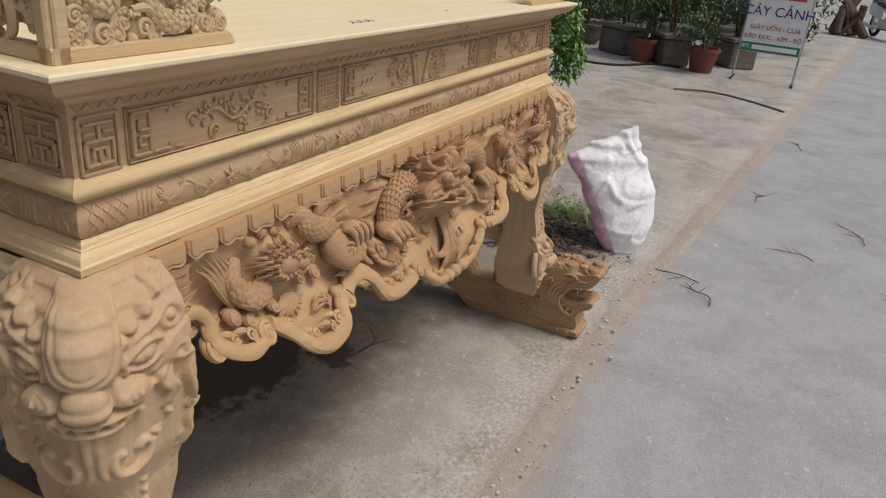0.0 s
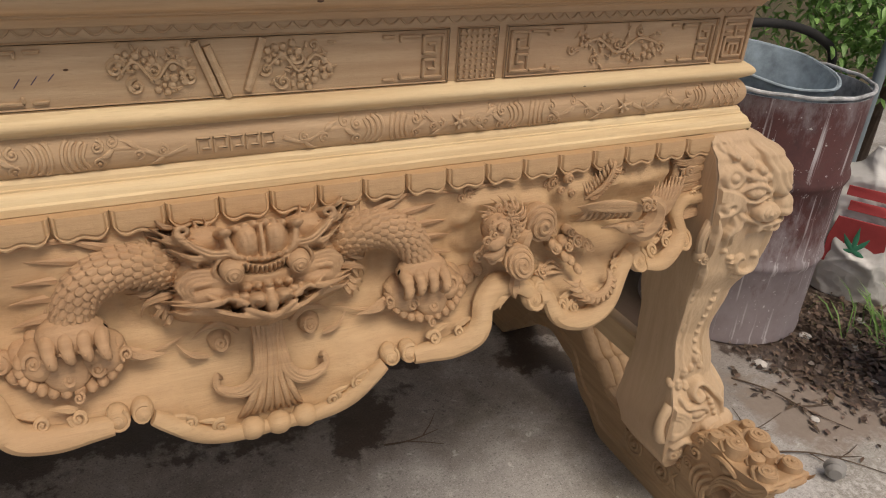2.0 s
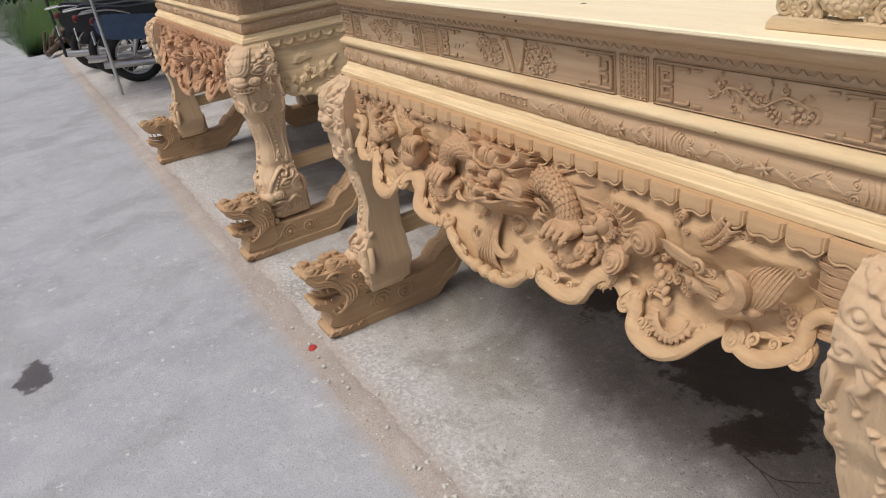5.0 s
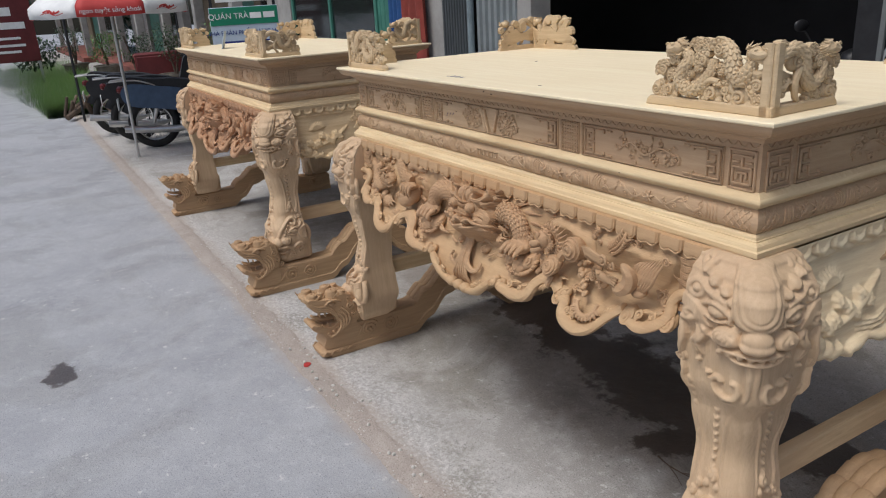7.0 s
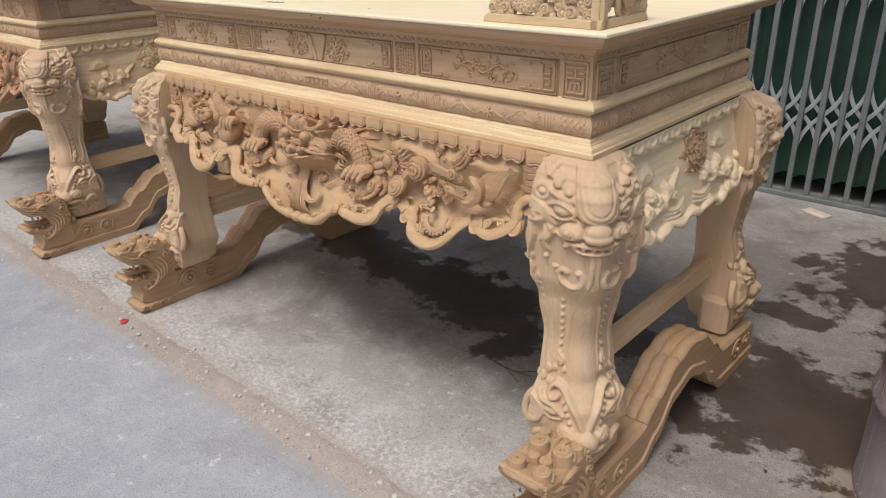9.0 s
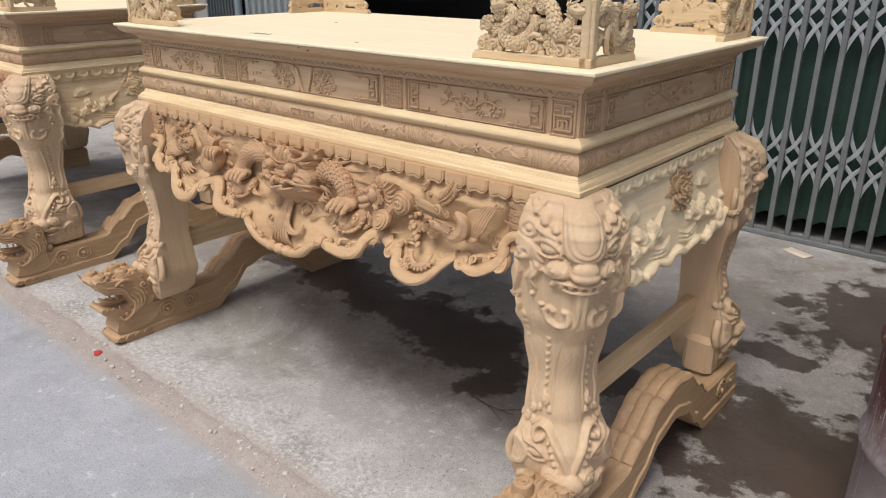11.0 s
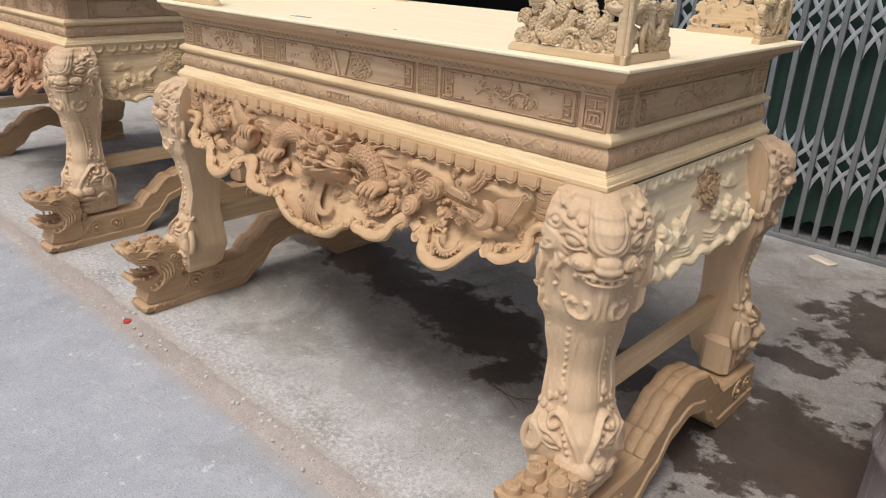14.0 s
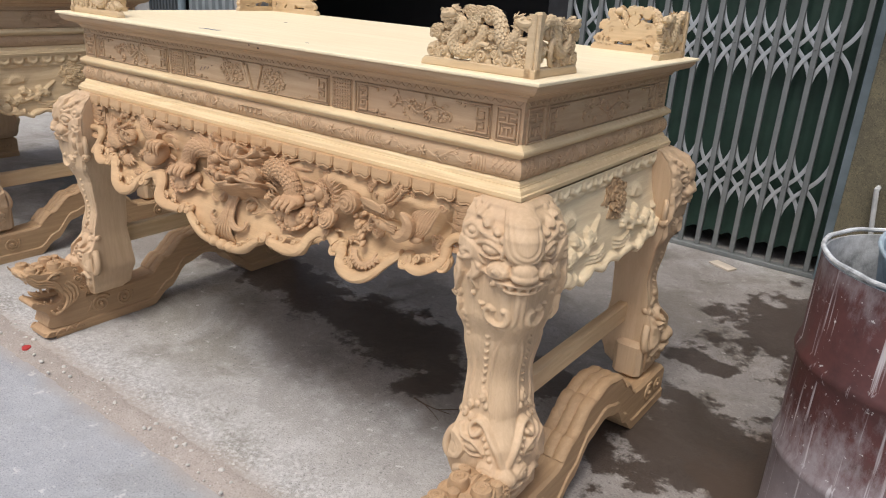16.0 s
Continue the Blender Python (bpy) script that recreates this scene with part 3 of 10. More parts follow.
def leg_form():
    """The plain inner faces of a leg, behind its carved corner."""
    f, rings = Form(), []
    for i in range(49):
        z = LEG_TOP - (LEG_TOP - LEG_FOOT) * i / 48
        x0, x1, y0, y1 = leg_ring(z)
        ring = [(x0, y1), (x0, y0 + 0.004), (x0 + 0.004, y0)]
        for k in range(7):
            t = -math.pi / 2 + math.pi / 2 * k / 6
            ring.append((x1 - EASE + (EASE - 0.004) * math.cos(t), y0 + EASE + (EASE - 0.004) * math.sin(t)))
        ring += [(x1, y1 - 0.004), (x1 - 0.004, y1)]
        rings.append([(x, y, z) for x, y in ring])
    return f.rings(rings)


def face_width(z):
    """How far one face of the leg reaches from the middle of its corner."""
    x0, x1, y0, y1 = leg_ring(z)
    return EASE * math.pi / 4 + x1 - EASE - x0


def leg_mask():
    """The beast's face, the scrolled shank and the lesser face on the foot, carved out of the outer corner of a leg."""
    f = Relief(-0.140, 0.140, LEG_FOOT, LEG_TOP, 169, 381)
    rng = random.Random(11)
    both = (1, -1)
    # large forms: brow, muzzle, cheeks, beard, foot
    f.swell((0, 0.885), (0.055, 0.050), 0.010).swell((0, 0.825), (0.060, 0.030), 0.010).swell((0, 0.700), (0.060, 0.070), 0.006).swell((0, 0.30), (0.09, 0.06), 0.008)
    for sx in both:
        f.swell((sx * 0.10, 0.905), (0.040, 0.040), 0.008).swell((sx * 0.118, 0.848), (0.030, 0.024), 0.010).swell((sx * 0.118, 0.305), (0.030, 0.040), 0.012)
    # tongue of the brow with its nested lines
    tongue = curve([(0, 0.985, -0.012), (0, 0.940, -0.006), (0, 0.905, 0.0), (0, 0.884, 0.004), (0, 0.872, 0.002)], 6)
    f.tube(tongue, [0.044 - 0.016 * (i / 24) ** 1.5 for i in range(25)], 12, 0.75)
    for q, w in ((0.0, 0.0022), (0.009, 0.0018)):
        f.cut(curve([(-0.030 + q, 0.960, 0), (-0.026 + q, 0.915, 0), (-0.018 + 0.7 * q, 0.880 + q, 0), (0, 0.866 + 1.4 * q, 0), (0.018 - 0.7 * q, 0.880 + q, 0), (0.026 - q, 0.915, 0), (0.030 - q, 0.960, 0)], 6), w, 0.0042)
    f.cut(curve([(-0.040, 0.872, 0), (-0.020, 0.859, 0), (0, 0.855, 0), (0.020, 0.859, 0), (0.040, 0.872, 0)], 5), 0.0055, 0.010)
    # nose and nostrils
    f.blob((0, 0.842, 0.012), (0.019, 0.022, 0.022)).blob((0, 0.828, 0.016), (0.021, 0.015, 0.020))
    for sx in both:
        f.blob((sx * 0.041, 0.833, 0.010), (0.025, 0.020, 0.022))
        f.cut([(sx * 0.041 + 0.017 * (1 - 0.8 * k / 26) * math.cos(sx * (0.6 + 0.5 * k)), 0.833 + 0.0145 * (1 - 0.8 * k / 26) * math.sin(0.6 + 0.5 * k), 0) for k in range(27)], 0.0030, 0.0062)
        f.cut(curve([(sx * 0.019, 0.850, 0), (sx * 0.020, 0.832, 0), (sx * 0.016, 0.816, 0)], 4), 0.0035, 0.007)
        # curls of the brow, rising outwards, with a fringe of beads
        for q, z, r in ((0.040, 0.902, 0.0088), (0.052, 0.920, 0.0105), (0.078, 0.934, 0.0125), (0.104, 0.952, 0.0105), (0.092, 0.964, 0.007)):
            f.blob((sx * q, z, 0.007), (r, r, r * 1.15))
            f.cut([(sx * q + r * 0.75 * (1 - 0.75 * k / 16) * math.cos(0.8 * k), z + r * 0.75 * (1 - 0.75 * k / 16) * math.sin(0.8 * k), 0) for k in range(17)], 0.0019, 0.0034)
            f.flame(curve([(sx * (q + 0.012), z + 0.002, 0.004), (sx * (q + 0.020), z + 0.012, 0.006), (sx * (q + 0.014), z + 0.026, 0.002)], 4), 0.0062)
        for k in range(6):
            f.blob((sx * (0.0315 + 0.0012 * k), 0.893 - 0.0062 * k, 0.010), (0.0048, 0.0036, 0.0070))
        for k in range(4):
            f.flame(curve([(sx * (0.044 + 0.008 * k), 0.889 + 0.003 * k, 0.009), (sx * (0.056 + 0.010 * k), 0.903 + 0.003 * k, 0.013), (sx * (0.072 + 0.011 * k), 0.908 + 0.005 * k, 0.006)], 4), 0.0062)
        # eye under heavy lids
        f.blob((sx * 0.064, 0.876, 0.003), (0.021, 0.0150, 0.016))
        f.cut(curve([(sx * 0.040, 0.872, 0), (sx * 0.052, 0.864, 0), (sx * 0.070, 0.862, 0), (sx * 0.086, 0.874, 0)], 5), 0.0026, 0.0040)
        f.tube(curve([(sx * 0.036, 0.872, 0.008), (sx * 0.052, 0.888, 0.014), (sx * 0.074, 0.892, 0.013), (sx * 0.094, 0.882, 0.006)], 6), 0.0052, 8)
        f.tube(curve([(sx * 0.038, 0.866, 0.008), (sx * 0.056, 0.857, 0.011), (sx * 0.078, 0.858, 0.010), (sx * 0.094, 0.870, 0.006)], 6), 0.0044, 8)
        f.cut([(sx * 0.066 + 0.0085 * math.cos(0.45 * k), 0.876 + 0.0075 * math.sin(0.45 * k), 0) for k in range(15)], 0.0017, 0.0028)
        # ear: a ball sunk in a ring
        f.tube([(sx * 0.112 + 0.0175 * math.cos(0.45 * k), 0.909 + 0.0165 * math.sin(0.45 * k), 0.006) for k in range(15)], 0.0062, 8)
        f.blob((sx * 0.111, 0.908, 0.004), (0.0095, 0.0095, 0.011))
        # cheek: strands that sweep in from the edge round a great lobe
        for q in range(4):
            f.tube(curve([(sx * 0.140, 0.888 - 0.007 * q, 0.006), (sx * 0.120, 0.885 - 0.006 * q, 0.010), (sx * (0.098 + 0.003 * q), 0.872 - 0.005 * q, 0.012), (sx * (0.088 + 0.005 * q), 0.852 - 0.002 * q, 0.011), (sx * (0.078 + 0.008 * q), 0.838, 0.007)], 5), 0.0040, 8)
        f.tube(curve([(sx * 0.140, 0.838, 0.006), (sx * 0.118, 0.840, 0.010), (sx * 0.104, 0.850, 0.010), (sx * 0.110, 0.862, 0.009), (sx * 0.126, 0.858, 0.009), (sx * 0.124, 0.850, 0.010)], 5), 0.0066, 8)
        f.flame(curve([(sx * 0.096, 0.838, 0.008), (sx * 0.086, 0.828, 0.012), (sx * 0.082, 0.818, 0.010), (sx * 0.074, 0.812, 0.004)], 4), 0.0072)
        # mouth: curtain of the lip, fang, lower lip
        f.tube(curve([(0, 0.806, 0.020), (sx * 0.022, 0.809, 0.018), (sx * 0.044, 0.806, 0.014), (sx * 0.060, 0.814, 0.010), (sx * 0.074, 0.820, 0.007)], 5), 0.0050, 8)
        for k in range(3):
            f.blob((sx * (0.006 + 0.012 * k), 0.801, 0.014), (0.0050, 0.0062, 0.008))
        f.flame(curve([(sx * 0.046, 0.806, 0.012), (sx * 0.052, 0.796, 0.015), (sx * 0.062, 0.783, 0.006)], 4), 0.0078)
        f.tube(curve([(0, 0.789, 0.016), (sx * 0.020, 0.790, 0.014), (sx * 0.038, 0.796, 0.010), (sx * 0.050, 0.800, 0.004)], 5), 0.0052, 8)
        f.cut(curve([(0, 0.780, 0), (sx * 0.022, 0.781, 0), (sx * 0.044, 0.790, 0)], 5), 0.0040, 0.006)
        # hanging locks by the edge
        for q, n in ((0.094, 0), (0.104, 1)):
            f.flame(curve([(sx * q, 0.836, 0.006), (sx * (q - 0.006), 0.812, 0.011), (sx * (q + 0.006), 0.792, 0.010), (sx * (q - 0.002), 0.768, 0.005), (sx * (q + 0.002), 0.756, 0.003)], 5), 0.0072)
        f.blob((sx * 0.100, 0.752, 0.003), (0.0058, 0.0062, 0.007))
        f.tube(curve([(sx * 0.140, 0.836, 0.006), (sx * 0.130, 0.806, 0.008), (sx * 0.134, 0.776, 0.008), (sx * 0.140, 0.752, 0.006)], 6), 0.0066, 8)
        # beard parted under the mouth, C scroll with a fringe
        f.tube(curve([(sx * 0.005, 0.782, 0.006), (sx * 0.005, 0.745, 0.008), (sx * 0.006, 0.705, 0.006), (sx * 0.016, 0.672, 0.0)], 6), [0.0062 - 0.00015 * k for k in range(19)], 8)
        f.tube(curve([(sx * 0.022, 0.728, 0.004), (sx * 0.018, 0.712, 0.007), (sx * 0.024, 0.694, 0.008), (sx * 0.042, 0.688, 0.008), (sx * 0.060, 0.698, 0.008), (sx * 0.068, 0.716, 0.007), (sx * 0.060, 0.730, 0.006), (sx * 0.052, 0.724, 0.006)], 5), 0.0056, 8)
        f.blob((sx * 0.027, 0.729, 0.004), (0.0072, 0.0072, 0.008))
        for k in range(5):
            f.flame(curve([(sx * (0.074 - 0.005 * k), 0.732 - 0.011 * k, 0.003), (sx * (0.082 - 0.005 * k), 0.730 - 0.012 * k, 0.007), (sx * (0.090 - 0.006 * k), 0.735 - 0.014 * k, 0.0)], 3), 0.0048)
        for k in range(3):
            f.tube(curve([(sx * (0.020 + 0.006 * k), 0.680 - 0.002 * k, 0.002), (sx * (0.038 + 0.006 * k), 0.674, 0.005), (sx * (0.058 + 0.005 * k), 0.682 + 0.003 * k, 0.001)], 4), 0.0034, 8)
        # edge scrolls below the knob
        f.tube(curve([(sx * 0.140, 0.735, 0.003), (sx * 0.133, 0.715, 0.006), (sx * 0.134, 0.690, 0.006), (sx * 0.130, 0.668, 0.003)], 5), 0.0052, 8)
        for k in range(4):
            f.volute((sx * 0.128, 0.684 - 0.020 * k, 0.0), 0.0085 - 0.001 * k, 1.3, 1.5, sx, 0.38, 0.5)
        # smooth leaf of the shank with a lip, crescents beside it
        f.tube(curve([(sx * 0.010, 0.668, -0.002), (sx * 0.034, 0.620, 0.0), (sx * 0.046, 0.545, 0.0), (sx * 0.050, 0.470, -0.001), (sx * 0.046, 0.425, -0.003)], 7), 0.0052, 8, 0.7)
        for k in range(8):
            z = 0.640 - 0.022 * k
            f.flame(curve([(sx * (0.058 + 0.0015 * k), z, 0.0), (sx * (0.066 + 0.0015 * k), z - 0.007, 0.004), (sx * (0.077 + 0.001 * k), z + 0.002, 0.0)], 3), 0.0050)
        f.tube(curve([(sx * 0.122, 0.600, -0.004), (sx * 0.116, 0.540, -0.002), (sx * 0.120, 0.470, -0.002), (sx * 0.112, 0.440, -0.003)], 6), 0.0075, 8, 0.7)
        for k in range(3):
            f.volute((sx * (0.126 - 0.004 * k), 0.545 - 0.050 * k, -0.001), 0.0095, 1.3, 1.5, sx, 0.36, 0.4)
        # buds and foliage running down to the foot
        for q, z, r in ((0.072, 0.462, 0.016), (0.110, 0.428, 0.013), (0.124, 0.402, 0.012), (0.090, 0.436, 0.010), (0.060, 0.438, 0.009), (0.104, 0.396, 0.010)):
            f.blob((sx * q, z, -0.004), (r * 0.95, r * 0.95, r * 0.75))
            f.volute((sx * q, z, 0.004), r * 0.85, 1.5, 1.0 + 9 * q, sx, 0.28, 0.4)
        # lesser face: brow curl, eye, cheek roll, muzzle
        f.tube(curve([(sx * 0.004, 0.300, 0.006), (sx * 0.022, 0.350, 0.006), (sx * 0.048, 0.392, 0.008), (sx * 0.074, 0.402, 0.010), (sx * 0.090, 0.384, 0.010), (sx * 0.080, 0.366, 0.010), (sx * 0.066, 0.374, 0.010)], 6), 0.0075, 8)
        for k in range(6):
            f.blob((sx * (0.050 - 0.006 * k), 0.365 - 0.016 * k, 0.004), (0.0060, 0.0075, 0.009))
        f.blob((sx * 0.078, 0.332, 0.004), (0.022, 0.013, 0.014))
        f.tube(curve([(sx * 0.050, 0.326, 0.006), (sx * 0.074, 0.350, 0.012), (sx * 0.106, 0.352, 0.008), (sx * 0.120, 0.372, 0.004)], 5), 0.0060, 8)
        f.tube(curve([(sx * 0.052, 0.318, 0.006), (sx * 0.078, 0.312, 0.009), (sx * 0.104, 0.322, 0.006)], 5), 0.0048, 8)
        for q in range(3):
            f.tube(curve([(sx * 0.138, 0.352 - 0.009 * q, 0.004), (sx * 0.118, 0.344 - 0.010 * q, 0.008), (sx * (0.100 + 0.004 * q), 0.322 - 0.008 * q, 0.010), (sx * (0.108 + 0.003 * q), 0.290, 0.010), (sx * 0.130, 0.278 + 0.006 * q, 0.008)], 5), 0.0058, 8)
        f.blob((sx * 0.036, 0.282, 0.006), (0.024, 0.022, 0.018))
        f.cut([(sx * 0.036 + 0.015 * (1 - 0.8 * k / 20) * math.cos(sx * (0.6 + 0.55 * k)), 0.282 + 0.014 * (1 - 0.8 * k / 20) * math.sin(0.6 + 0.55 * k), 0) for k in range(21)], 0.0028, 0.0055)
        f.tube(curve([(sx * 0.0, 0.244, 0.014), (sx * 0.036, 0.250, 0.012), (sx * 0.066, 0.238, 0.009), (sx * 0.096, 0.256, 0.006), (sx * 0.120, 0.240, 0.004)], 5), 0.0082, 8)
        f.flame(curve([(sx * 0.056, 0.240, 0.008), (sx * 0.066, 0.222, 0.010), (sx * 0.080, 0.206, 0.004)], 4), 0.0085)
        f.volute((sx * 0.112, 0.212, 0.0), 0.018, 1.4, 0, sx, 0.34)
        f.volute((sx * 0.070, 0.192, 0.0), 0.014, 1.3, 3, -sx, 0.34)
        f.tube(curve([(0, 0.214, 0.010), (sx * 0.028, 0.218, 0.009), (sx * 0.050, 0.226, 0.004)], 5), 0.0065, 8)
    f.blob((0, 0.276, 0.012), (0.020, 0.026, 0.020))
    f.blob((0, 0.185, 0.0), (0.034, 0.022, 0.012))
    f.soften(1)
    f.h *= 1.2
    # chisel facets
    noise.seed_set(7)
    for j in range(len(f.w)):
        for i in range(len(f.u)):
            f.h[j, i] += 0.0007 * noise.noise(Vector((f.u[i] * 150, f.w[j] * 90, 0)))
    noise.seed_set(1)
    f.h *= np.clip((LEG_TOP + 0.004 - f.w) / 0.030, 0, 1)[:, None]                # dies away under the moulding
    f.h[:, :2] = np.minimum(f.h[:, :2], 0.002)
    f.h[:, -2:] = np.minimum(f.h[:, -2:], 0.002)
    widths = {z: face_width(z) for z in f.w}
    put = lambda q, z, h: put_leg(q / 0.140 * widths[z], z, h)
    return f.skin(put), f.skin(put, 2)


def edge_knobs():
    """Turned knobs and curls that stand out past both edges of the carved corner."""
    forms = []
    for s in (-1, 1):
        g = Form(lambda q, z, h: put_leg(s * (face_width(z) + q), z, h))
        g.blob((-0.004, 0.742, -0.010), (0.018, 0.018, 0.018), 14, 8)
        g.volute((-0.002, 0.742, 0.004), 0.013, 1.5, 0, s, 0.28, 0.6)
        g.tube(curve([(-0.010, 0.822, -0.010), (0.004, 0.800, -0.008), (0.006, 0.775, -0.010), (0.0, 0.750, -0.010)], 5), 0.010, 9)
        g.tube(curve([(-0.004, 0.352, -0.014), (0.012, 0.330, -0.012), (0.016, 0.300, -0.012), (0.006, 0.270, -0.012), (-0.008, 0.262, -0.012)], 5), 0.013, 10)
        g.blob((0.0, 0.405, -0.010), (0.010, 0.012, 0.012), 10, 6)
        forms.append(g)
    return forms


# --- sled base with its dragon head ---
ARCH = [(-0.22, 0, 0.125), (-0.19, 0, 0.145), (0.15, 0, 0.145), (0.21, 0.0, 0.148), (0.30, 0.06, 0.205), (0.40, 0.15, 0.275), (0.50, 0.178, 0.298), (0.60, 0.15, 0.278),
        (0.68, 0.07, 0.215), (0.77, 0.0, 0.15), (0.84, 0, 0.145), (1.03, 0, 0.145), (1.05, 0, 0.13)]
BX0, BX1 = 0.965, 1.085


def base_form():
    """The sled under the legs of the +x end: a plinth, blocks at both ends and an arch between."""
    f, rings = Form(), []
    for i in range(72):
        y = -0.22 + 1.27 * i / 71
        lo, hi = lerp_table(ARCH, y)
        e, c = 0.01, 0.006
        step = min(lo + 0.035, hi - 0.03)
        rings.append([(BX0, y, lo), (BX1, y, lo), (BX1, y, step), (BX1 - c, y, step + 0.006), (BX1 - c, y, hi - e), (BX1 - c - e, y, hi), (BX0 + c + e, y, hi), (BX0 + c, y, hi - e),
                      (BX0 + c, y, step + 0.006), (BX0, y, step)])
    return f.rings(rings)


def arch_ridges():
    """Three ringed ridges over the arch, like the back of a dragon."""
    forms = []
    for x in (0.990, 1.025, 1.060):
        f, path, rad = Form(), [], []
        for i in range(61):
            y = 0.235 + 0.53 * i / 60
            lo, hi = lerp_table(ARCH, y)
            q = (i % 7) / 7
            path.append((x, y, hi - 0.004 + 0.003 * q))
            rad.append(0.0215 * (0.84 if i % 7 == 0 else 0.93 + 0.09 * q))
        f.tube(path, rad, 12, 0.62, (0, 0, 1))
        forms.append(f)
    return forms


def base_head():
    """A dragon's head with open jaws on a toe plinth that ends the sled towards the street: skull, jaw, toe, curls, strands."""
    cx = 1.025
    skull, jaw, toe, trim = Form(lambda a, b, c: (c, a, b)), Form(lambda a, b, c: (c, a, b)), Form(), []
    skull.extrude(curve([(-0.085, 0.150), (-0.085, 0.262), (-0.120, 0.290), (-0.165, 0.292), (-0.205, 0.284), (-0.245, 0.288), (-0.275, 0.296), (-0.296, 0.300), (-0.304, 0.286), (-0.290, 0.258),
                         (-0.268, 0.236), (-0.236, 0.228), (-0.205, 0.222), (-0.182, 0.190), (-0.165, 0.150)], 4, True), BX0 - 0.006, BX1 + 0.006, 0.010)
    jaw.extrude(curve([(-0.090, 0.165), (-0.165, 0.165), (-0.200, 0.148), (-0.240, 0.156), (-0.282, 0.176), (-0.296, 0.166), (-0.284, 0.148), (-0.252, 0.128), (-0.236, 0.098), (-0.238, 0.050), (-0.090, 0.050)], 4, True), BX0 + 0.002, BX1 - 0.002, 0.009)
    toe.box((BX0 - 0.004, -0.264, 0.0), (BX1 + 0.004, -0.10, 0.048), 0.016)
    top = Form(lambda a, b, c: (cx + a, b, c))
    for sx in (1, -1):
        for x, y, z, r in ((0.036, -0.272, 0.294, 0.023), (0.034, -0.182, 0.294, 0.026), (0.017, -0.228, 0.288, 0.017), (0.048, -0.138, 0.288, 0.016)):
            top.lathe([(r * 1.20, -0.030), (r * 1.06, 0.004), (r * 0.92, 0.019), (r * 0.3, 0.022), (0.0, 0.022)], (sx * x, y, z), 16)
            top.volute((sx * x, y, z + 0.018), r * 0.84, 1.9, 1.0, sx, 0.18, 0.35)
            top.tube(curve([(sx * (x + r), y + 0.004, z - 0.004), (sx * (x + 0.4 * r), y + r * 1.25, z + 0.004), (sx * (x - 0.7 * r), y + r * 1.15, z - 0.004)], 4), r * 0.30, 8)
        for k in range(5):                                                    # wrinkles behind the nose, hair swept to the neck
            top.flame(curve([(sx * (0.008 + 0.011 * k), -0.175 + 0.004 * k, 0.288), (sx * (0.012 + 0.012 * k), -0.130, 0.296 - 0.004 * k), (sx * (0.012 + 0.013 * k), -0.080, 0.262 - 0.012 * k)], 4), 0.0088)
        top.flame(curve([(sx * 0.050, -0.288, 0.286), (sx * 0.058, -0.306, 0.292), (sx * 0.054, -0.316, 0.312)], 4), 0.0090)
    top.tube(curve([(-0.060, -0.290, 0.284), (-0.03, -0.306, 0.292), (0, -0.300, 0.288), (0.03, -0.306, 0.292), (0.060, -0.290, 0.284)], 4), 0.0080, 8)
    tongue = Form().tube(curve([(cx, -0.16, 0.175), (cx, -0.215, 0.176), (cx, -0.262, 0.190), (cx, -0.276, 0.206)], 4), [0.026] * 5 + [0.024, 0.022, 0.021, 0.019, 0.017, 0.014, 0.010, 0.006], 10, 0.45)
    for sx in (1, -1):
        side = Form(lambda a, b, c: (cx + sx * (0.064 + c), a, b))
        for q in range(3):                                                    # lip, folded
            side.tube(curve([(-0.296, 0.272 + 0.010 * q, -0.002), (-0.266, 0.244 + 0.010 * q, 0.004), (-0.232, 0.236 + 0.010 * q, 0.004), (-0.196, 0.218 + 0.010 * q, 0.004), (-0.176, 0.186 + 0.007 * q, 0.002)], 5), 0.0052, 7)
        side.blob((-0.196, 0.262, 0.0), (0.019, 0.012, 0.012), 10, 6)         # eye and brow
        side.tube(curve([(-0.226, 0.262, 0.0), (-0.204, 0.278, 0.008), (-0.176, 0.276, 0.006), (-0.156, 0.262, 0.0)], 5), 0.0062, 7)
        for k in range(4):                                                    # strands curling back from the corner of the mouth
            side.tube(curve([(-0.182 + 0.010 * k, 0.200 + 0.012 * k, -0.002), (-0.160 + 0.012 * k, 0.166 + 0.012 * k, 0.005), (-0.176 + 0.018 * k, 0.126 + 0.012 * k, 0.006), (-0.212 + 0.022 * k, 0.108 + 0.010 * k, 0.003), (-0.226 + 0.024 * k, 0.126 + 0.008 * k, -0.001)], 5), 0.0068, 7)
        for y, z in ((-0.258, 0.232), (-0.232, 0.226)):
            side.flame(curve([(y, z, -0.004), (y + 0.002, z - 0.012, 0.0), (y + 0.006, z - 0.024, -0.003)], 4), 0.0062)
        for y in (-0.272, -0.246, -0.220):
            side.flame([(y, 0.162, -0.006), (y - 0.002, 0.169, -0.003), (y - 0.001, 0.177, -0.006)], 0.0058, 8)
        for y, z, r in ((-0.112, 0.236, 0.022), (-0.098, 0.192, 0.017), (-0.116, 0.272, 0.014), (-0.075, 0.165, 0.013)):
            side.volute((y, z, 0.0), r, 1.5, 2, -1, 0.30)
        for k in range(4):
            side.tube(curve([(-0.262 + 0.040 * k, 0.020, -0.001), (-0.245 + 0.040 * k, 0.036, 0.003), (-0.226 + 0.040 * k, 0.020, -0.001)], 4), 0.0042, 7)
        g = Form()
        g.v, g.f = side.v, [q if sx > 0 else q[::-1] for q in side.f]
        trim.append(g)
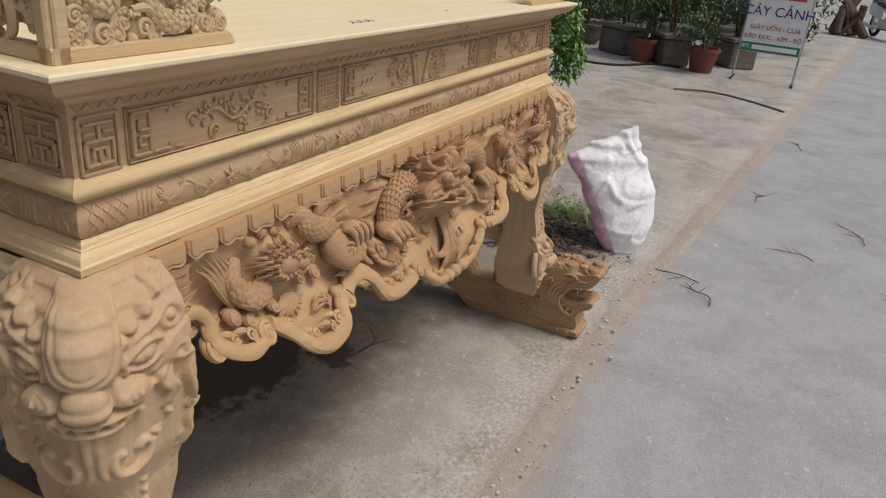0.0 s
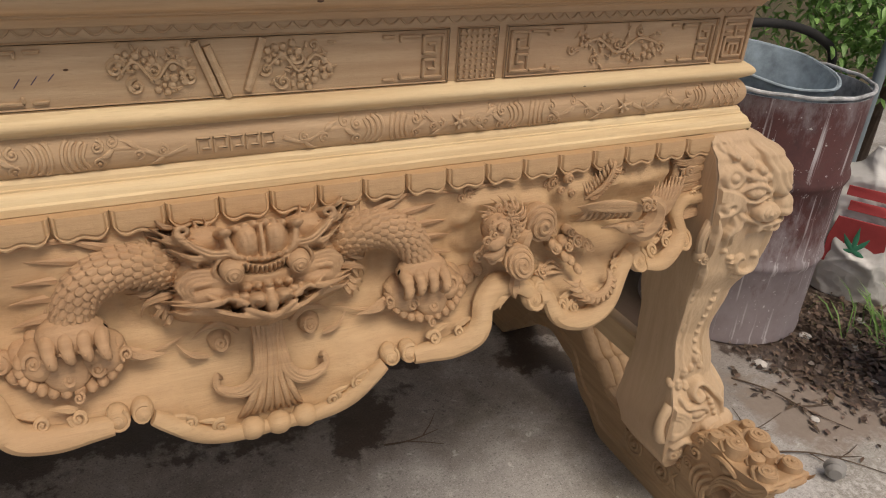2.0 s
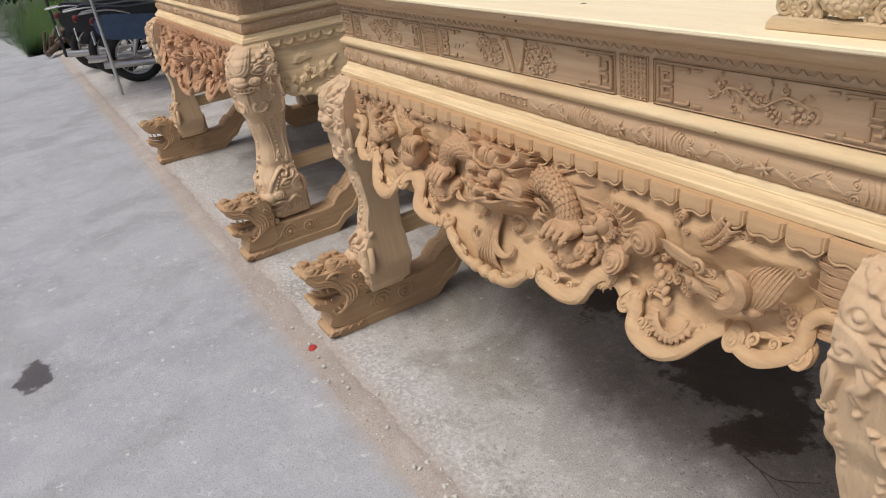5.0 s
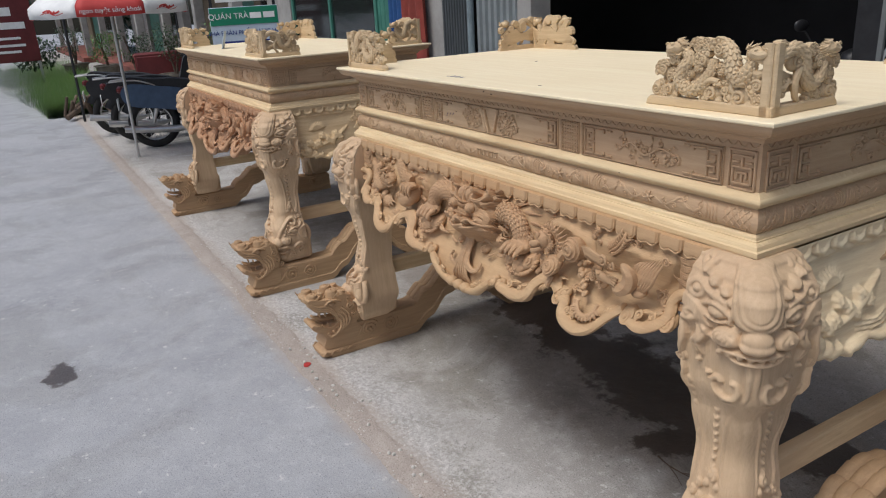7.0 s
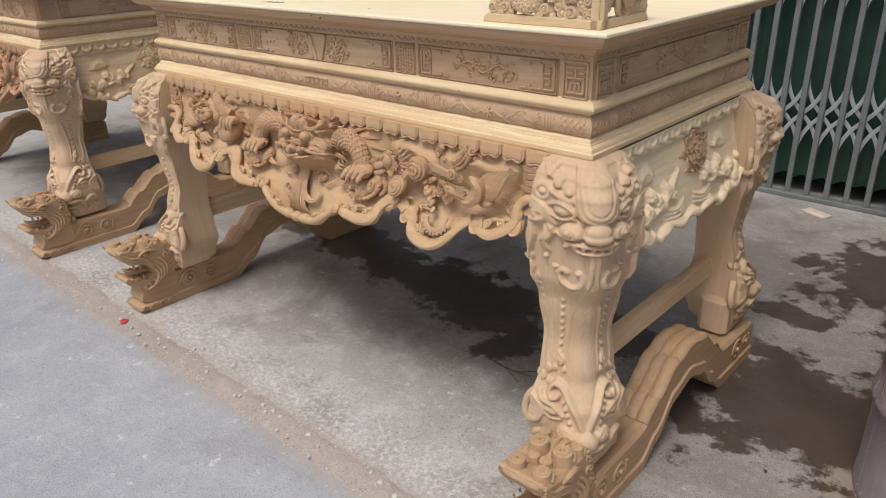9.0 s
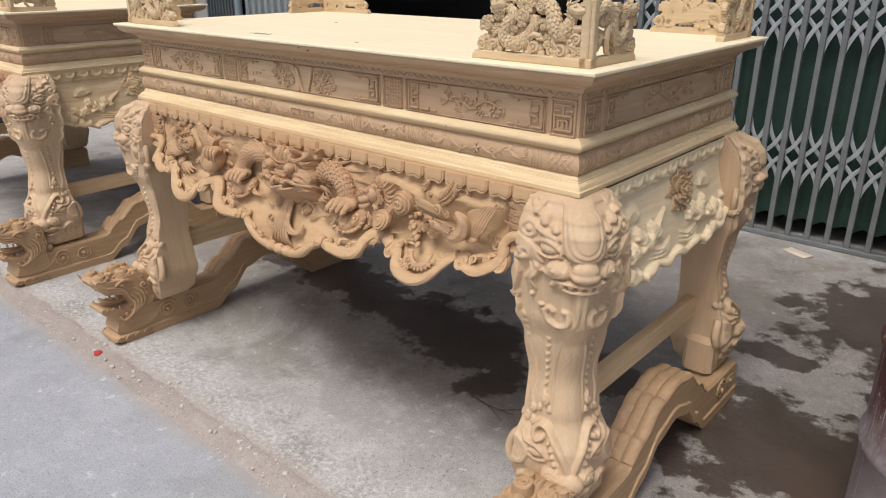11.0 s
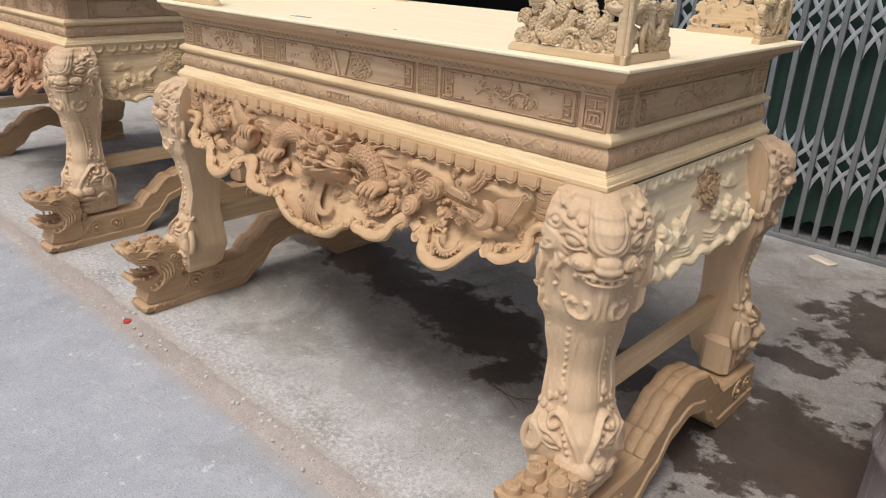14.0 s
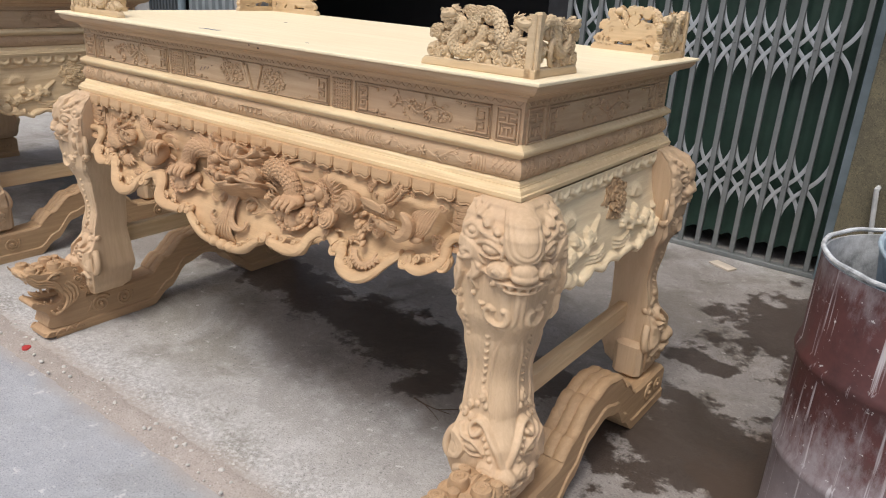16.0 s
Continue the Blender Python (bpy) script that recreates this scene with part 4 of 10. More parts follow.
    return [("dragon_head", skull), ("lower_jaw", jaw), ("toe_plinth", toe), ("curls", top), ("tongue", tongue), ("strands", trim[0]), ("strands", trim[1])]


def base_scrolls():
    """Low spirals on both flanks of the sled and the tail curls of its far end."""
    f = Form()
    for side in (1, -1):
        g = Form(lambda a, b, c: ((BX1 - 0.006 + c) if side > 0 else (BX0 + 0.006 - c), a, b))
        for y, r, q in ((-0.02, 0.038, 1), (0.085, 0.034, -1), (0.90, 0.034, 1), (0.98, 0.028, -1)):
            g.volute((y, 0.088, -0.001), r * 1.12, 2.0, 0.5, q, 0.16, 0.12, 7)
        g.flame(curve([(-0.09, 0.06, 0), (-0.06, 0.10, 0.003), (-0.075, 0.13, 0.0)], 4), 0.008)
        f.v, n = f.v + g.v, len(f.v)
        f.f += [tuple(i + n for i in (q if side > 0 else q[::-1])) for q in g.f]
    return f


# --- the front apron ---
RIM = [(0, 0.632), (0.06, 0.635), (0.11, 0.650), (0.15, 0.682), (0.195, 0.706), (0.25, 0.702), (0.29, 0.700), (0.335, 0.710), (0.354, 0.728), (0.385, 0.752), (0.43, 0.754), (0.462, 0.740), (0.486, 0.730),
       (0.50, 0.710), (0.56, 0.695), (0.605, 0.715), (0.645, 0.752), (0.69, 0.768), (0.745, 0.760), (0.785, 0.782), (0.802, 0.826), (0.825, 0.846), (0.886, 0.842)]


def belly(z):
    """How far the apron swells towards its lower rim."""
    k = min(1, max(0, (0.87 - z) / 0.2))
    return 0.006 + 0.092 * k * k * (3 - 2 * k)


def put_apron(x, z, h):
    return (x, -(belly(z) + h), z)


def apron_form(carvings):
    """The board of the apron; its face rises softly to meet the carvings that are cut from it."""
    nx, nz = 442, 90
    xs, zs = np.linspace(-0.884, 0.884, nx), np.linspace(0.60, 0.978, nz)
    lift = np.zeros((nz, nx))
    for form in carvings:
        for x, y, z in form.v:
            h = min(-y - belly(z), 0.055)
            if h > 0:
                i, j = int((x + 0.884) / 1.768 * (nx - 1) + 0.5), int((z - 0.60) / 0.378 * (nz - 1) + 0.5)
                if 0 <= i < nx and 0 <= j < nz and h > lift[j, i]:
                    lift[j, i] = h
    for _ in range(2):                                                        # close the gaps between points, then soften
        p = np.pad(lift, 1, "edge")
        lift = np.maximum.reduce([lift, p[:-2, 1:-1], p[2:, 1:-1], p[1:-1, :-2], p[1:-1, 2:]])
    for _ in range(7):
        p = np.pad(lift, 1, "edge")
        lift = (2 * lift + p[:-2, 1:-1] + p[2:, 1:-1] + p[1:-1, :-2] + p[1:-1, 2:]) / 6
    noise.seed_set(12)
    f, front = Form(), []
    for i, x in enumerate(xs):
        zb = lerp_table(RIM, abs(x))[0]
        col = [zb + (0.977 - zb) * k / 44 for k in range(45)]
        row = []
        for z in col:
            j = (z - 0.60) / 0.378 * (nz - 1)
            j0 = min(nz - 2, max(0, int(j)))
            up = lift[j0, i] + (lift[j0 + 1, i] - lift[j0, i]) * (j - j0)
            fade = min(1, max(0, (0.938 - z) / 0.026))
            q = 0.018 * math.sin(math.pi * min(1, (z - zb) / 0.16)) - 0.34 * up * fade
            q += 0.0011 * noise.noise(Vector((x * 26, z * 70, 1.0))) + 0.0006 * noise.noise(Vector((x * 90, z * 120, 4.0)))
            row.append((x, -belly(z) + q, z))
        front.append(row + [(x, 0.03, 0.977), (x, 0.03, (0.977 + zb) / 2), (x, -0.03, zb)])
    noise.seed_set(1)
    return f.rings(front, True, True)


def rim_form():
    """The rounded scrolling lip of the apron with its volutes."""
    f = Form(lambda x, z, h: put_apron(x + 0.007, z + 0.006, h + 0.010))
    for sx in (1, -1):
        runs = [([(0, 0.634), (0.06, 0.636), (0.11, 0.650), (0.150, 0.680), (0.172, 0.695)], 0.013),
                ([(0.222, 0.697), (0.25, 0.697), (0.29, 0.696), (0.332, 0.706), (0.350, 0.724), (0.360, 0.748), (0.388, 0.770), (0.426, 0.768), (0.452, 0.752)], 0.0165),
                ([(0.470, 0.742), (0.486, 0.738), (0.494, 0.714), (0.517, 0.698), (0.560, 0.692), (0.605, 0.711), (0.645, 0.752), (0.676, 0.778)], 0.0155),
                ([(0.706, 0.758), (0.745, 0.755), (0.785, 0.776), (0.803, 0.800), (0.800, 0.830), (0.825, 0.852), (0.884, 0.848)], 0.0135)]
        for run, r in runs:
            p = curve([(sx * x, z, 0.008) for x, z in run], 6)
            k = len(p) - 1
            f.tube(p, [r * (0.72 + 0.36 * math.sin(math.pi * i / k)) for i in range(k + 1)], 10)
        for x, z, r, s in ((0.184, 0.704, 0.0150, -1), (0.216, 0.702, 0.0160, 1), (0.458, 0.742, 0.022, -1), (0.474, 0.752, 0.014, 1), (0.693, 0.766, 0.022, -1), (0.806, 0.784, 0.021, -1), (0.340, 0.708, 0.017, 1)):
            f.blob((sx * x, z, 0.0), (r * 1.05, r * 1.05, 0.016), 16, 8)
            f.volute((sx * x, z, 0.011), r * 0.90, 1.7, 1.0, s * sx, 0.20, 0.35)
        for q in range(3):
            f.flame(curve([(sx * (0.428 - 0.008 * q), 0.758, 0.002), (sx * (0.408 - 0.010 * q), 0.756 - 0.002 * q, 0.008), (sx * (0.394 - 0.008 * q), 0.742 - 0.002 * q, 0.006), (sx * (0.392 - 0.010 * q), 0.730 + 0.002 * q, 0.0)], 4), 0.0085)
    for sx in (1, -1):
        for k, x in enumerate((0.085, 0.125, 0.262, 0.305, 0.402, 0.425, 0.512, 0.535, 0.588, 0.632, 0.728, 0.762, 0.838)):
            z = lerp_table(RIM, x)[0] + 0.016
            f.volute((sx * x, z, 0.010), 0.0115 - 0.002 * (k % 2), 1.5, 1.0 + k, sx * (1 if k % 2 else -1), 0.34, 0.6)
            f.flame(curve([(sx * x, z + 0.006, 0.006), (sx * (x + 0.018), z + 0.012, 0.008), (sx * (x + 0.036), z + 0.010, 0.0)], 3), 0.0060)
    for x in (-0.040, 0.0, 0.040):
        f.blob((x, 0.636 + 0.04 * abs(x), 0.008), (0.0205, 0.0175, 0.018), 14, 8)
    return f


class Bag:
    """Named carvings that are cut out of one board."""

    def __init__(self, put):
        self.put, self.forms = put, []

    def piece(self, name, dx=0.0, dz=0.0, proud=0.98, out=0.0):
        f = Form(lambda x, z, h: self.put(x + dx, z + dz, h * proud + out))
        self.forms.append((name, f))
        return f

    def ready(self, name, form):
        self.forms.append((name, form))


def reeds(f, s):
    """Long grooved reeds that run in from the leg."""
    f.extrude([(s * 0.80, 0.846), (s * 0.886, 0.830), (s * 0.886, 0.948), (s * 0.80, 0.948)], -0.024, 0.002, 0.002)
    for k in range(7):
        z = 0.934 - 0.0175 * k
        for q in range(3):
            f.flame(curve([(s * 0.885, z - 0.0045 * q, 0.004 + 0.004 * (q == 1)), (s * 0.85, z + 0.004 - 0.0045 * q, 0.012), (s * 0.82, z - 0.0045 * q, 0.010), (s * (0.782 + 0.014 * ((k * 2) % 3) + 0.006 * q), z + 0.004 - 0.004 * q, 0.004)], 4), 0.0062)


def button(f, c, r):
    """A flat bun ringed by a groove, with a knob."""
    f.blob(c, (r, r, r * 0.62), 14, 7)
    f.tube([(c[0] + 0.66 * r * math.cos(0.5236 * k), c[1] + 0.66 * r * math.sin(0.5236 * k), c[2] + 0.46 * r) for k in range(13)], 0.19 * r, 6)
    f.blob((c[0], c[1], c[2] + 0.58 * r), (0.30 * r, 0.30 * r, 0.26 * r), 8, 5)


def claw(f, cx, cz, s, h):
    """A clawed foot closing on a lumpy heap of cloud."""
    P = lambda dx, dz: (cx + s * dx, cz + dz)
    for dx, dz, rx, rz in ((-0.030, -0.026, 0.034, 0.026), (0.012, -0.034, 0.034, 0.030), (0.044, -0.022, 0.026, 0.024)):
        f.blob((*P(dx, dz), h - 0.030), (rx, rz, 0.024), 16, 9)
    for k in range(15):                                                       # scalloped edge of the heap
        a = math.radians(165 + 14.5 * k)
        f.blob((*P(0.006 + 0.062 * math.cos(a), -0.026 + 0.036 * math.sin(a)), h - 0.026), (0.0085, 0.0078, 0.0115), 9, 6)
    for dx, dz, r in ((-0.024, -0.036, 0.0095), (0.012, -0.042, 0.0095), (0.050, -0.016, 0.0120), (-0.062, -0.026, 0.0085), (0.004, -0.064, 0.0070)):
        f.volute((*P(dx, dz), h - 0.010), r, 1.4, 1.0 + 50 * dx, s, 0.30, 0.7)
    f.flame(curve([(*P(-0.060, -0.030), h - 0.026), (*P(-0.084, -0.038), h - 0.022), (*P(-0.112, -0.044), h - 0.030)], 4), 0.0090)
    f.blob((*P(0.0, 0.014), h - 0.002), (0.044, 0.024, 0.028), 16, 9)
    for k in range(4):
        x = cx + s * (-0.036 + 0.0215 * k)
        z = cz + 0.007 - 0.003 * abs(k - 1.5)
        p = curve([(x, z + 0.010, h - 0.008), (x, z + 0.010, h + 0.018), (x - s * 0.001, z + 0.001, h + 0.030), (x - s * 0.004, z - 0.010, h + 0.026), (x - s * 0.007, z - 0.020, h + 0.010)], 4)
        f.tube(p, [0.0085, 0.009, 0.0095, 0.0102, 0.0105, 0.0102, 0.0092, 0.0082, 0.0076, 0.0078, 0.0075, 0.0068, 0.0058, 0.0048, 0.0036, 0.0024, 0.001], 12)
        f.tube([(x - 0.0085, z - 0.002, h + 0.026), (x, z - 0.003, h + 0.0385), (x + 0.0085, z - 0.002, h + 0.026)], 0.0016, 6)


LEAN = 0.55


class LeaningRelief(Relief):
    """A relief carved slantwise from above, so that forms overhang those below them; strokes are given by true height and depth."""

    def true(self, x, z, h, over=0.0):
        low = min(1, max(0, (0.880 - z) / 0.036))
        out = 1.12 * h + 0.010 + 0.012 * low
        return x, z + 0.012 + 0.006 * low - LEAN * (out + over - 0.085), out

    def segments(self, path, radii):
        R = [radii] * len(path) if isinstance(radii, (int, float)) else radii
        return Relief.segments(self, [self.true(*p, 0.5 * r) for p, r in zip(path, R)], R)

    def blob(self, c, r, n=10, m=6):
        return Relief.blob(self, self.true(*c, 0.6 * r[2]), (r[0], r[1], 1.12 * r[2]))


def dragon_face():
    """The dragon's head from the front, raised from one block: crest, brows, cheeks, muzzle and lips."""
    f = LeaningRelief(-0.165, 0.165, 0.776, 0.996, 301, 201)
    f.h -= 0.03
    f.blob((0, 0.880, 0), (0.088, 0.064, 0.058)).blob((0, 0.815, 0.010), (0.036, 0.024, 0.042))
    f.blob((0, 0.852, 0.012), (0.056, 0.036, 0.054)).blob((0, 0.832, 0.012), (0.050, 0.026, 0.054)).blob((0, 0.874, 0.006), (0.050, 0.030, 0.052))
    for sx in (1, -1):
        c = lambda x: sx * x
        f.blob((c(0.058), 0.848, 0.004), (0.050, 0.034, 0.050)).blob((c(0.070), 0.832, 0.0), (0.056, 0.028, 0.058)).blob((c(0.075), 0.905, 0.0), (0.050, 0.034, 0.036))
        f.blob((c(0.062), 0.862, -0.004), (0.060, 0.044, 0.050))
        # crest: two broad leaves either side of a post
        f.blob((c(0.0195), 0.914, 0.034), (0.0215, 0.033, 0.030))
        for k in range(3):
            f.blob((c(0.008 + 0.012 * k), 0.941 - 0.002 * k, 0.036), (0.0075, 0.0085, 0.012))
        for k in range(3):
            f.cut(curve([(c(0.012 + 0.007 * k), 0.903, 0.062), (c(0.012 + 0.009 * k), 0.922, 0.062), (c(0.014 + 0.011 * k), 0.938, 0.052)], 4), 0.0020, 0.0011)
        for k in range(4):
            f.blob((c(0.004 + 0.0085 * k), 0.9005 + 0.0004 * k * k, 0.064 - 0.001 * k), (0.0050, 0.0042, 0.0062))
        # horn with a flat knob
        f.tube(curve([(c(0.028), 0.899, 0.058), (c(0.040), 0.910, 0.062), (c(0.046), 0.926, 0.056), (c(0.048), 0.940, 0.050)], 5), [0.0066 - 0.00010 * k for k in range(16)], 8)
        f.blob((c(0.049), 0.944, 0.052), (0.0105, 0.0080, 0.0115))
        # socket in two folds
        for r, t, h in ((0.0285, 0.0046, 0.050), (0.0220, 0.0036, 0.058)):
            f.tube([(c(0.0455) + r * math.cos(0.262 * k), 0.889 + 0.86 * r * math.sin(0.262 * k), h) for k in range(25)], t, 8)
        # brow: a lick that ends in a curl, and pointed leaves
        f.tube(curve([(c(0.044), 0.914, 0.058), (c(0.064), 0.913, 0.056), (c(0.082), 0.920, 0.050), (c(0.098), 0.930, 0.044), (c(0.1075), 0.940, 0.040), (c(0.104), 0.949, 0.038), (c(0.095), 0.947, 0.038), (c(0.095), 0.940, 0.038), (c(0.101), 0.940, 0.040)], 5), [0.0080 - 0.00011 * k for k in range(41)], 8)
        f.cut(curve([(c(0.050), 0.915, 0.063), (c(0.070), 0.916, 0.060), (c(0.088), 0.925, 0.053), (c(0.100), 0.936, 0.047)], 5), 0.0018, 0.0030)
        for x0, z0, x1, z1, x2, z2, w, h in ((0.066, 0.904, 0.092, 0.909, 0.126, 0.918, 0.0080, 0.050), (0.072, 0.899, 0.090, 0.897, 0.104, 0.902, 0.0058, 0.048), (0.086, 0.926, 0.112, 0.930, 0.146, 0.944, 0.0072, 0.030),
                                             (0.096, 0.918, 0.122, 0.926, 0.150, 0.930, 0.0060, 0.026), (0.110, 0.942, 0.124, 0.948, 0.138, 0.960, 0.0062, 0.020), (0.072, 0.926, 0.080, 0.938, 0.088, 0.950, 0.0050, 0.016), (0.062, 0.924, 0.066, 0.938, 0.070, 0.950, 0.0044, 0.014)):
            f.flame(curve([(c(x0), z0, h), (c(x1), z1, h), (c(x2), z2, h - 0.022)], 5), w)
            f.cut(curve([(c(x0), z0, h + 0.003), (c(x1), z1, h + 0.003), (c(x2), z2, h - 0.020)], 5), 0.0014, 0.0020)
        f.cut([(c(0.074), 0.8935, 0.046), (c(0.080), 0.8930, 0.044)], 0.0075, 0.018)
        # cheek: a shell of folds, toothed behind
        for q in range(4):
            r = 1 - 0.21 * q
            f.tube(curve([(c(0.062 + 0.004 * q), 0.872 - 0.001 * q, 0.048), (c(0.074), 0.858 + 0.026 * r, 0.050 + 0.001 * q), (c(0.086 + 0.014 * r), 0.857 + 0.026 * r, 0.046 + 0.002 * q), (c(0.088 + 0.028 * r), 0.857 + 0.006 * r, 0.040 + 0.003 * q), (c(0.088 + 0.022 * r), 0.852 - 0.008 * r, 0.040 + 0.003 * q)], 6), [0.0024 + 0.0034 * math.sin(math.pi * min(1, 0.12 + k / 26)) for k in range(25)], 8)
        for k in range(10):
            z = 0.903 - 0.0068 * k
            x = 0.108 + 0.010 * math.sin(math.pi * k / 9)
            f.flame([(c(x), z, 0.026), (c(x + 0.011), z + 0.001, 0.026), (c(x + 0.024 + 0.004 * (k % 2)), z + 0.002 - 0.0006 * k, 0.010)], 0.0031)
        # wavy lip over the open corner of the mouth
        f.cut(curve([(c(0.044), 0.8365, 0.064), (c(0.054), 0.840, 0.060), (c(0.066), 0.838, 0.056)], 4), 0.0080, 0.014)
        f.tube(curve([(c(0.034), 0.843, 0.076), (c(0.046), 0.850, 0.074), (c(0.056), 0.850, 0.068), (c(0.064), 0.845, 0.066), (c(0.074), 0.850, 0.062), (c(0.084), 0.852, 0.052)], 5), 0.0044, 8)
        f.tube(curve([(c(0.010), 0.820, 0.072), (c(0.034), 0.824, 0.072), (c(0.056), 0.827, 0.066), (c(0.084), 0.834, 0.054), (c(0.112), 0.838, 0.040), (c(0.138), 0.834, 0.022)], 5), [0.0062 - 0.00016 * k for k in range(26)], 8)
        f.cut(curve([(c(0.040), 0.8255, 0.074), (c(0.070), 0.8305, 0.063), (c(0.110), 0.838, 0.044)], 5), 0.0014, 0.0028)
        for k in range(6):
            f.flame(curve([(c(0.052 + 0.009 * k), 0.823 + 0.0014 * k, 0.050), (c(0.070 + 0.009 * k), 0.815 + 0.002 * k, 0.044), (c(0.090 + 0.010 * k), 0.811 + 0.003 * k, 0.024)], 4), 0.0046)
        # muzzle: nostril lobe, balls
        f.blob((c(0.0175), 0.848, 0.070), (0.0140, 0.0125, 0.022))
        for x, z, r, h in ((0.034, 0.851, 0.0082, 0.070), (0.041, 0.843, 0.0072, 0.068), (0.029, 0.862, 0.0072, 0.066), (0.014, 0.864, 0.0062, 0.070), (0.045, 0.852, 0.0055, 0.064)):
            f.blob((c(x), z, h), (r, r, r * 1.15))
        f.cut([(c(0.0185), 0.8440, 0.086), (c(0.0215), 0.8452, 0.084)], 0.0062, 0.017)
        f.cut(curve([(c(0.0075), 0.866, 0.072), (c(0.0085), 0.852, 0.082), (c(0.004), 0.838, 0.086)], 4), 0.0020, 0.0040)
    # crest post, toothed fringe, bridge, upper lip, teeth
    f.tube([(0, 0.898, 0.062), (0, 0.922, 0.058), (0, 0.942, 0.046)], [0.0040, 0.0038, 0.0044], 8)
    f.cut([(0.0055, 0.906, 0.060), (0.0055, 0.936, 0.050)], 0.0024, 0.007).cut([(-0.0055, 0.906, 0.060), (-0.0055, 0.936, 0.050)], 0.0024, 0.007)
    f.tube(curve([(-0.036, 0.899, 0.064), (0, 0.8925, 0.072), (0.036, 0.899, 0.064)], 6), 0.0038, 8)
    f.cut(curve([(-0.030, 0.8845, 0.054), (0, 0.8785, 0.056), (0.030, 0.8845, 0.054)], 5), 0.0085, 0.012)
    for k in range(11):
        u = (k - 5) / 5
        f.flame([(0.031 * u, 0.8935 + 0.0052 * u * u, 0.075 - 0.006 * u * u), (0.031 * u, 0.8875 + 0.0052 * u * u, 0.074 - 0.006 * u * u), (0.030 * u, 0.8790 + 0.0052 * u * u, 0.068 - 0.006 * u * u)], 0.0033)
    f.tube(curve([(0, 0.872, 0.058), (0, 0.858, 0.072), (0, 0.844, 0.082), (0, 0.837, 0.080)], 5), [0.0075] * 8 + [0.0085] * 8, 8)
    f.blob((0, 0.8665, 0.074), (0.0062, 0.0058, 0.009))
    f.tube(curve([(-0.034, 0.833, 0.072), (-0.016, 0.829, 0.080), (0, 0.825, 0.084), (0.016, 0.829, 0.080), (0.034, 0.833, 0.072)], 5), 0.0050, 8)
    for k in range(9):
        u = (k - 4) / 4
        f.flame([(0.022 * u, 0.821 + 0.004 * u * u, 0.072), (0.026 * u, 0.813 + 0.006 * u * u, 0.072 - 0.004 * abs(u)), (0.033 * u, 0.803 + 0.008 * u * u, 0.058)], 0.0040 + 0.0018 * u * u)
    f.soften(1)
    noise.seed_set(5)
    for j in range(len(f.w)):
        for i in range(len(f.u)):
            f.h[j, i] += 0.0007 * noise.noise(Vector((f.u[i] * 120, f.w[j] * 120, 0)))
    noise.seed_set(1)
    return f.skin(lambda x, z, h: put_apron(x + 0.008, z + LEAN * (h - 0.085), h), 1, -0.012)


